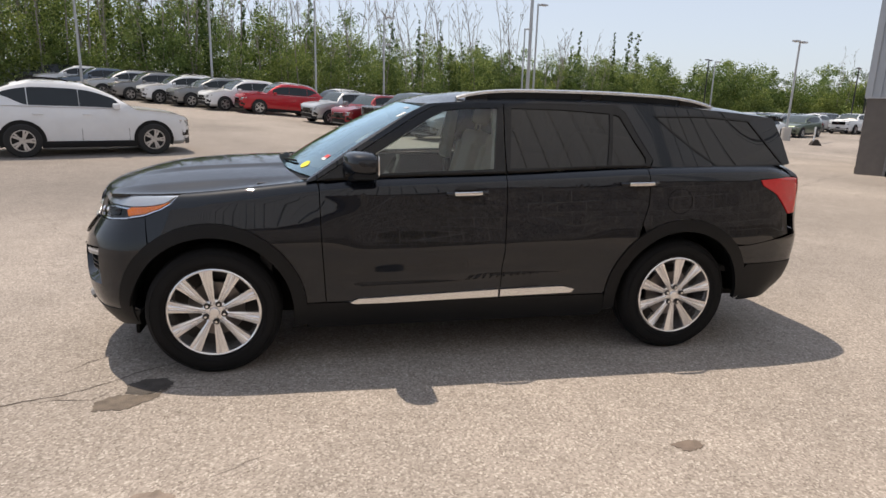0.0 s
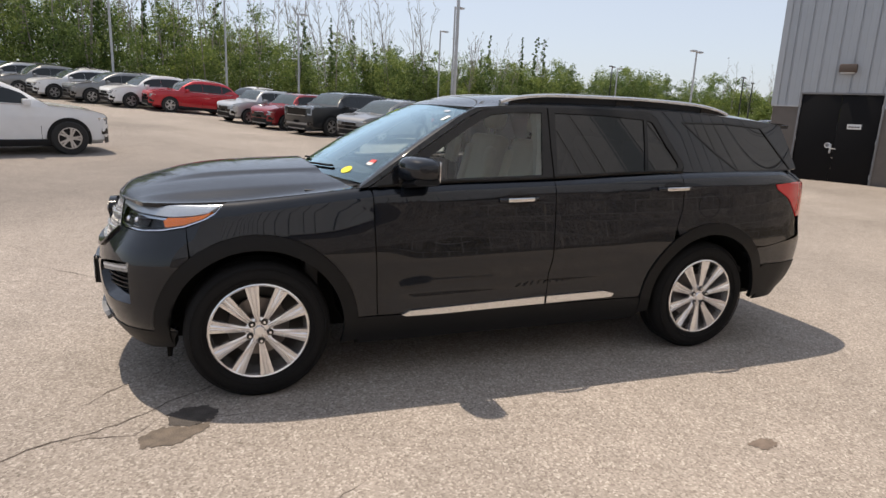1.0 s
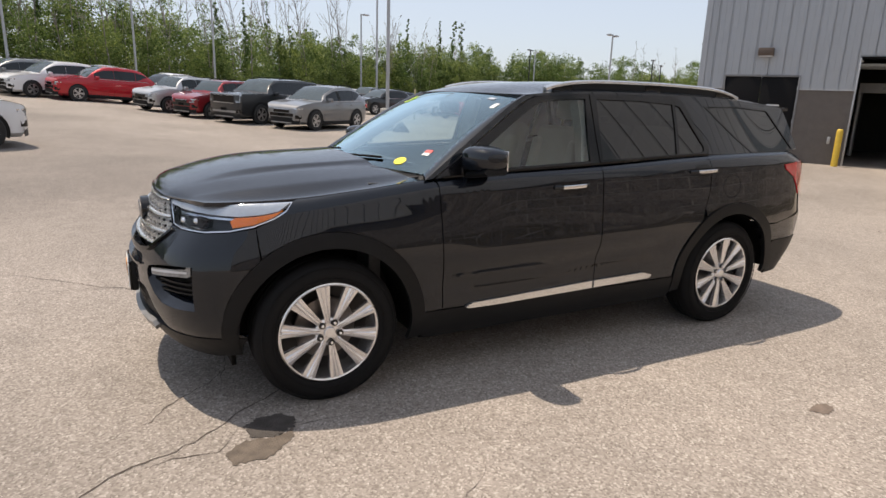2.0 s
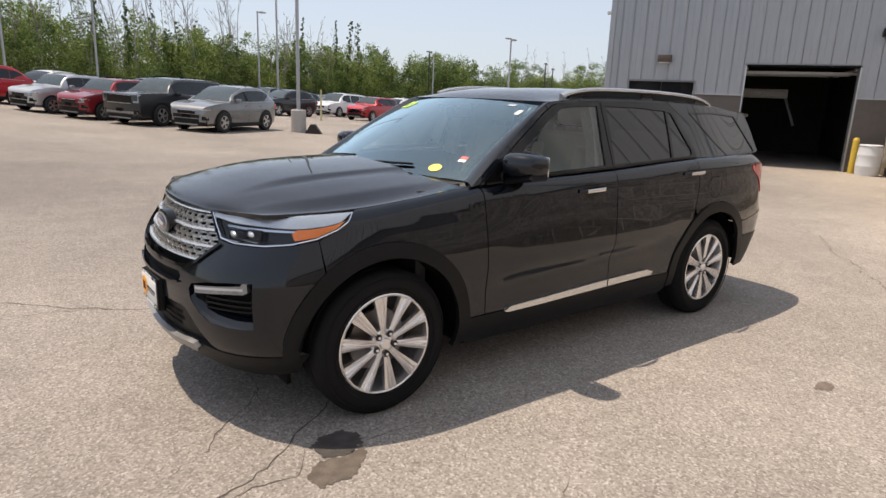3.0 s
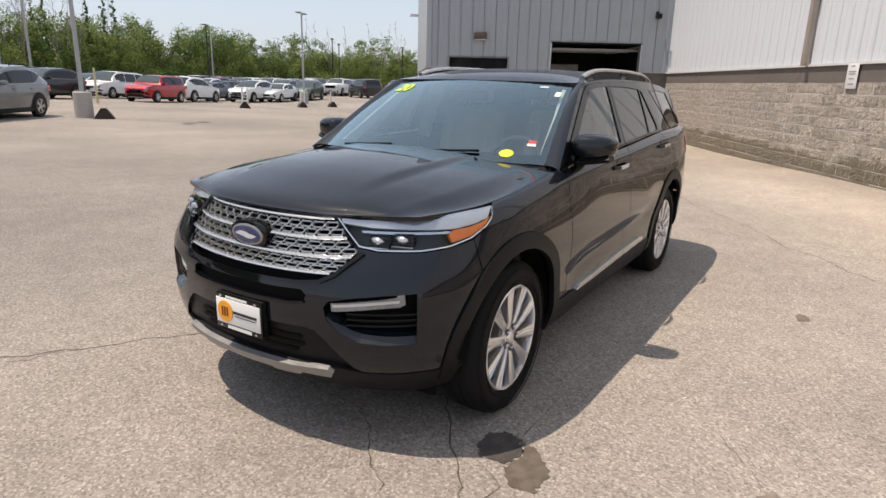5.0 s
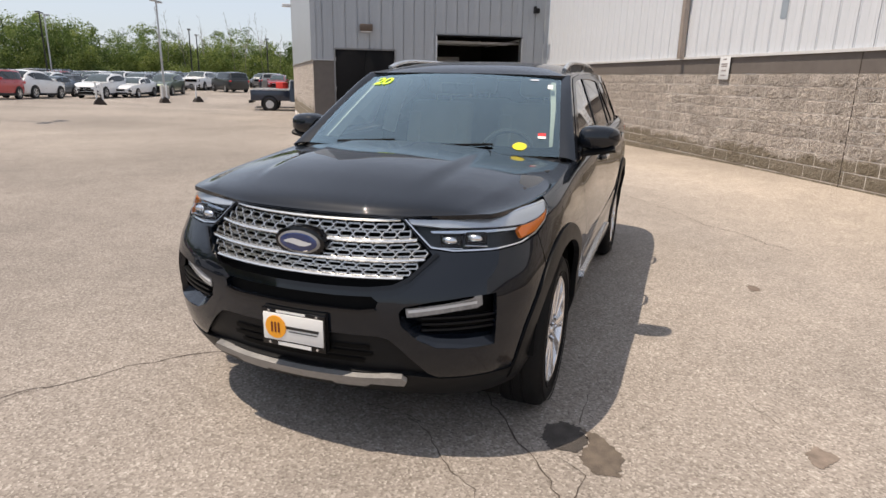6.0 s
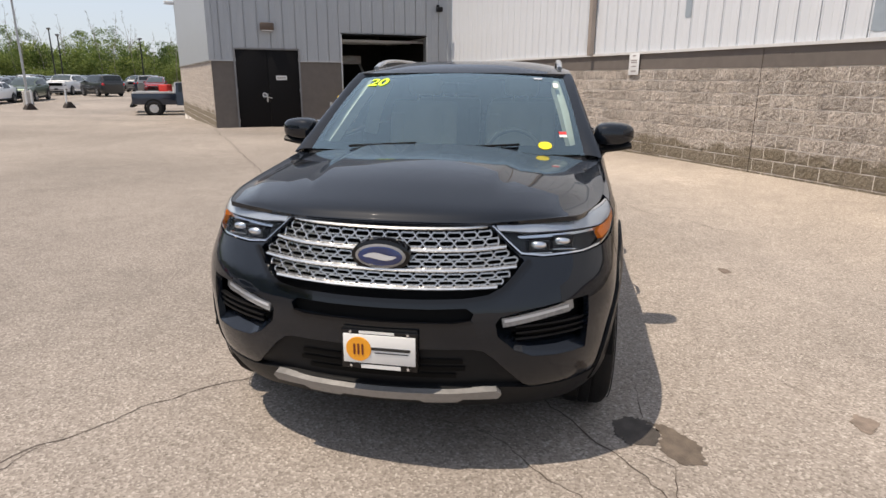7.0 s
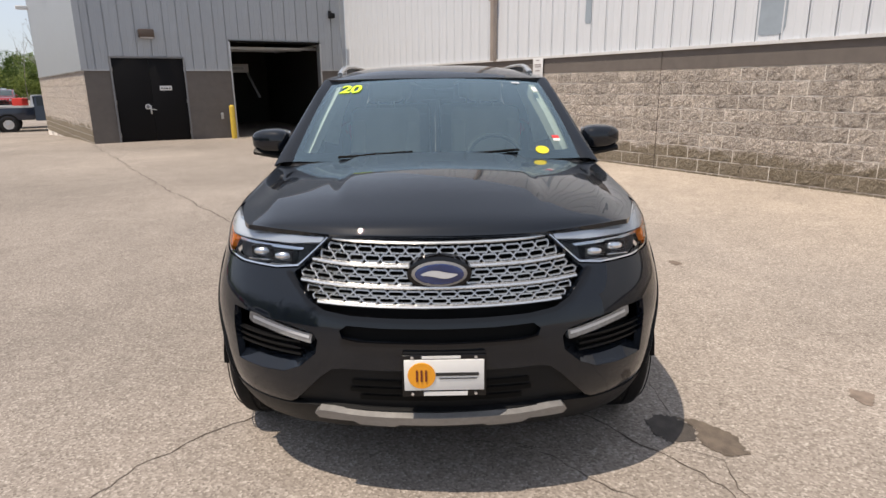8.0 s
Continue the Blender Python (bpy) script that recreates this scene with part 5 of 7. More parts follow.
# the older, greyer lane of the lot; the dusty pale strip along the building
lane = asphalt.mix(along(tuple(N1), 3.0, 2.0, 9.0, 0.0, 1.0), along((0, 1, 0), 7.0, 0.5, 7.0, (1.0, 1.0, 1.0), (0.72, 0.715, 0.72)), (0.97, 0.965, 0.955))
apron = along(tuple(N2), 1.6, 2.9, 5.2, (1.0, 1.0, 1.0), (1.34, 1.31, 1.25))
base_col = asphalt.mix(1.0, asphalt.mix(1.0, stones, large, "MULTIPLY"), fine, "MULTIPLY")
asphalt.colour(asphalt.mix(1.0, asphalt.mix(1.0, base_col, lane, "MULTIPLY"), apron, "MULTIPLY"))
asphalt.bump(agg.outputs["Distance"], 0.38, 0.004)
xs = sorted(set(list(np.arange(-40, 90, 2.0)) + list(np.arange(-8, 14, 0.5)) + [-3000, -1200, -500, -200, -100, -60, 120, 200, 500, 1200, 3000]))
ys = sorted(set(list(np.arange(-30, 90, 2.0)) + list(np.arange(-8, 14, 0.5)) + [-3000, -1200, -500, -200, -100, -60, 120, 200, 500, 1200, 3000]))
gv = [(x, y, gz(x, y)) for x in xs for y in ys]
gf = [(i * len(ys) + j, (i + 1) * len(ys) + j, (i + 1) * len(ys) + j + 1, i * len(ys) + j + 1) for i in range(len(xs) - 1) for j in range(len(ys) - 1)]
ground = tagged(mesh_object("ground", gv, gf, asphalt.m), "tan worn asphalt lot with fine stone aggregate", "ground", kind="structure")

# cracks, joints and damp stains lying on the asphalt
crack_m = plain("crack_filling", (0.075, 0.06, 0.05), 0.95, spread=0.3)


def crack(points, width, wobble=0.05, seed=1):
    rnd = random.Random(seed)
    pts = []
    for (x0, y0), (x1, y1) in zip(points, points[1:]):
        n = max(2, int(math.hypot(x1 - x0, y1 - y0) / 0.045))
        for k in range(n):
            pts.append((x0 + (x1 - x0) * k / n, y0 + (y1 - y0) * k / n))
    off, way = 0.0, []
    for x, y in pts:
        off = off * 0.86 + rnd.gauss(0, wobble * 0.22)
        way.append(off)
    vs, fs = [], []
    for i, (x, y) in enumerate(pts):
        x2, y2 = pts[min(i + 1, len(pts) - 1)]
        x1, y1 = pts[max(i - 1, 0)]
        d = Vector((x2 - x1, y2 - y1)).normalized()
        n = Vector((-d.y, d.x))
        w = width * 0.68 * (0.35 + 0.65 * rnd.random()) * min(1.0, (i + 1) / 8, (len(pts) - i) / 8)
        for sgn in (-1, 1):
            q = Vector((x, y)) + n * (way[i] + sgn * w / 2)
            vs.append((q.x, q.y, gz(q.x, q.y) + 0.0025))
        if i:
            fs.append((2 * i - 2, 2 * i - 1, 2 * i + 1, 2 * i))
    return mesh_object("crack", vs, fs, crack_m, ground)


CRACKS = [([(-3.6, -1.9), (-2.9, -1.42), (-2.45, -1.14), (-2.08, -0.96), (-1.84, -0.78), (-1.5, -0.5)], 0.016, 0.05),
          ([(-2.60, -1.24), (-2.13, -1.22), (-1.95, -0.98)], 0.009, 0.06), ([(-2.6, -0.92), (-2.25, -0.62), (-2.02, -0.40), (-1.96, -0.15)], 0.009, 0.06),
          ([(-2.05, -0.62), (-1.98, -0.35), (-1.9, 0.05)], 0.009, 0.04), ([(-1.93, -0.98), (-1.73, -1.13), (-1.48, -1.16), (-1.25, -1.12)], 0.012, 0.04),
          ([(-2.09, -1.36), (-1.98, -1.25), (-1.9, -1.10)], 0.008, 0.03), ([(-3.4, 2.3), (-2.9, 1.92), (-2.29, 1.44), (-1.72, 0.98), (-1.2, 0.7)], 0.013, 0.06),
          ([(6.9, 0.7), (6.19, 0.05), (5.2, -0.6), (4.2, -1.3), (3.0, -2.1), (2.2, -2.9)], 0.016, 0.09), ([(-2.34, 1.48), (-3.2, 1.75), (-4.5, 1.9)], 0.009, 0.08),
          ([(-1.55, -2.15), (-1.2, -1.95), (-1.02, -1.72)], 0.007, 0.05), ([(-3.3, 2.7), (-3.9, 3.4), (-4.4, 4.3)], 0.010, 0.1)]
for k, (pts, w, wob) in enumerate(CRACKS):
    crack(pts, w, wob, k + 3)
crack([(13.6, 9.9), (11.78, 8.66), (7.2, 5.5), (2.72, 2.37)], 0.03, 0.05, 77)
crack([(2.72, 2.37), (-0.5, 0.1)], 0.02, 0.05, 78)


def stain(points, colour, seed, label):
    rnd = random.Random(seed)
    k = Mat("stain", colour, 0.75)
    n = k.noise(14, 6)
    k.colour(k.ramp(n, [(0.35, tuple(c * 0.75 for c in colour)), (0.65, tuple(c * 1.25 for c in colour))]))
    agg2 = k.node("ShaderNodeTexVoronoi", Scale=95.0)
    k.link(k.coord(), agg2.inputs["Vector"])
    k.bump(agg2.outputs["Distance"], 0.4, 0.004)
    loop = []
    for (x0, y0), (x1, y1) in zip(points, points[1:] + points[:1]):
        for j in range(9):
            t = j / 9
            q = rnd.gauss(0, 0.006)
            dl = math.hypot(x1 - x0, y1 - y0)
            loop.append((x0 + (x1 - x0) * t - (y1 - y0) / dl * q, y0 + (y1 - y0) * t + (x1 - x0) / dl * q))
    me = [(x, y, gz(x, y) + 0.0032) for x, y in loop]
    return mesh_object("stain", me, [tuple(range(len(me)))], k.m, ground, label, flat=True)


# one damp patch in two tones: the car's shade is painted into the first
stain([(-1.99, -1.04), (-1.90, -0.99), (-1.80, -0.99), (-1.74, -1.06), (-1.76, -1.14), (-1.85, -1.20), (-1.97, -1.17)], (0.060, 0.052, 0.046), 5, "damp patch, part in the car's shade painted darker")
stain([(-2.00, -1.175), (-1.86, -1.205), (-1.765, -1.15), (-1.80, -1.25), (-1.93, -1.36), (-2.09, -1.36), (-2.10, -1.25)], (0.115, 0.092, 0.072), 6, "damp patch, sunlit part painted lighter")
stain([(0.80, -2.15), (0.88, -2.11), (0.97, -2.13), (0.95, -2.19), (0.86, -2.21)], (0.16, 0.125, 0.1), 8, "dark spot")
stain([(-1.70, -2.16), (-1.6, -2.12), (-1.5, -2.18), (-1.58, -2.27)], (0.2, 0.16, 0.13), 9, "dark spot")


# ---- building ----
def wall_pt(s, d, z):
    """A point on the garage front: s along it, d metres in front of it."""
    p = N1 * (D1 - d) + N2 * s
    return Vector((p.x, p.y, z))


def side_pt(s, d, z):
    """A point on the long block wall: s along it, d metres in front of it."""
    p = N1 * s + N2 * (D2 - d)
    return Vector((p.x, p.y, z))


# frames with x along the wall, y out of the picture of it (into the building) and z up
M_FRONT = Matrix(((N2.x, N1.x, 0, N1.x * D1), (N2.y, N1.y, 0, N1.y * D1), (0, 0, 1, 0), (0, 0, 0, 1)))
M_SIDE = Matrix(((-N1.x, N2.x, 0, N2.x * D2), (-N1.y, N2.y, 0, N2.y * D2), (0, 0, 1, 0), (0, 0, 0, 1)))

siding = Mat("grey_metal_siding", (0.5, 0.51, 0.53), 0.45, 0.0)
sn = siding.mix(0.5, siding.noise(0.6, 5), siding.noise(7.0, 4, stretch=(1, 1, 0.08)))
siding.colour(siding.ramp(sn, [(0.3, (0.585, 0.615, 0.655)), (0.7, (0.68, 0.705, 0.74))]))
siding.rough(siding.ramp(sn, [(0.3, 0.38), (0.7, 0.55)]))
siding = siding.m
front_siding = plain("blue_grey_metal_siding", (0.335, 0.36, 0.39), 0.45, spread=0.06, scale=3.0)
flashing = plain("pale_flashing", (0.62, 0.62, 0.62), 0.5)
block_k = Mat("split_block", rough=0.92)
bn = block_k.mix(0.68, block_k.noise(9.0, 6, 0.6, vary=True), block_k.noise(42.0, 5, 0.8, vary=True))
base_c = block_k.ramp(bn, [(0.38, (0.215, 0.184, 0.160)), (0.49, (0.485, 0.428, 0.378)), (0.62, (0.74, 0.672, 0.61))])
tone = block_k.ramp(block_k.random(), [(0.0, 0.86), (1.0, 1.16)])
toned = block_k.mix(1.0, base_c, tone, "MULTIPLY")
# moss and splashed dirt on the lowest course, with a ragged upper edge
where = block_k.t.nodes.new("ShaderNodeNewGeometry")
high = block_k.t.nodes.new("ShaderNodeSeparateXYZ")
block_k.link(where.outputs["Position"], high.inputs[0])
rag = block_k.node("ShaderNodeTexNoise", Scale=1.3, Detail=6.0, Roughness=0.7)
block_k.link(where.outputs["Position"], rag.inputs["Vector"])
rise = block_k.t.nodes.new("ShaderNodeMath")
rise.operation = "MULTIPLY_ADD"
rise.inputs[1].default_value = -0.9
block_k.link(rag.outputs["Fac"], rise.inputs[0])
block_k.link(high.outputs["Z"], rise.inputs[2])
moss = block_k.ramp(rise.outputs[0], [(0.0, 0.75), (0.10, 0.0)])
block_k.colour(block_k.mix(moss, toned, (0.19, 0.155, 0.095)))
block_k.bump(block_k.noise(26.0, 5, 0.7, vary=True), 1.0, 0.10)
split_block = block_k.m
mort_k = Mat("mortar", rough=0.95)
mn = mort_k.noise(0.9, 5, 0.6)
mort_k.colour(mort_k.ramp(mn, [(0.42, (0.40, 0.35, 0.305)), (0.52, (0.85, 0.80, 0.74))]))
mort_k.bump(mort_k.noise(60, 5), 0.3, 0.004)
mortar = mort_k.m
smooth_block = plain("smooth_block_paint", (0.135, 0.118, 0.107), 0.9, spread=0.2, scale=6, bump=0.3)
grey_block = plain("grey_painted_block", (0.125, 0.112, 0.104), 0.9, spread=0.18, scale=5, bump=0.3)
door_black = plain("black_door_paint", (0.005, 0.005, 0.006), 0.6, Specular_IOR_Level=0.15, spread=0.15)
steel_grey = plain("galvanised_steel", (0.42, 0.43, 0.44), 0.45, 0.6, spread=0.15)
# near black on every face: the room's dimness is put into the colour
room_dark = plain("workshop_shade_colour", (0.05, 0.048, 0.045), 0.8, spread=0.3, scale=3)
concrete = plain("cast_concrete", (0.42, 0.40, 0.37), 0.9, spread=0.15, scale=14, bump=0.4)
safety_yellow = plain("safety_yellow", (0.62, 0.43, 0.05), 0.55, spread=0.15, scale=12)
white_plastic = plain("white_plastic", (0.70, 0.71, 0.72), 0.45, spread=0.06, scale=6)
TOP = 7.2
S0, S1 = -1.52, D2
SILL = 2.13
hall = empty("service_building", M_FRONT, label="grey metal and block service building with an open garage bay", category="building")


def wall_box(name, x0, x1, y0, y1, z0, z1, mat, parent, label="", bevel=0.0):
    return box_part(name, x0, x1, y0, y1, z0, z1, mat, parent, label, bevel)


# front: painted block base, metal above, with openings for the double door and the bay
DX0, DX1, DZ = -0.80, 1.16, 2.46
GX0, GX1, GZ = 2.56, 5.60, 3.02
for x0, x1 in ((S0, DX0), (DX1, GX0), (GX1, S1)):
    wall_box("block_base", x0, x1, 0.0, 0.28, -0.4, SILL, grey_block, hall, "grey painted block base")
for x0, x1, z0 in ((S0, DX0, SILL), (DX0, DX1, DZ), (DX1, GX0, SILL), (GX0, GX1, GZ), (GX1, S1, SILL)):
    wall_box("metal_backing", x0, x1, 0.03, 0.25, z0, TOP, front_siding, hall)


def siding_sheet(name, w, h, mat):
    """One metal sheet with a raised seam at its edge; x along, z up, the face at y = 0 towards -y."""
    prof = [(0.0, 0.0), (w * 0.33, 0.0), (w * 0.335, -0.004), (w * 0.36, -0.004), (w * 0.365, 0.0), (w * 0.64, 0.0), (w * 0.645, -0.004), (w * 0.67, -0.004), (w * 0.675, 0.0),
            (w - 0.062, 0.0), (w - 0.060, 0.055), (w - 0.036, 0.055), (w - 0.034, -0.012), (w - 0.016, -0.012), (w - 0.012, 0.0), (w, 0.0)]
    vs = [(x, y, z) for x, y in prof for z in (0.0, h)]
    fs = [(2 * i, 2 * i + 2, 2 * i + 3, 2 * i + 1) for i in range(len(prof) - 1)]
    me = bpy.data.meshes.new(name)
    me.from_pydata(vs, [], fs)
    me.materials.append(mat)
    me.update()
    return me


def lay_sheets(x0, x1, z0, pitch, m, parent, mat, cache={}):
    n = max(1, int(round((x1 - x0) / pitch)))
    w = (x1 - x0) / n
    key = (round(w, 3), round(z0, 3))
    if key not in cache:
        cache[key] = siding_sheet("siding_sheet", w, TOP - z0, mat)
    for k in range(n):
        ob = new("siding_sheet", cache[key])
        ob.parent = parent
        ob.matrix_local = m @ Matrix.Translation((x0 + w * k, 0, z0))


ident = Matrix.Identity(4)
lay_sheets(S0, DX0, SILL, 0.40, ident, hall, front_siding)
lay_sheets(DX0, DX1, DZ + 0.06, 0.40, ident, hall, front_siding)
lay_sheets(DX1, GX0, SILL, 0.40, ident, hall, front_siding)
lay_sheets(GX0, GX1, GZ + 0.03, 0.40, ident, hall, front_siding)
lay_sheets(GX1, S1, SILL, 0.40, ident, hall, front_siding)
for x0, x1, z in ((S0, DX0 - 0.06, SILL), (DX1 + 0.06, GX0, SILL), (GX1, S1, SILL)):
    wall_box("sill_flashing", x0, x1, -0.045, 0.0, z - 0.03, z + 0.012, steel_grey, hall)
wall_box("corner_trim", S0 - 0.06, S0 + 0.10, -0.04, 0.01, SILL, TOP, front_siding, hall)
wall_box("inner_corner_trim", S1 - 0.16, S1 - 0.03, -0.05, 0.0, SILL, TOP, front_siding, hall)
# double door
frame_grey = plain("grey_frame_paint", (0.16, 0.165, 0.175), 0.5)
door = new("double_door")
door.parent = hall
tagged(door, label="closed black metal double door in a grey frame")
for x0, x1, z0, z1 in ((DX0 - 0.05, DX0, 0.0, DZ + 0.05), (DX1, DX1 + 0.05, 0.0, DZ + 0.05), (DX0, DX1, DZ, DZ + 0.05)):
    wall_box("door_frame", x0, x1, -0.035, 0.10, z0 - (0.06 if z0 < 1 else 0), z1, frame_grey, door, "grey steel frame", 0.004)
mid = 0.19
wall_box("door_leaf", DX0 + 0.004, mid - 0.003, 0.015, 0.06, 0.0, DZ - 0.004, door_black, door, "", 0.003)
wall_box("door_leaf", mid + 0.003, DX1 - 0.004, 0.015, 0.06, 0.0, DZ - 0.004, door_black, door, "", 0.003)
wall_box("threshold", DX0 - 0.06, DX1 + 0.06, -0.06, 0.08, -0.12, 0.0, concrete, door, "", 0.01)
wall_box("name_plate", 0.42, 0.76, 0.008, 0.014, 1.53, 1.67, flashing, door, "pale plate with unreadable lettering", 0.002)
for k in range(4):
    wall_box("plate_bar", 0.46 + 0.07 * k, 0.51 + 0.07 * k, 0.004, 0.009, 1.58, 1.61, door_black, door)
bm = bmesh.new()
add_revolve(bm, [(0.0005, 0.006), (0.075, 0.006), (0.078, 0.014)], 24, "y", (0.03, 0, 1.06))
part("round_sign", bm, flashing, door, "round white notice")
bm = bmesh.new()
add_revolve(bm, [(0.0005, 0.003), (0.045, 0.003), (0.05, 0.006)], 20, "y", (0.03, 0, 1.06))
part("round_mark", bm, frame_grey, door)
wall_box("handle_plate", 0.085, 0.135, 0.002, 0.014, 0.84, 1.10, steel_grey, door, "steel handle plate", 0.004)
bm = bmesh.new()
add_tube(bm, (0.11, 0.0, 0.98), (0.11, -0.06, 0.98), 0.014)
add_tube(bm, (0.09, -0.055, 0.985), (0.26, -0.055, 0.965), 0.013)
part("door_lever", bm, steel_grey, door, "steel lever handle")
for z in (0.25, 1.2, 2.15):
    for x in (DX0 + 0.002, DX1 - 0.002):
        bm = bmesh.new()
        add_tube(bm, (x, 0.004, z - 0.06), (x, 0.004, z + 0.06), 0.011, n=8)
        part("hinge", bm, steel_grey, door)
# bay jambs, room behind with its shade painted in as one dark colour
for x0, x1, z0, z1 in ((GX0 - 0.0, GX0 + 0.045, -0.1, GZ), (GX1 - 0.045, GX1, -0.1, GZ), (GX0, GX1, GZ - 0.045, GZ)):
    wall_box("bay_jamb", x0, x1, -0.03, 0.30, z0, z1, steel_grey if z0 < 1 else dark_black, hall, "", 0.004)
rx0, rx1, ry = 0.4, 6.4, 9.5
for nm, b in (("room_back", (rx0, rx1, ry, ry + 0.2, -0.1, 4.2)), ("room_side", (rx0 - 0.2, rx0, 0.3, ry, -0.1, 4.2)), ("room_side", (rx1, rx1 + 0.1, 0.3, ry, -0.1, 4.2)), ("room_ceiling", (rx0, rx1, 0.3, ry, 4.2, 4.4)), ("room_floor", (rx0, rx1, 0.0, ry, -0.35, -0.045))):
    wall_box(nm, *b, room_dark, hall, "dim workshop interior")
for y in (0.8, 2.6, 4.4):
    wall_box("door_track", GX0 - 0.2, GX1 + 0.2, y, y + 0.05, 2.78 + 0.03 * y, 2.86 + 0.03 * y, steel_grey, hall, "steel door track")
for x in (GX0 + 0.05, GX1 - 0.1):
    wall_box("track_rail", x, x + 0.05, 0.3, 5.0, 2.90, 2.96, steel_grey, hall, "", 0.003)
wall_box("hoist_beam", GX0 + 0.25, GX0 + 1.8, 4.8, 4.95, 2.16, 2.48, flashing, hall, "pale hoist beam with lettering", 0.01)
wall_box("beam_bar", GX0 + 0.9, GX0 + 1.6, 4.78, 4.80, 2.27, 2.36, steel_grey, hall)
bm = bmesh.new()
add_tube(bm, (GX0 + 1.7, 4.9, 2.3), (GX0 + 2.1, 4.6, 1.2), 0.05)
part("hoist_arm", bm, steel_grey, hall)
bm = bmesh.new()
add_tube(bm, (GX0 + 0.3, 5.2, 0.0), (GX0 + 0.3, 5.2, 2.3), 0.09)
part("hoist_post", bm, steel_grey, hall)
# wall lamp, camera, key box
bm = bmesh.new()
add_box(bm, 0.01, 0.43, -0.20, 0.0, 3.04, 3.27, 0.03)
lamp_h = part("wall_lamp", bm, plain("bronze_lamp", (0.10, 0.075, 0.06), 0.45, 0.4), hall, "bronze wall lamp with pale lens")
wall_box("lamp_lens", 0.05, 0.39, -0.185, -0.02, 3.025, 3.045, flashing, lamp_h)
bm = bmesh.new()
add_box(bm, 5.90, 6.07, -0.30, -0.05, 3.80, 3.96, 0.03)
add_box(bm, 5.93, 6.03, -0.06, 0.0, 3.86, 4.04, 0.01)
part("security_camera", bm, satin_black, hall, "black wall camera")
wall_box("key_box", 2.12, 2.20, -0.05, 0.0, 0.62, 0.82, steel_grey, hall, "", 0.008)
wall_box("hall_roof", S0 - 0.1, S1 + 16, 0.0, 15.0, TOP, TOP + 0.25, flashing, hall, "pale flat roof")

# return wall, running back from the outer corner
RET = radians(36.3)
ret_o = wall_pt(S0, 0.0, 0.0)
M_RET = Matrix.Translation(ret_o) @ Matrix.Rotation(RET, 4, "Z") @ Matrix.Diagonal((1, -1, 1, 1))
M_RET_L = hall.matrix_world.inverted() @ M_RET
RL = 13.0


def block_meshes(w, h, n, seed):
    """Rough-faced blocks, the face at y = 0 towards -y."""
    out = []
    for k in range(n):
        rnd = random.Random(seed + k)
        nx, nz = 9, 5
        g = 0.0065
        vs, fs = [], []
        for i in range(nx):
            for j in range(nz):
                rim = i in (0, nx - 1) or j in (0, nz - 1)
                y = -0.003 if rim else -0.003 - 0.016 * rnd.random()
                jx = 0 if i in (0, nx - 1) else rnd.uniform(-0.016, 0.016)
                jz = 0 if j in (0, nz - 1) else rnd.uniform(-0.016, 0.016)
                vs.append((g + (w - 2 * g) * i / (nx - 1) + jx, y - (0.006 * rnd.random() if rim else 0), g + (h - 2 * g) * j / (nz - 1) + jz))
        for i in range(nx - 1):
            for j in range(nz - 1):
                fs.append((i * nz + j, (i + 1) * nz + j, (i + 1) * nz + j + 1, i * nz + j + 1))
        ring = [i * nz for i in range(nx)] + [(nx - 1) * nz + j for j in range(1, nz)] + [i * nz + nz - 1 for i in range(nx - 2, -1, -1)] + [j for j in range(nz - 2, 0, -1)]
        b0 = len(vs)
        for r in ring:
            vs.append((vs[r][0], 0.03, vs[r][2]))
        for q in range(len(ring)):
            fs.append((ring[q], b0 + q, b0 + (q + 1) % len(ring), ring[(q + 1) % len(ring)]))
        me = bpy.data.meshes.new("block")
        me.from_pydata(vs, [], fs)
        me.materials.append(split_block)
        me.update()
        out.append(me)
    return out


BW, BH = 0.4064, 0.2032
BLOCKS = block_meshes(BW, BH, 6, 40)
box_part("return_wall", 0.03, RL, -0.001, 0.28, -0.5, SILL, mortar, hall, m=M_RET_L, bevel=0)
bm = bmesh.new()
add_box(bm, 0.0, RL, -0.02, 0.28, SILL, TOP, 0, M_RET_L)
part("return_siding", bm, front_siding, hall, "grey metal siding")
bm = bmesh.new()
add_box(bm, 0.0, RL, -0.06, 0.0, SILL - 0.03, SILL + 0.012, 0, M_RET_L)
part("return_flashing", bm, steel_grey, hall)
for z, x in ((5.35, 6.2), (4.95, 12.6)):
    bm = bmesh.new()
    add_box(bm, x, x + 0.3, -0.45, -0.02, z, z + 0.14, 0.02, M_RET_L)
    part("flood_light", bm, white_plastic, hall, "small white flood light")

# the long block wall with metal above it
long_wall = empty("block_wall_building", M_SIDE, label="long wall of brown split-face block with light grey metal siding", category="building")
X0, X1 = -D1, 16.0
wall_box("wall_core", X0, X1, -0.001, 0.32, -0.5, SILL - 0.02, mortar, long_wall)
wall_box("metal_backing", X0, X1, 0.06, 0.32, SILL - 0.02, TOP, siding, long_wall)
lay_sheets(X0 + 0.03, X1, SILL, 0.372, ident, long_wall, siding)
wall_box("white_flashing", X0, X1, -0.05, 0.02, SILL - 0.035, SILL + 0.012, flashing, long_wall, "pale sill flashing")
ZB = 1.79
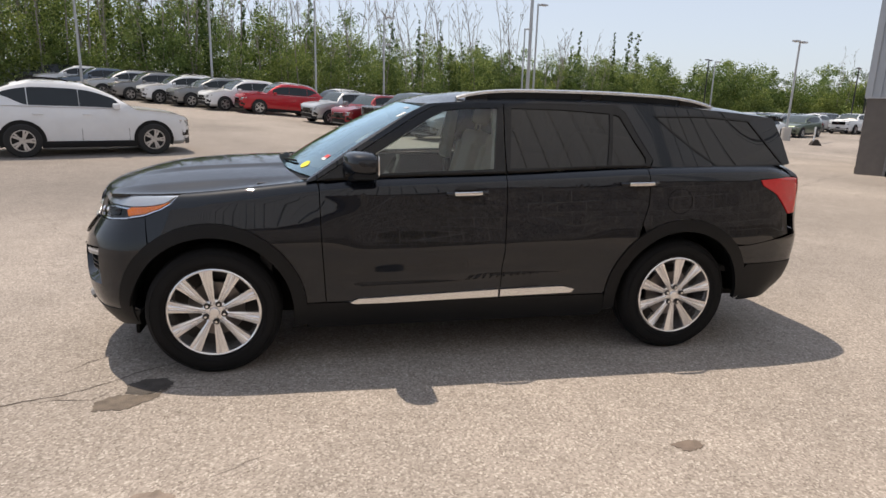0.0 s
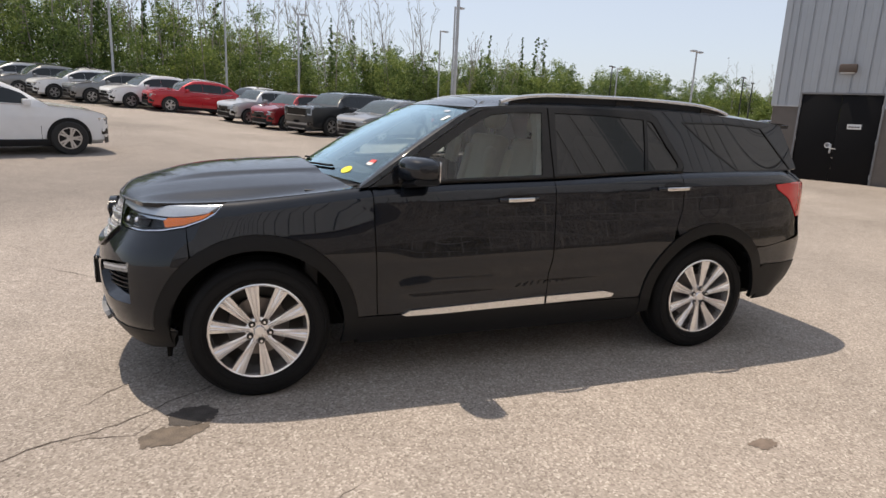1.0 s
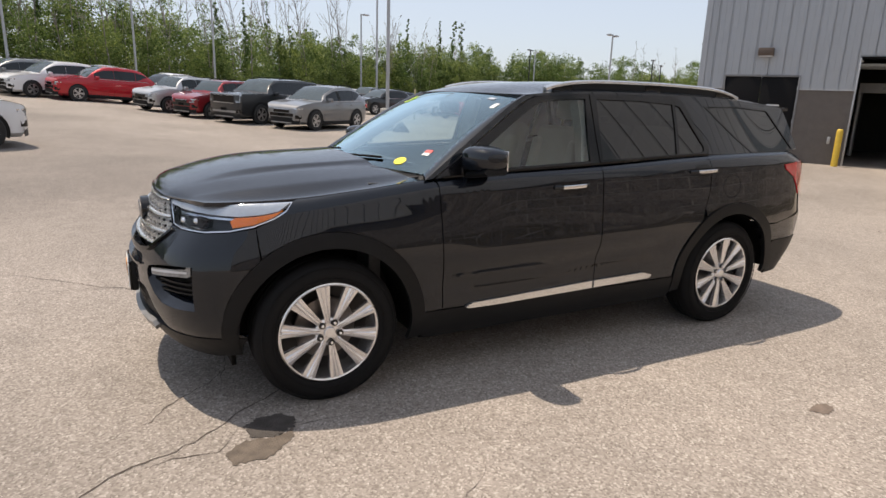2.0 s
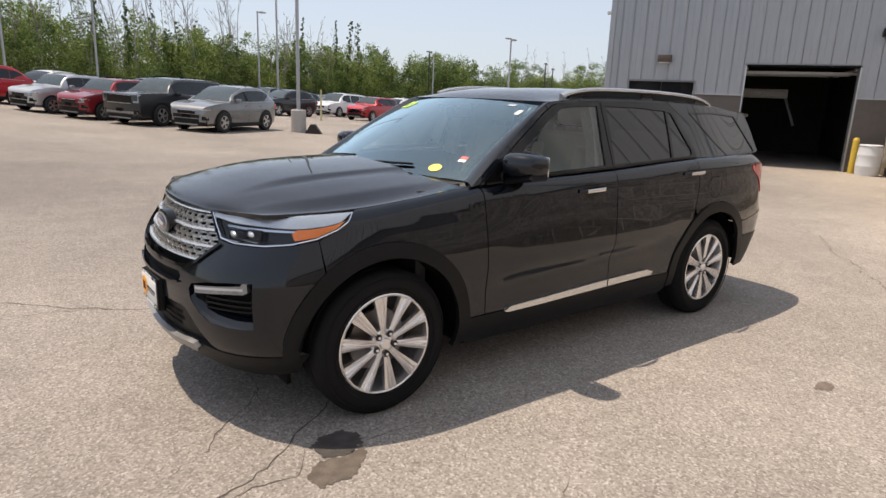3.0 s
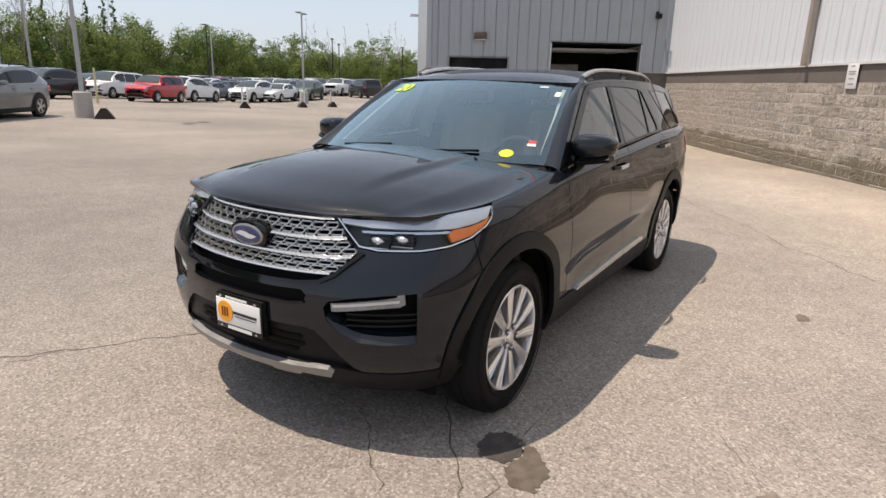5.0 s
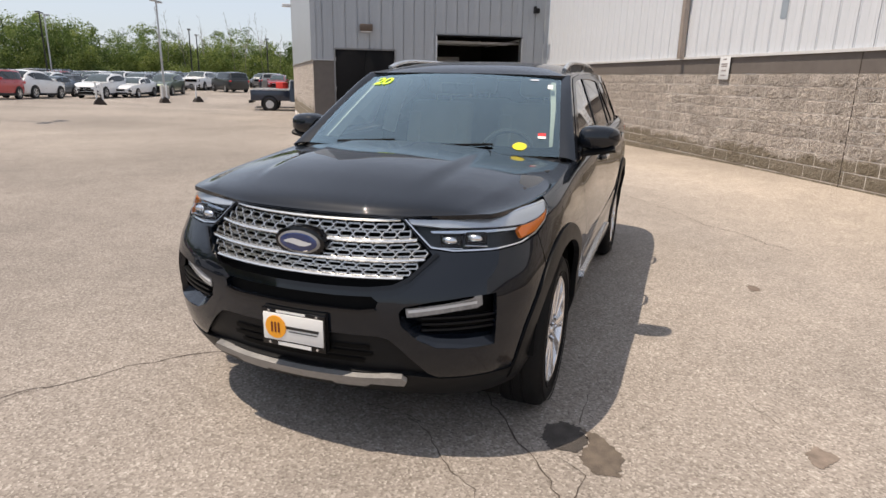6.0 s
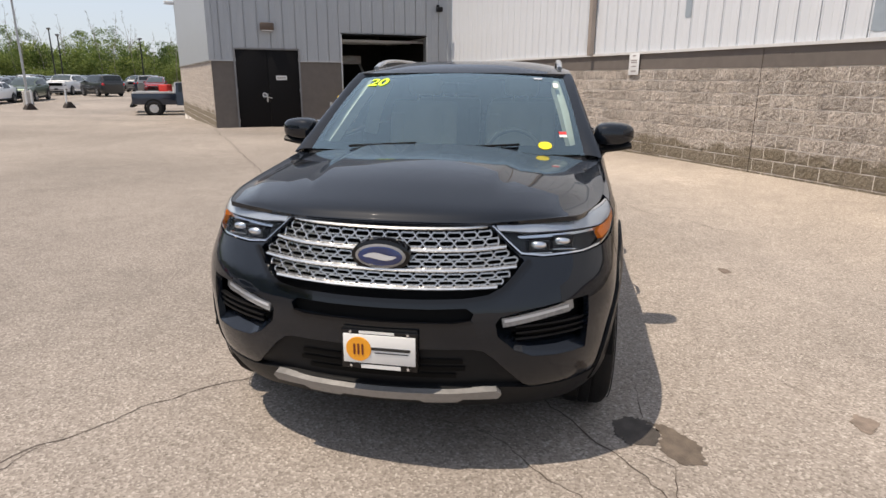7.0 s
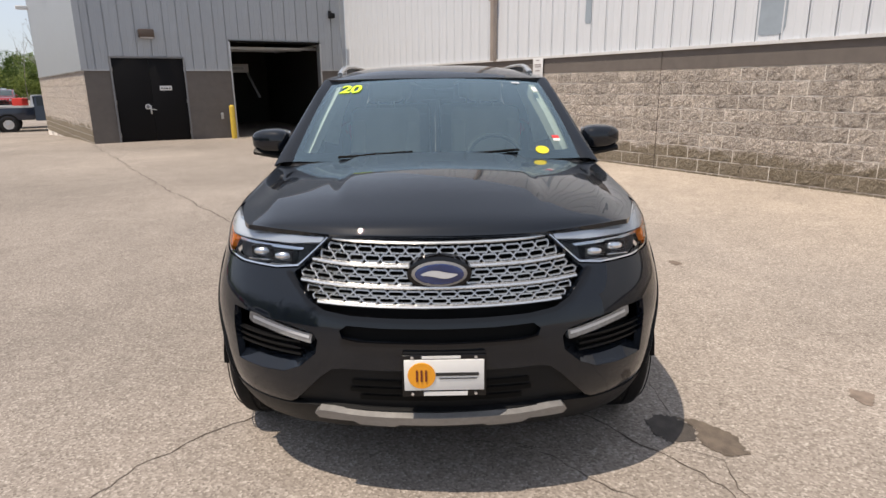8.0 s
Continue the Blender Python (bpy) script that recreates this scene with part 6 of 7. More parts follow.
for x0 in np.arange(X0, X1, BW * 6):
    w = min(BW * 6, X1 - x0)
    wall_box("smooth_block", x0 + 0.0008, x0 + w - 0.0008, -0.008, 0.05, ZB + 0.005, ZB + 0.20, smooth_block, long_wall)
    wall_box("smooth_block", x0 + 0.0008, x0 + w - 0.0008, -0.007, 0.05, ZB + 0.2015, SILL - 0.036, smooth_block, long_wall)
# downspout, notice, grey patches
dsx = -8.2
bm = bmesh.new()
add_box(bm, dsx - 0.06, dsx + 0.06, -0.15, -0.04, SILL - 0.02, TOP, 0.01)
add_box(bm, dsx - 0.09, dsx + 0.09, -0.16, -0.03, 3.4, 3.45, 0.004)
part("downspout", bm, plain("tan_downspout", (0.36, 0.31, 0.27), 0.5), long_wall, "tan metal downspout")
sign = new("wall_notice")
sign.parent = long_wall
tagged(sign, label="white parking notice with unreadable lettering")
wall_box("notice_board", -6.82, -6.50, -0.052, -0.045, 1.69, 2.115, white_plastic, sign, "", 0.002)
pale_ink = plain("faded_ink", (0.30, 0.27, 0.27), 0.6)
for k, (w, z) in enumerate(((0.10, 2.055), (0.20, 1.965), (0.18, 1.925), (0.14, 1.845), (0.16, 1.755))):
    wall_box("notice_bar", -6.66 - w / 2, -6.66 + w / 2, -0.056, -0.051, z, z + 0.022, pale_ink, sign)
# flat blue-grey shapes just proud of the siding, rounded at the bottom
grey_patch = plain("blue_grey_patch", (0.30, 0.35, 0.40), 0.5, spread=0.12, scale=5)
for a, b, z0 in ((-1.86, -1.42, 2.22), (-5.36, -5.20, 2.68)):
    r = (b - a) * 0.22
    loop = [(a, TOP - 0.2), (b, TOP - 0.2), (b, z0 + r), (b - r * 0.3, z0 + r * 0.3), (b - r, z0), (a + r, z0), (a + r * 0.3, z0 + r * 0.3), (a, z0 + r)]
    vs = [(x, -0.0062, z) for x, z in loop]
    mesh_object("painted_patch", vs, [tuple(range(len(vs)))[::-1]], grey_patch, long_wall, "flat blue-grey patch with rounded lower corners", flat=True)
# vertical control joint
wall_box("control_joint", -3.496, -3.489, -0.016, 0.03, -0.2, SILL - 0.04, plain("joint_sealant", (0.075, 0.060, 0.050), 0.9), long_wall)

# bollards and barrel
for s, d, h in ((2.40, 0.35, 1.07), (5.72, 0.35, 1.05)):
    p = wall_pt(s, d, 0)
    bo = empty("bollard", Matrix.Translation((p.x, p.y, gz(p.x, p.y) - 0.02)), label="scuffed yellow steel bollard beside the garage bay", category="bollard", group="garage bollards")
    bm = bmesh.new()
    add_revolve(bm, [(0.0005, h), (0.05, h - 0.012), (0.078, h - 0.045), (0.084, h - 0.09), (0.084, 0.0)], 20, "z")
    part("post", bm, safety_yellow, bo)
p = wall_pt(6.02, 0.75, 0)
ba = empty("barrel", Matrix.Translation((p.x, p.y, gz(p.x, p.y) - 0.03)), label="white plastic barrel standing by the block wall", category="barrel")
bm = bmesh.new()
add_revolve(bm, [(0.0005, 0.865), (0.25, 0.87), (0.275, 0.89), (0.285, 0.875), (0.288, 0.80), (0.300, 0.62), (0.306, 0.60), (0.300, 0.58), (0.304, 0.32), (0.31, 0.30), (0.304, 0.28), (0.288, 0.06), (0.27, 0.0)], 32, "z")
part("drum", bm, white_plastic, ba)
bm = bmesh.new()
add_revolve(bm, [(0.29, 0.862), (0.297, 0.858), (0.298, 0.842), (0.29, 0.838)], 32, "z", close=True)
part("rim_band", bm, steel_grey, ba)


# ---- parked cars ----
CAR_PAINT = {
    "white": paint("white_car_paint", (0.74, 0.75, 0.76)), "grey": paint("grey_car_paint", (0.22, 0.225, 0.23), 0.5), "silver": paint("silver_car_paint", (0.46, 0.47, 0.48), 0.6),
    "red": paint("red_car_paint", (0.42, 0.012, 0.022), 0.2), "maroon": paint("maroon_car_paint", (0.22, 0.012, 0.018), 0.3), "black": paint("dark_car_paint", (0.018, 0.020, 0.022)),
    "blue": paint("navy_car_paint", (0.022, 0.032, 0.055), 0.2), "steel": paint("steel_blue_car_paint", (0.10, 0.13, 0.17), 0.4), "green": paint("olive_car_paint", (0.10, 0.13, 0.09), 0.3),
}
car_glass = plain("dark_car_glass", (0.012, 0.016, 0.018), 0.04, spread=0.1)
car_screen = plain("car_windscreen", (0.045, 0.062, 0.066), 0.03, spread=0.2, scale=3, Specular_IOR_Level=0.9)
car_lamp = plain("car_headlight", (0.30, 0.32, 0.34), 0.08, 0.3, spread=0.5, scale=18, Coat_Weight=1.0)
car_rim = plain("car_alloy", (0.55, 0.55, 0.56), 0.3, 0.9)
car_tyre = plain("car_tyre", (0.018, 0.018, 0.018), 0.8)
# length, width, height, wheelbase, wheel radius, belt height, bonnet height, x of windscreen foot, roof front, roof rear, tail glass foot
KINDS = {
    "suv": (4.48, 1.86, 1.67, 2.67, 0.37, 1.05, 1.07, -1.00, 0.02, 1.35, 2.16),
    "coupe_suv": (4.63, 1.86, 1.68, 2.75, 0.37, 1.04, 1.07, -1.05, -0.22, 1.35, 2.20),
    "boxy": (4.20, 1.80, 1.60, 2.57, 0.33, 1.02, 1.05, -0.92, -0.42, 1.85, 2.04),
    "large_suv": (5.00, 1.99, 1.80, 2.90, 0.40, 1.12, 1.22, -1.12, -0.45, 2.10, 2.44),
    "sedan": (4.64, 1.80, 1.43, 2.70, 0.33, 0.92, 0.94, -0.95, -0.12, 0.95, 1.78),
    "van": (5.16, 2.0, 1.76, 3.09, 0.36, 1.02, 1.05, -1.50, -0.70, 2.18, 2.50),
}


def parked_car(kind, colour, label, detail=True):
    L, W, H, wb, wr, zbelt, zhood, xw, xf, xr, xt = KINDS[kind]
    car = empty("parked_car", label=label, category="car")
    pm = CAR_PAINT[colour]
    h = L / 2
    if kind == "sedan":
        deck = zbelt + 0.06
    else:
        deck = zbelt
    belt = curve([-h, -h + 0.10, -h + 0.45, xw, 0.5, h - 0.25, h], [zhood - (0.12 if kind == "large_suv" else 0.30), zhood - (0.07 if kind == "large_suv" else 0.18), zhood - (0.05 if kind == "large_suv" else 0.085), zhood, zbelt + 0.04, deck + 0.07, deck - 0.06])
    top_mid = [(xw, zhood), (xw + (xf - xw) * 0.55, zhood + (H - zhood) * 0.62), (xf, H - 0.055), (xf + 0.45, H - 0.008), ((xf + xr) / 2 + 0.3, H), (xr, H - 0.06), (xt, deck + 0.02)]
    if kind in ("suv", "boxy", "large_suv", "van"):
        top_mid = top_mid[:-1] + [(xr + (xt - xr) * 0.45, H - 0.12 - (H - deck) * 0.15), (xt, deck + 0.03)]
    roofc = curve([p[0] for p in top_mid], [p[1] for p in top_mid])
    half_w = curve([-h, -h + 0.06, -h + 0.25, -h + 0.7, 0, h - 0.7, h - 0.25, h - 0.06, h], [W * (0.30 if kind != "large_suv" else 0.36), W * (0.375 if kind != "large_suv" else 0.42), W * 0.445, W * 0.488, W * 0.5, W * 0.495, W * 0.465, W * 0.42, W * 0.34])

    def section(x):
        w, b = half_w(x), belt(x)
        if xw < x < xt:
            t = max(b + 0.004, roofc(x))
        else:
            t = b + 0.004
        k = smooth(0.0, 0.25, t - b)
        rw = w * (1 - k * 0.20)
        up = t - b
        low = 0.30 if abs(x) > h - 0.12 else 0.22
        return [(w * 0.80, low), (w * 0.965, low + 0.10), (w * 0.995, 0.52), (w, 0.72 if b > 0.85 else b - 0.08), (w * 0.99, b - 0.06), (w * 0.965, b), (w * 0.955 + (rw - w * 0.955) * 0.5, b + up * 0.5),
                (rw, b + up * 0.86), (rw * 0.93, b + up * 0.955), (rw * 0.62, t), (rw * 0.3, t + 0.010 * k), (0.0, t + 0.014 * k + 0.03 * (1 - k) * smooth(h, h - 0.5, abs(x)))]

    xs_ = sorted(set([-h, -h + 0.03, -h + 0.08, -h + 0.16, -h + 0.3] + [h, h - 0.03, h - 0.08, h - 0.16, h - 0.3] + list(np.linspace(-h + 0.45, h - 0.4, 24)) + [xw, xf, xr, xt]))
    rows = []
    for x in xs_:
        sc = section(x)
        rows.append([(x, -y, z) for y, z in sc] + [(x, y, z) for y, z in reversed(sc[:-1])])
    n = len(rows[0])
    verts = [p for r in rows for p in r]
    faces = [(i * n + j, i * n + j + 1, (i + 1) * n + j + 1, (i + 1) * n + j) for i in range(len(rows) - 1) for j in range(n - 1)]
    faces += [(i * n + n - 1, i * n, (i + 1) * n, (i + 1) * n + n - 1) for i in range(len(rows) - 1)]
    faces += [tuple(range(n))[::-1], tuple(range((len(rows) - 1) * n, len(rows) * n))]
    bm = bmesh.new()
    bv = [bm.verts.new(v) for v in verts]
    for f in faces:
        try:
            bm.faces.new([bv[i] for i in f])
        except ValueError:
            pass
    body = part("body", bm, pm, car, smooth_angle=38)

    def side_at(x, t):
        """On the glass band of the left side: t from the belt (0) to the roof (1)."""
        sc = section(x)
        (y0, z0), (y1, z1), (y2, z2) = sc[5], sc[6], sc[7]
        p = (y0 + (y1 - y0) * 2 * t, z0 + (z1 - z0) * 2 * t) if t < 0.5 else (y1 + (y2 - y1) * (2 * t - 1), z1 + (z2 - z1) * (2 * t - 1))
        return p

    gaps = {"van": [(-1.05, -0.12), (-0.05, 1.05), (1.12, 2.2)], "sedan": [(-0.62, 0.12), (0.19, 1.05)]}.get(kind, [(xw + 0.35, 0.16), (0.172, 1.14), (1.16, xt - (0.48 if kind in ("suv", "coupe_suv") else 0.28))])
    for sg in (1, -1):
        for x0, x1 in gaps:
            nx_ = 9
            vs, fs = [], []
            for i in range(nx_):
                x = x0 + (x1 - x0) * i / (nx_ - 1)
                room = roofc(x) - belt(x)
                t1 = (0.84 if kind in ("suv", "coupe_suv") else 0.94) if room > 0.25 else 0.6
                lo_t = 0.07
                if kind in ("suv", "coupe_suv") and x0 > 1.0:
                    lo_t = 0.07 + 0.62 * (i / (nx_ - 1)) ** 1.5
                for t in (lo_t, max(0.5, (lo_t + t1) / 2), t1):
                    y, z = side_at(x, t)
                    vs.append((x, -sg * (y + 0.005), z + 0.002))
            for i in range(nx_ - 1):
                for j in range(2):
                    fs.append((i * 3 + j, (i + 1) * 3 + j, (i + 1) * 3 + j + 1, i * 3 + j + 1) if sg > 0 else (i * 3 + j, i * 3 + j + 1, (i + 1) * 3 + j + 1, (i + 1) * 3 + j))
            mesh_object("side_window", vs, fs, car_glass, car)
    for nm, xa, xb, mt in (("windscreen", xw + 0.05, xf - 0.02, car_screen), ("rear_screen", xr + 0.08, xt - 0.06, car_glass)):
        vs, fs = [], []
        for i in range(7):
            x = xa + (xb - xa) * i / 6
            sc = section(x)
            prof = [(sc[8][0] * 0.995, sc[8][1]), sc[9], sc[10], sc[11]]
            ring = [(-y, z) for y, z in prof] + [(y, z) for y, z in reversed(prof[:-1])]
            vs += [(x - 0.004 if nm == "windscreen" else x + 0.004, y, z + 0.006) for y, z in ring]
        for i in range(6):
            for j in range(6):
                fs.append((i * 7 + j, i * 7 + j + 1, (i + 1) * 7 + j + 1, (i + 1) * 7 + j))
        mesh_object(nm, vs, fs, mt, car)
    for cx in (-wb / 2, wb / 2):
        for sg in (1, -1):
            w = new("wheel")
            w.parent = car
            yo = W / 2 + 0.03
            w.matrix_local = Matrix.Translation((cx - 0.02, -sg * yo, wr)) @ (Matrix.Identity(4) if sg > 0 else Matrix.Rotation(math.pi, 4, "Z"))
            bm = bmesh.new()
            add_revolve(bm, [(wr * 0.62, 0.02), (wr * 0.68, 0.0), (wr * 0.93, 0.004), (wr, 0.03), (wr, 0.19), (wr * 0.9, 0.21)], 24)
            part("tyre", bm, car_tyre, w)
            bm = bmesh.new()
            add_revolve(bm, [(wr * 0.66, 0.012), (wr * 0.60, 0.010), (wr * 0.58, 0.06)], 24)
            for k in range(5):
                for da in (-0.16, 0.16):
                    a = 2 * math.pi * k / 5 + da
                    m = Matrix.Rotation(-a, 4, "Y")
                    vs = [bm.verts.new(m @ Vector(q)) for q in ((wr * 0.10, 0.012, -0.020), (wr * 0.62, 0.004, -0.026), (wr * 0.62, 0.004, 0.022), (wr * 0.10, 0.012, 0.018))]
                    bm.faces.new(vs)
            add_revolve(bm, [(0.0005, 0.006), (wr * 0.17, 0.010), (wr * 0.2, 0.03)], 16)
            part("rim", bm, car_rim, w)
            bm = bmesh.new()
            add_revolve(bm, [(0.0005, 0.045), (wr * 0.62, 0.05)], 20)
            part("wheel_well", bm, car_tyre, w)
            # dark arch round the wheel
            bm = bmesh.new()
            ra, rb = wr * 1.07, wr * (1.22 if kind in ("suv", "boxy", "large_suv") else 1.13)
            pa = [(ra * math.cos(t), ra * math.sin(t)) for t in np.linspace(-0.35, math.pi + 0.35, 19)]
            va, vb, vc = [], [], []
            for i, t in enumerate(np.linspace(-0.35, math.pi + 0.35, 19)):
                ex = cx - 0.02 + rb * math.cos(t)
                yy = half_w(ex) * 1.0 + 0.006
                va.append(bm.verts.new((cx - 0.02 + ra * math.cos(t), -sg * (half_w(cx - 0.02 + ra * math.cos(t)) + 0.006), max(0.2, wr + ra * math.sin(t)))))
                vb.append(bm.verts.new((ex, -sg * yy, max(0.2, wr + rb * math.sin(t)))))
            c0 = bm.verts.new((cx - 0.02, -sg * (W / 2 + 0.002), wr))
            for i in range(18):
                bm.faces.new((va[i], vb[i], vb[i + 1], va[i + 1]))
                bm.faces.new((c0, va[i], va[i + 1]))
            part("wheel_arch", bm, satin_black, car)
    # nose: grille, lamps, bumper opening, lower cladding
    def nose_box(nm, y0, y1, z0, z1, mt, out=0.012):
        m_ = 6
        vs, fs = [], []
        for i in range(m_ + 1):
            y = y0 + (y1 - y0) * i / m_
            x = -h
            for k in range(60):
                xx = -h + 0.012 * k
                if half_w(xx) * 0.985 >= abs(y):
                    x = xx
                    break
            for z in (z0, z1):
                xx = x
                while belt(xx) < z + 0.02 and xx < -h + 0.5:
                    xx += 0.01
                vs.append((xx - out, y, z))
        for i in range(m_):
            fs.append((2 * i, 2 * i + 1, 2 * i + 3, 2 * i + 2))
        mesh_object(nm, vs, fs, mt, car)

    zg = belt(-h) + 0.02
    big = kind == "large_suv"
    gw = W * (0.28 if big else 0.20)
    nose_box("grille", -gw, gw, zg - (0.30 if big else 0.15), zg - 0.04, gloss_black)
    nose_box("grille_strip", -gw, gw, zg - 0.036, zg - 0.014, car_rim, 0.016)
    if big:
        nose_box("grille_strip", -W * 0.28, W * 0.28, zg - 0.325, zg - 0.302, car_rim, 0.016)
        nose_box("bumper_bar", -W * 0.40, W * 0.40, 0.44, 0.52, skid_silver, 0.02)
    tall_nose = kind in ("suv", "boxy", "coupe_suv")
    nose_box("lower_intake", -W * 0.41, W * 0.41, 0.23, 0.47 if tall_nose else 0.40, satin_black)
    if tall_nose:
        nose_box("middle_intake", -W * 0.30, W * 0.30, 0.50, 0.62, gloss_black, 0.014)
    nose_box("bumper_strip", -W * 0.26, W * 0.26, 0.255, 0.30, skid_silver, 0.014)
    nose_box("plate_recess", -0.16, 0.16, 0.50, 0.61, dark_black, 0.020)
    for sg in (1, -1):
        a, b = sorted((-sg * W * (0.33 if big else 0.29), -sg * W * (0.43 if big else 0.47)))
        nose_box("headlight", a, b, zg - (0.28 if big else 0.125), zg + (0.0 if big else 0.025), car_lamp, 0.018)
        nose_box("headlight_strip", a, b, zg - (0.02 if big else 0.005), zg + (0.0 if big else 0.02), lamp_chrome, 0.022)
        a, b = sorted((-sg * W * 0.34, -sg * W * 0.43))
        nose_box("fog_lamp", a, b, 0.44, 0.57, gloss_black, 0.016)
        if kind in ("suv", "large_suv", "van", "boxy"):
            bm = bmesh.new()
            pts_ = []
            for k in range(9):
                x = xf + 0.30 + (xr - xf - 0.35) * k / 8
                sc = section(x)
                pts_.append((x, -sg * sc[8][0] * 0.93, sc[9][1] + 0.012 + 0.030 * math.sin(math.pi * k / 8) ** 0.4))
            sweep(bm, pts_, [(0.016, -0.012), (0.016, 0.012), (-0.016, 0.012), (-0.016, -0.012)])
            part("roof_rail", bm, satin_black, car)
        # bright line under the side windows
        bm = bmesh.new()
        pts_ = []
        for k in range(15):
            x = gaps[0][0] + (gaps[-1][1] - gaps[0][0]) * k / 14
            y, z = side_at(x, 0.02)
            pts_.append((x, -sg * (y + 0.006), z))
        sweep(bm, pts_, [(0.004, -0.009), (0.004, 0.009), (-0.004, 0.009), (-0.004, -0.009)])
        part("window_strip", bm, car_rim if kind != "boxy" else satin_black, car)
        # mirrors, handles, sill, rear lamp
        bm = bmesh.new()
        mx = xw + 0.42
        yw = half_w(mx)
        add_box(bm, mx - 0.07, mx + 0.08, min(-sg * (yw - 0.02), -sg * (yw + 0.17)), max(-sg * (yw - 0.02), -sg * (yw + 0.17)), zbelt + 0.02, zbelt + 0.16, 0.03)
        part("mirror", bm, pm, car)
        if detail:
            for hx in (0.02, 0.98):
                bm = bmesh.new()
                yy = half_w(hx)
                add_box(bm, hx - 0.10, hx + 0.10, min(-sg * (yy - 0.01), -sg * (yy + 0.022)), max(-sg * (yy - 0.01), -sg * (yy + 0.022)), zbelt - 0.115, zbelt - 0.08, 0.008)
                part("door_handle", bm, pm, car)
            for dx in (xw + 0.18, 0.16, 1.14):
                y1_, z1_ = half_w(dx) + 0.0025, zbelt
                vs = [(dx - 0.004, -sg * (y1_ + 0.001), 0.36), (dx + 0.004, -sg * (y1_ + 0.001), 0.36), (dx + 0.004, -sg * (y1_ * 0.985 + 0.002), zbelt - 0.06), (dx - 0.004, -sg * (y1_ * 0.985 + 0.002), zbelt - 0.06)]
                mesh_object("door_gap", vs, [(0, 1, 2, 3)] if sg > 0 else [(3, 2, 1, 0)], dark_black, car)
        bm = bmesh.new()
        yy = W / 2
        add_box(bm, -wb / 2 + wr, wb / 2 - wr, min(-sg * (yy - 0.10), -sg * (yy + 0.004)), max(-sg * (yy - 0.10), -sg * (yy + 0.004)), 0.20, 0.35, 0.02)
        part("sill_cladding", bm, satin_black, car)
        bm = bmesh.new()
        hw = half_w(h - 0.14)
        add_box(bm, h - 0.30, h - 0.035, min(-sg * (hw - 0.16), -sg * (hw + 0.012)), max(-sg * (hw - 0.16), -sg * (hw + 0.012)), deck - 0.20, deck - 0.02, 0.03)
        part("tail_light", bm, red_lens, car)
    return car


CAR_CACHE = {}
WORDS = {"suv": "compact SUV", "coupe_suv": "sloping compact SUV", "boxy": "boxy hatchback", "large_suv": "large square SUV", "sedan": "four-door sedan", "van": "family minivan"}


def put_car(kind, colour, x, y, heading, label="", group="cars parked in the lot", wheel=None):
    """Sets a car down facing heading (degrees from the x axis); wheel 'fl' or 'fr' puts that front wheel at (x, y)."""
    L, W, H, wb = KINDS[kind][:4]
    a = radians(heading)
    f, l = Vector((math.cos(a), math.sin(a))), Vector((-math.sin(a), math.cos(a)))
    c = Vector((x, y))
    if wheel:
        c -= f * wb / 2 + l * (W / 2) * (1 if wheel == "fl" else -1)
    q = c + f * 1.35
    r = c - f * 1.35
    zf, zr = gz(q.x, q.y), gz(r.x, r.y)
    pitch = math.atan2(zf - zr, 2.7)
    ll, lr = c + l * 0.75, c - l * 0.75
    roll = math.atan2(gz(ll.x, ll.y) - gz(lr.x, lr.y), 1.5)
    m = Matrix.Translation((c.x, c.y, (zf + zr) / 2 - 0.004)) @ Matrix.Rotation(a - math.pi, 4, "Z") @ Matrix.Rotation(pitch, 4, "Y") @ Matrix.Rotation(-roll, 4, "X")
    key = (kind, colour)
    lb = label or "%s %s parked in the lot" % ({"grey": "dark grey", "blue": "navy blue", "steel": "steel blue"}.get(colour, colour), WORDS[kind])
    if key not in CAR_CACHE:
        car = parked_car(kind, colour, lb)
        car.matrix_world = m
        CAR_CACHE[key] = car
    else:
        car = copy_thing(CAR_CACHE[key], m)
    return tagged(car, label=lb, category="car", group=group)


put_car("suv", "white", -4.72, 11.75, 23.0, "white compact SUV parked alone on the asphalt", wheel="fr")
put_car("suv", "grey", 4.50, 19.5, 215.0, "grey compact SUV at the end of the row", wheel="fl")
put_car("large_suv", "black", 2.98, 21.9, 213.0, "black large square SUV with a silver bumper strip", wheel="fl")
put_car("boxy", "maroon", 1.40, 24.2, 212.0, "dark red boxy hatchback between two SUVs", wheel="fl")
put_car("boxy", "silver", -0.05, 26.6, 210.0, "silver boxy hatchback beside a red one", wheel="fl")
put_car("coupe_suv", "red", -3.60, 29.6, 200.0, "bright red sloping SUV among silver cars", wheel="fl")
row = [("coupe_suv", "white"), ("suv", "grey"), ("suv", "white"), ("coupe_suv", "grey"), ("suv", "silver"), ("coupe_suv", "steel"), ("suv", "white"), ("suv", "black"), ("coupe_suv", "silver"), ("suv", "blue"), ("suv", "grey"), ("coupe_suv", "white"), ("suv", "grey")]
for k, (kd, col) in enumerate(row):
    put_car(kd, col, -5.45 - 1.98 * k, 30.95 + 1.65 * k, 209.0 - 0.3 * k, wheel="fl")
for k, (kd, col) in enumerate([("suv", "white"), ("coupe_suv", "silver"), ("suv", "grey"), ("suv", "white"), ("coupe_suv", "black")]):
    put_car(kd, col, 1.5 - 3.2 * k, 34.5 + 2.3 * k, 30.0)
# second group, right of the lamp post
put_car("suv", "black", 12.7, 34.0, 200.0, wheel="fl")
put_car("sedan", "black", 10.6, 37.6, 205.0)
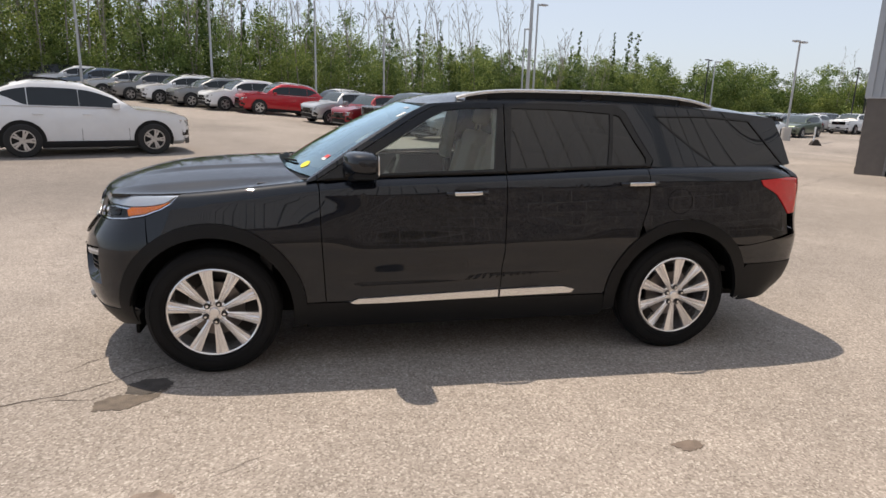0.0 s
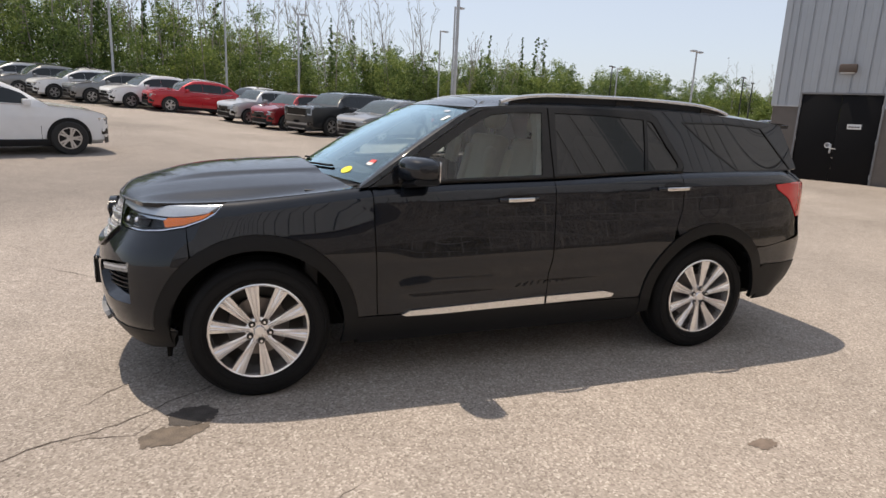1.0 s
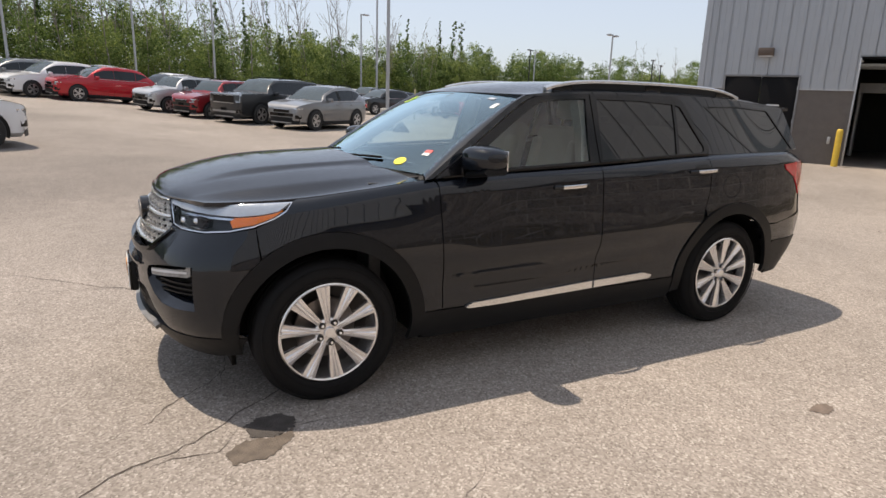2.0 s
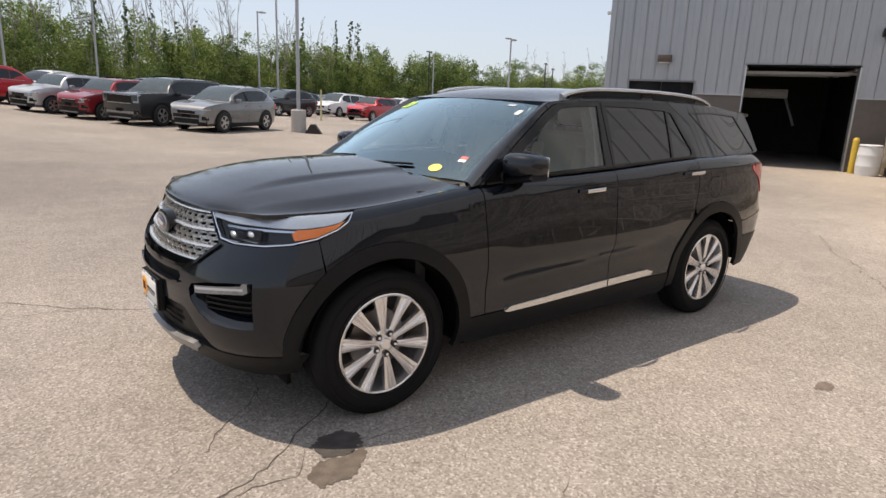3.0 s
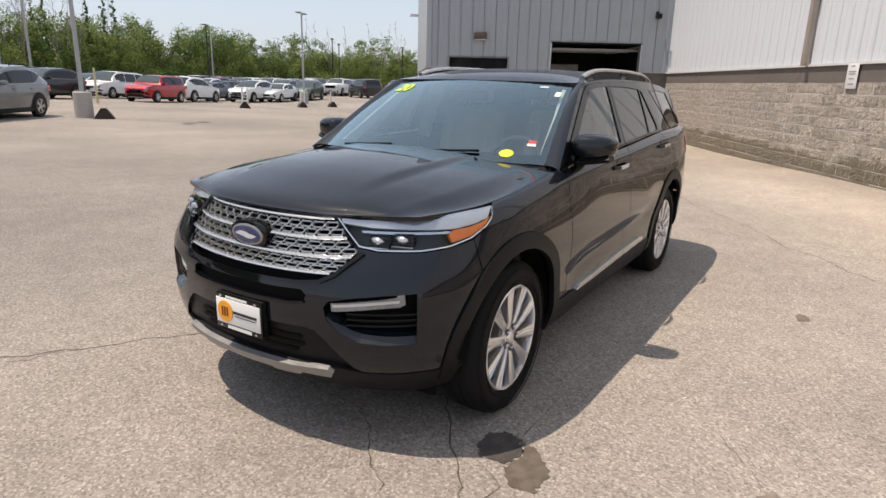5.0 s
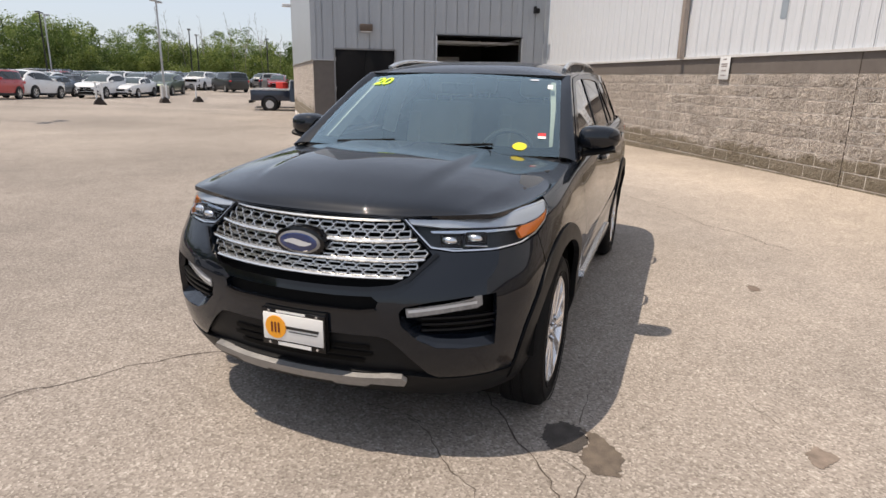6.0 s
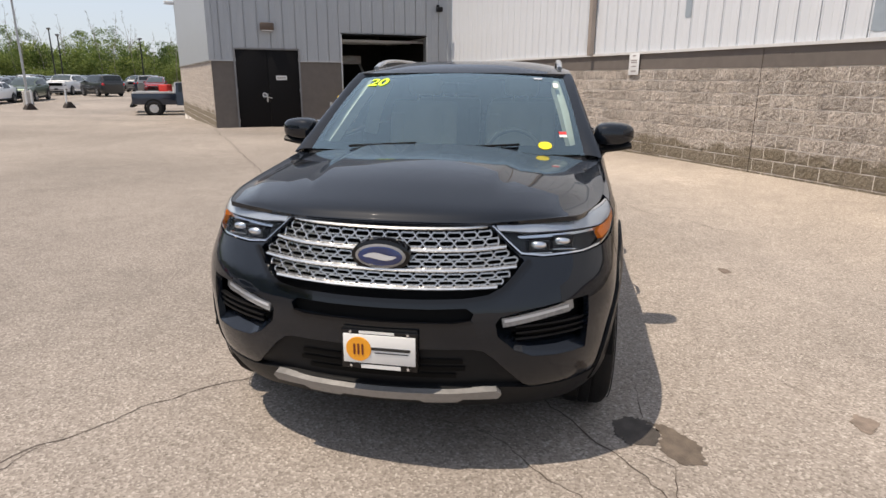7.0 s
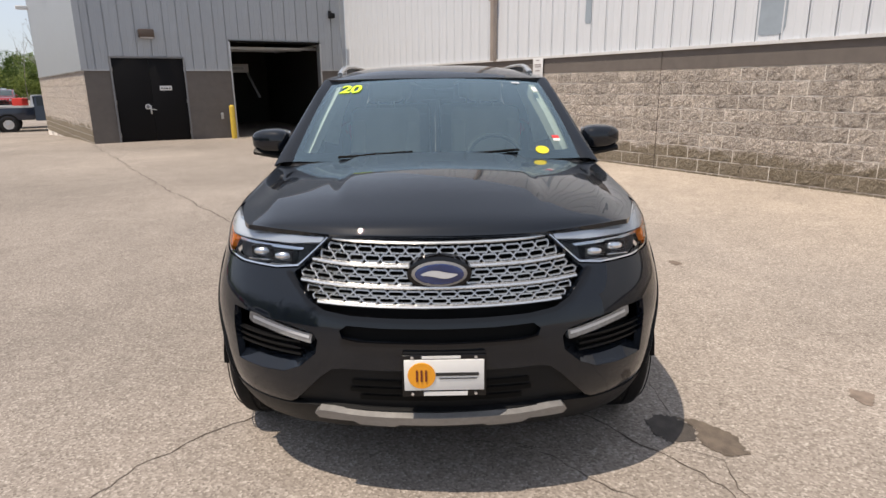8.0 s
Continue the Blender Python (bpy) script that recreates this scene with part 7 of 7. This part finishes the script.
put_car("van", "white", 19.2, 38.2, 205.0, "white minivan parked behind a lamp post", wheel="fl")
put_car("boxy", "red", 18.5, 32.3, 205.0, "bright red boxy hatchback in the front row", wheel="fl")
put_car("suv", "white", 23.6, 36.0, 22.0)
put_car("sedan", "steel", 27.6, 39.6, 200.0)
put_car("suv", "white", 28.6, 35.6, 200.0, "white compact SUV facing the driving lane", wheel="fl")
put_car("sedan", "white", 31.2, 35.4, 202.0, "white sedan facing the driving lane", wheel="fl")
put_car("suv", "green", 36.2, 37.6, 205.0, "olive SUV beside a lamp post")
put_car("large_suv", "black", 44.5, 38.0, 60.0, "black SUV at the head of a far row")
rnd = random.Random(11)
cols = ["white", "grey", "silver", "black", "steel", "white", "black", "grey", "blue", "maroon", "white"]
kinds = ["suv", "coupe_suv", "sedan", "suv", "large_suv", "sedan", "suv"]
for r_i, (x0, y0, dx, dy, n) in enumerate(((8.0, 43.5, 2.75, 0.35, 12), (10.5, 49.0, 2.8, 0.4, 13), (12.0, 54.5, 2.8, 0.5, 15), (36.5, 41.0, 2.6, 1.6, 8), (40.0, 50.0, 2.7, 1.2, 9), (47.0, 43.5, 2.6, 1.9, 7), (54.0, 39.0, 2.4, 2.4, 5), (18.0, 61.0, 2.8, 0.7, 10), (44.0, 66.0, 2.7, 1.2, 7))):
    for k in range(n):
        put_car(rnd.choice(kinds), rnd.choice(cols), x0 + dx * k + rnd.uniform(-0.15, 0.15), y0 + dy * k + rnd.uniform(-0.25, 0.25), 205.0 + rnd.uniform(-2, 2) + (0 if rnd.random() < 0.6 else 180))


# ---- pickups beyond the corner ----
def pickup(x, y, heading, body_m, cab_m, label):
    a = radians(heading)
    t = empty("pickup_truck", Matrix.Translation((x, y, gz(x, y) - 0.01)) @ Matrix.Rotation(a - math.pi, 4, "Z"), label=label, category="truck")
    bm = bmesh.new()
    add_box(bm, 0.55, 2.75, -0.98, -0.90, 0.62, 1.22, 0.03)
    add_box(bm, 0.55, 2.75, 0.90, 0.98, 0.62, 1.22, 0.03)
    add_box(bm, 0.50, 0.60, -0.94, 0.94, 0.62, 1.22, 0.02)
    add_box(bm, 0.55, 2.75, -0.92, 0.92, 0.60, 0.70, 0.02)
    part("bed", bm, body_m, t)
    bm = bmesh.new()
    add_box(bm, 2.70, 2.79, -0.94, 0.94, 0.60, 1.21, 0.02)
    part("tailgate", bm, body_m, t)
    bm = bmesh.new()
    add_box(bm, 2.72, 2.92, -0.95, 0.95, 0.46, 0.62, 0.03)
    part("rear_bumper", bm, satin_black, t)
    for sg in (1, -1):
        bm = bmesh.new()
        add_box(bm, 0.55, 2.75, min(-sg * 0.89, -sg * 0.995), max(-sg * 0.89, -sg * 0.995), 1.215, 1.245, 0.01)
        part("bed_rail", bm, flashing, t, "pale bed rail")
        bm = bmesh.new()
        add_revolve(bm, [(0.40, 0.0), (0.50, 0.004), (0.51, 0.02)], 24, "y", (1.7, 0, 0.42))
        o = part("wheel_flare", bm, satin_black, t)
        o.matrix_local = Matrix.Translation((0, -sg * 0.985, 0)) if sg > 0 else Matrix.Translation((3.4, 0.985, 0)) @ Matrix.Rotation(math.pi, 4, "Z")
        for cx in (1.7, -1.75):
            w = new("wheel")
            w.parent = t
            w.matrix_local = Matrix.Translation((cx, -sg * 0.99, 0.39)) @ (Matrix.Identity(4) if sg > 0 else Matrix.Rotation(math.pi, 4, "Z"))
            bm = bmesh.new()
            add_revolve(bm, [(0.22, 0.02), (0.25, 0.0), (0.37, 0.004), (0.39, 0.03), (0.39, 0.22)], 28)
            part("tyre", bm, car_tyre, w)
            bm = bmesh.new()
            add_revolve(bm, [(0.0005, -0.004), (0.08, 0.0), (0.16, 0.02), (0.21, 0.008), (0.24, 0.012)], 24)
            part("rim", bm, car_rim, w)
    bm = bmesh.new()
    prof = [(0.50, 0.55), (0.50, 1.25), (0.42, 1.80), (-0.85, 1.84), (-1.45, 1.25), (-2.7, 1.15), (-2.80, 0.55)]
    rows = [[bm.verts.new((px, sy * (0.97 - (0.14 if pz > 1.3 else 0)), pz)) for px, pz in prof] for sy in (-1, 1)]
    for i in range(len(prof)):
        j = (i + 1) % len(prof)
        bm.faces.new((rows[0][i], rows[0][j], rows[1][j], rows[1][i]))
    bm.faces.new(rows[0][::-1]), bm.faces.new(rows[1])
    part("cab", bm, cab_m, t, smooth_angle=20)
    for sg in (1, -1):
        for x0, x1, d in ((-0.95, -0.28, 0.35), (-0.20, 0.36, 0.0)):
            vs = [(x0, -sg * 0.955, 1.30), (x1, -sg * 0.955, 1.30), (x1, -sg * 0.845, 1.74), (x0 + d * 0.6, -sg * 0.845, 1.74)]
            mesh_object("side_window", vs, [(0, 1, 2, 3)] if sg > 0 else [(3, 2, 1, 0)], car_glass, t, flat=True)
    vs = [(0.497, -0.72, 1.32), (0.497, 0.72, 1.32), (0.445, 0.66, 1.74), (0.445, -0.66, 1.74)]
    mesh_object("rear_screen", [(x + 0.01, y, z) for x, y, z in vs], [(0, 1, 2, 3)], car_glass, t, flat=True)
    return t


hd = -59.5
fv = Vector((math.cos(radians(hd)), math.sin(radians(hd))))
tr = Vector((27.4, 21.6)) + fv * 0.15
lv = Vector((-fv.y, fv.x))
c = tr + fv * 1.7 + lv * 0.99
pickup(c.x, c.y, hd, CAR_PAINT["blue"], CAR_PAINT["blue"], "dark blue pickup truck seen from its bed side")
c2 = c + lv * 3.2 - fv * 0.25
pickup(c2.x, c2.y, hd, CAR_PAINT["white"], CAR_PAINT["white"], "white pickup truck behind a dark one")
bm = bmesh.new()
p = c2 - fv * 0.98
tank = empty("fuel_can", Matrix.Translation((p.x, p.y, gz(p.x, p.y) + 0.69)), label="red tank standing in a pickup bed", category="tank")
add_box(bm, -0.3, 0.3, -0.3, 0.3, 0.0, 0.95, 0.08)
part("tank_body", bm, plain("red_tank", (0.5, 0.03, 0.02), 0.45), tank)


# ---- lamp posts, rubber blocks, marker posts ----
pole_grey = plain("pole_steel", (0.40, 0.41, 0.42), 0.5, 0.3, spread=0.12, scale=4)
pole_black = plain("dark_pole", (0.02, 0.02, 0.02), 0.5)


def lamp_post(x, y, height, heads=2, base=True, mat=None, turn=0.0, thick=0.075, label="grey steel lamp post on a round concrete base"):
    mat = mat or pole_grey
    lp = empty("lamp_post", pose(x, y, gz(x, y) - 0.03, 0, 0, turn), label=label, category="lamp post", group="lot lamp posts")
    z0 = 0.0
    if base:
        bm = bmesh.new()
        add_revolve(bm, [(0.0005, 0.92), (0.27, 0.92), (0.30, 0.89), (0.305, 0.0)], 24, "z")
        part("footing", bm, concrete, lp, "round concrete base")
        z0 = 0.92
        box_part("base_plate", -0.14, 0.14, -0.14, 0.14, 0.92, 0.945, mat, lp)
    bm = bmesh.new()
    add_tube(bm, (0, 0, z0), (0, 0, height), thick, thick * 0.8, 12)
    part("pole", bm, mat, lp)
    for k in range(heads):
        sgn = 1 if k == 0 else -1
        bm = bmesh.new()
        add_tube(bm, (0, 0, height - 0.06), (sgn * 0.30, 0, height - 0.03), 0.03)
        part("arm", bm, mat, lp)
        bm = bmesh.new()
        add_box(bm, min(sgn * 0.24, sgn * 0.80), max(sgn * 0.24, sgn * 0.80), -0.17, 0.17, height - 0.08, height + 0.02, 0.02)
        hd_ = part("lamp_head", bm, mat, lp)
        box_part("lamp_lens", min(sgn * 0.30, sgn * 0.74), max(sgn * 0.30, sgn * 0.74), -0.13, 0.13, height - 0.092, height - 0.078, flashing, hd_, "", 0.002)
    return lp


for args in ((7.80, 20.4, 9.8, 2, True), (31.2, 33.0, 6.6, 2, True), (14.3, 37.8, 8.2, 1, True), (16.4, 46.5, 7.6, 1, True), (41.6, 57.0, 6.9, 1, True), (-7.0, 37.5, 9.5, 1, True), (-14.0, 36.0, 8.2, 1, True), (-0.6, 43.5, 8.0, 1, True),
             (4.6, 45.0, 7.2, 1, True)):
    lamp_post(*args, turn=25)
for x, y, h in ((51.85, 48.8, 6.2), (56.0, 51.5, 5.9), (58.4, 43.6, 5.6), (38.7, 53.9, 6.8)):
    lamp_post(x, y, h, 2, False, pole_black, 40, 0.07, "dark slim lamp post in the far lot")
rubber_brown = plain("dark_rubber_block", (0.035, 0.028, 0.024), 0.85, spread=0.25)


def weight_block(x, y, turn, posts=0):
    t = empty("weighted_marker", pose(x, y, gz(x, y), 0, 0, turn), label="dark rubber weight block" + (" carrying white marker posts" if posts else " lying beside a lamp post"), category="marker", group="lot markers")
    bm = bmesh.new()
    prof = [(-0.32, 0.0), (-0.28, 0.09), (-0.10, 0.36), (0.06, 0.37), (0.26, 0.10), (0.32, 0.0)]
    rows = [[bm.verts.new((px, sy * 0.20 * (1 - 0.35 * pz), pz)) for px, pz in prof] for sy in (-1, 1)]
    for i in range(len(prof)):
        j = (i + 1) % len(prof)
        bm.faces.new((rows[0][i], rows[0][j], rows[1][j], rows[1][i]))
    bm.faces.new(rows[0][::-1]), bm.faces.new(rows[1])
    part("weight", bm, rubber_brown, t)
    for k in range(posts):
        bm = bmesh.new()
        add_tube(bm, (-0.12 + 0.28 * k, 0, 0.2), (-0.12 + 0.30 * k, 0, 1.15), 0.05, n=10)
        part("post", bm, white_plastic, t, "white plastic post")
    return t


weight_block(8.12, 19.7, -35)
weight_block(20.6, 27.2, -35, 2)
weight_block(27.4, 29.4, -20, 2)
weight_block(30.2, 29.2, -20, 1)
p = Vector((13.6, 30.0))
mp = empty("marker_post", Matrix.Translation((p.x, p.y, gz(p.x, p.y))), label="thin pale yellow marker post", category="marker")
bm = bmesh.new()
add_tube(bm, (0, 0, 0), (0, 0, 1.75), 0.06, 0.05, 10)
part("post", bm, plain("pale_yellow", (0.55, 0.50, 0.30), 0.7), mp)


# ---- woodland ----
def leaf_material(name, stops):
    """Thin leaves that let some light through."""
    k = Mat(name, rough=0.6)
    lc = k.ramp(k.island(), stops)
    lz = k.ramp(k.noise(0.10, 4, 0.6), [(0.35, (0.68, 0.76, 0.70)), (0.65, (1.2, 1.12, 0.95))])
    col = k.mix(1.0, lc, lz, "MULTIPLY")
    k.colour(col)
    tl = k.node("ShaderNodeBsdfTranslucent")
    k.link(col, tl.inputs["Color"])
    lm = k.t.nodes.new("ShaderNodeMixShader")
    lm.inputs[0].default_value = 0.45
    k.link(k.b.outputs[0], lm.inputs[1])
    k.link(tl.outputs[0], lm.inputs[2])
    k.link(lm.outputs[0], k.t.nodes["Material Output"].inputs["Surface"])
    return k.m


leaf_m = leaf_material("leaves", [(0.0, (0.085, 0.130, 0.040)), (0.4, (0.160, 0.222, 0.060)), (0.75, (0.235, 0.300, 0.085)), (1.0, (0.32, 0.375, 0.13))])
ivy_m = leaf_material("ivy_leaves", [(0.0, (0.035, 0.062, 0.014)), (0.5, (0.075, 0.125, 0.026)), (1.0, (0.14, 0.21, 0.05))])
bark = plain("grey_bark", (0.25, 0.225, 0.20), 0.9, spread=0.3, scale=6, bump=0.4)

EDGE = [(-52, 38), (-40, 42), (-24, 47), (-10, 51), (3, 58), (14, 70), (24, 88), (34, 104), (45, 116), (58, 124), (72, 130)]
edge_d = curve([a for a, d in EDGE], [d for a, d in EDGE])
tall = curve([-52, -24, -12, 0, 10, 18, 28, 38, 46, 52, 60, 72], [9.5, 9.4, 8.4, 7.6, 7.4, 7.8, 8.8, 8.8, 8.4, 8.6, 8.8, 8.4])


def wood_pt(az, back):
    d = edge_d(az) + back
    a = radians(az)
    return Vector((d * math.sin(a) - 2.0, d * math.cos(a) - 3.0, 0))


rs = np.random.RandomState(5)
clumps = {"leaf": [], "ivy": []}


def clump(x, y, z, r, leaf, n, kind="leaf"):
    clumps[kind].append((x, y, gz(x, y) + z, r, leaf, int(n)))


# undergrowth along the whole edge
for k in range(3600):
    az = rs.uniform(-48, 66)
    back = abs(rs.normal(0, 3.0))
    d = edge_d(az) + back
    p = wood_pt(az, back)
    lump = 0.5 + 0.5 * math.sin(az * 2.3 + 1.7 * math.sin(az * 0.9))
    top = (1.8 + 2.4 * lump) * (0.8 + 0.25 * tall(az) / 8)
    clump(p.x, p.y, 0.2 + top * rs.rand(), rs.uniform(0.4, 1.0) * (0.8 + d / 160), 0.045 + 0.0006 * d, rs.uniform(50, 85), "ivy" if rs.rand() < 0.12 else "leaf")
# dense growth further in
for k in range(5000):
    az = rs.uniform(-48, 66)
    back = rs.uniform(4, 18)
    d = edge_d(az) + back
    p = wood_pt(az, back)
    wave = 0.80 + 0.16 * math.sin(az * 1.3 + 2.0 * math.sin(az * 0.37)) + 0.10 * math.sin(az * 3.9 + 1.0)
    top = tall(az) * wave * (0.74 if az > 40 else 1.0)
    clump(p.x, p.y, 0.4 + top * rs.rand() ** 0.8, rs.uniform(0.6, 1.15) * (0.8 + d / 200), 0.06 + 0.0007 * d, rs.uniform(40, 62), "ivy" if rs.rand() < 0.28 else "leaf")
# trunks clad in ivy: dark narrow columns
for k in range(56):
    az = rs.uniform(-47, 34)
    back = rs.uniform(0, 9)
    p = wood_pt(az, back)
    top = tall(az) * rs.choice([0.7, 0.9, 1.1, 1.35])
    wdt = rs.uniform(0.30, 0.75)
    lean = rs.normal(0, 0.03, 2)
    for j in range(int(top * 4.0)):
        f = (j + 0.5) / (top * 4.0)
        if rs.rand() < 0.10:
            continue
        z = 0.6 + f * top
        w = wdt * (1.15 - 0.85 * f) * rs.uniform(0.6, 1.5)
        clump(p.x + lean[0] * z + rs.normal(0, w * 0.5), p.y + lean[1] * z + rs.normal(0, w * 0.5), z, w * rs.uniform(0.5, 0.9), 0.045 + 0.0006 * edge_d(az), rs.uniform(26, 46), "ivy")
# young trees with loose light crowns
for k in range(200):
    az = rs.uniform(-47, 44)
    back = rs.uniform(0, 14)
    p = wood_pt(az, back)
    top = tall(az) * rs.choice([0.6, 0.75, 0.9, 1.0, 1.15], p=[0.25, 0.3, 0.25, 0.14, 0.06])
    wdt = rs.uniform(0.9, 2.3)
    for j in range(int(top * 3.4)):
        f = rs.rand() ** 0.8
        z = 1.0 + f * top * 0.95
        w = wdt * (0.25 + 0.8 * math.sin(math.pi * min(0.97, 0.10 + f * 0.88)) ** 0.9)
        clump(p.x + rs.normal(0, w * 0.5), p.y + rs.normal(0, w * 0.5), z, rs.uniform(0.35, 0.85), 0.045 + 0.0006 * edge_d(az), rs.uniform(26, 48), "ivy" if rs.rand() < 0.22 else "leaf")
# fuller crowns further round, narrow and uneven
for k in range(300):
    az = rs.uniform(14, 66)
    back = rs.uniform(0, 24)
    p = wood_pt(az, back)
    H = tall(az) * rs.uniform(0.60, 1.15) * (0.90 + 0.16 * math.sin(az * 0.9)) + back * 0.05
    rw = rs.uniform(1.1, 2.6)
    dark = rs.rand() < 0.45
    for j in range(30):
        v = rs.normal(size=3)
        v /= np.linalg.norm(v)
        z = H * 0.60 + v[2] * H * 0.38
        wz = rw * rs.uniform(0.6, 1.0)
        clump(p.x + v[0] * wz, p.y + v[1] * wz, max(0.4, z), rs.uniform(0.5, 1.05), 0.045 + 0.0006 * edge_d(az), rs.uniform(26, 46), "ivy" if dark else "leaf")


def leaf_cloud(name, rows, material, label):
    rows = np.array(rows)
    centres, radii, leafsize, count = rows[:, :3], rows[:, 3], rows[:, 4], rows[:, 5].astype(int)
    idx = np.repeat(np.arange(len(rows)), count)
    n = len(idx)
    u = rs.normal(size=(n, 3))
    u /= np.linalg.norm(u, axis=1)[:, None]
    pos = centres[idx] + u * (radii[idx] * rs.uniform(0.25, 1.0, n) ** 0.6)[:, None] * np.array([1.0, 1.0, 0.8])
    nv = rs.normal(size=(n, 3)) + u * 0.8 + np.array([0, 0, 0.5])
    nv /= np.linalg.norm(nv, axis=1)[:, None]
    e1 = np.cross(nv, rs.normal(size=(n, 3)))
    e1 /= np.linalg.norm(e1, axis=1)[:, None]
    e2 = np.cross(nv, e1)
    sz = (leafsize[idx] * rs.uniform(0.6, 1.5, n))[:, None]
    quad = np.stack([pos - e1 * sz, pos - e2 * sz * 0.55, pos + e1 * sz, pos + e2 * sz * 0.55], axis=1).reshape(-1, 3)
    me = bpy.data.meshes.new(name)
    me.vertices.add(len(quad))
    me.vertices.foreach_set("co", quad.astype(np.float32).ravel())
    me.loops.add(n * 4)
    me.loops.foreach_set("vertex_index", np.arange(n * 4, dtype=np.int32))
    me.polygons.add(n)
    me.polygons.foreach_set("loop_start", np.arange(0, n * 4, 4, dtype=np.int32))
    me.polygons.foreach_set("loop_total", np.full(n, 4, dtype=np.int32))
    me.materials.append(material)
    me.update(calc_edges=True)
    tagged(new(name, me), label, "trees", kind="stuff")


leaf_cloud("woodland_leaves", clumps["leaf"], leaf_m, "dense green undergrowth and young trees behind the lot")
leaf_cloud("ivy_leaves", clumps["ivy"], ivy_m, "dark ivy climbing the trunks behind the lot")


def add_limb(bm, a, b, r0, r1, n=5):
    add_tube(bm, a, b, r0, r1, n, caps=False)


def bare_tree_mesh(seed, height):
    rnd = random.Random(seed)
    bm = bmesh.new()
    p = Vector((0, 0, -0.3))
    d = Vector((rnd.uniform(-0.05, 0.05), rnd.uniform(-0.05, 0.05), 1))
    r = 0.036 + 0.0030 * height
    steps = 9
    for k in range(steps):
        q = p + d.normalized() * height / steps
        r2 = r * 0.84
        add_limb(bm, p, q, r, r2, 7)
        f = (k + 1) / steps
        if f > 0.38:
            for j in range(rnd.randint(1, 3)):
                a = rnd.uniform(0, 2 * math.pi)
                ln = height * rnd.uniform(0.08, 0.22) * (1.25 - f)
                e = q + Vector((math.cos(a) * ln * 0.55, math.sin(a) * ln * 0.55, ln))
                add_limb(bm, q, e, r2 * 0.5, r2 * 0.22)
                for i in range(rnd.randint(2, 4)):
                    b = q.lerp(e, rnd.uniform(0.4, 1.0))
                    a2 = a + rnd.uniform(-1.2, 1.2)
                    l2 = ln * rnd.uniform(0.3, 0.65)
                    e2_ = b + Vector((math.cos(a2) * l2 * 0.6, math.sin(a2) * l2 * 0.6, l2 * 0.8))
                    add_limb(bm, b, e2_, r2 * 0.22, 0.008, 4)
                    for _ in range(2):
                        b2 = b.lerp(e2_, rnd.uniform(0.3, 0.9))
                        a3 = a2 + rnd.uniform(-1, 1)
                        e3 = b2 + Vector((math.cos(a3) * l2 * 0.3, math.sin(a3) * l2 * 0.3, l2 * 0.4))
                        add_limb(bm, b2, e3, 0.012, 0.005, 3)
        p, r = q, r2
        d += Vector((rnd.uniform(-0.09, 0.09), rnd.uniform(-0.09, 0.09), 0))
    return bm


first = []
for k in range(7):
    t = empty("bare_tree", label="tall grey leafless tree at the edge of the woods", category="tree", group="bare trees")
    part("trunk", bare_tree_mesh(100 + k, 10.0), bark, t, smooth_angle=60)
    first.append(t)
rnd = random.Random(21)
for k in range(250):
    az = -46 + 84 * (k / 249) + rnd.uniform(-1.6, 1.6)
    if k > 222:
        az = rnd.uniform(44, 62)
    p = wood_pt(az, rnd.uniform(0.5, 11))
    sc = tall(az) * rnd.choice([1.0, 1.2, 1.4, 1.6, 1.8, 2.0]) * rnd.uniform(0.92, 1.08) / 10.0
    if az > 20:
        sc = tall(az) * rnd.uniform(1.0, 1.45) / 10.0
    m = pose(p.x, p.y, gz(p.x, p.y), 0, 0, rnd.uniform(0, 360))
    if k < 7:
        first[k].matrix_world = m
        first[k].scale = (sc, sc, sc)
    else:
        o = copy_thing(first[k % 7], m)
        o.scale = (sc, sc, sc)


# ---- rough blocks of the walls ----
n_part = 0
rest_v, rest_f = [], []
courses = 10
for row in range(courses):
    z = ZB - BH * (row + 1)
    if z < -0.25:
        break
    x = X0 + (0 if row % 2 == 0 else -BW / 2)
    k = 0
    while x < X1:
        rnd = random.Random(row * 1000 + k)
        near = -9.6 < x < 2.2
        me = BLOCKS[rnd.randrange(6)]
        if near and n_part < 300:
            ob = new("block", me)
            ob.parent = long_wall
            ob.matrix_local = Matrix.Translation((x, 0, z))
            n_part += 1
        else:
            b0 = len(rest_v)
            rest_v += [(v.co.x + x, v.co.y, v.co.z + z) for v in me.vertices]
            rest_f += [tuple(b0 + i for i in p.vertices) for p in me.polygons]
        x += BW
        k += 1
tagged(mesh_object("blockwork", rest_v, rest_f, split_block, long_wall, flat=True), kind="stuff")
rv, rf = [], []
for row in range(11):
    z = SILL - 0.04 - BH * (row + 1)
    x = 0.02 if row % 2 == 0 else -BW / 2 + 0.02
    k = 0
    while x < RL:
        me = BLOCKS[(row * 7 + k * 3) % 6]
        w = min(BW, RL - x)
        b0 = len(rv)
        rv += [M_RET_L @ Vector((max(0.0, v.co.x * w / BW + x), v.co.y, v.co.z + z)) for v in me.vertices]
        rf += [tuple(b0 + i for i in p.vertices) for p in me.polygons]
        x += BW
        k += 1
tagged(mesh_object("return_blockwork", rv, rf, split_block, hall, flat=True), kind="stuff")
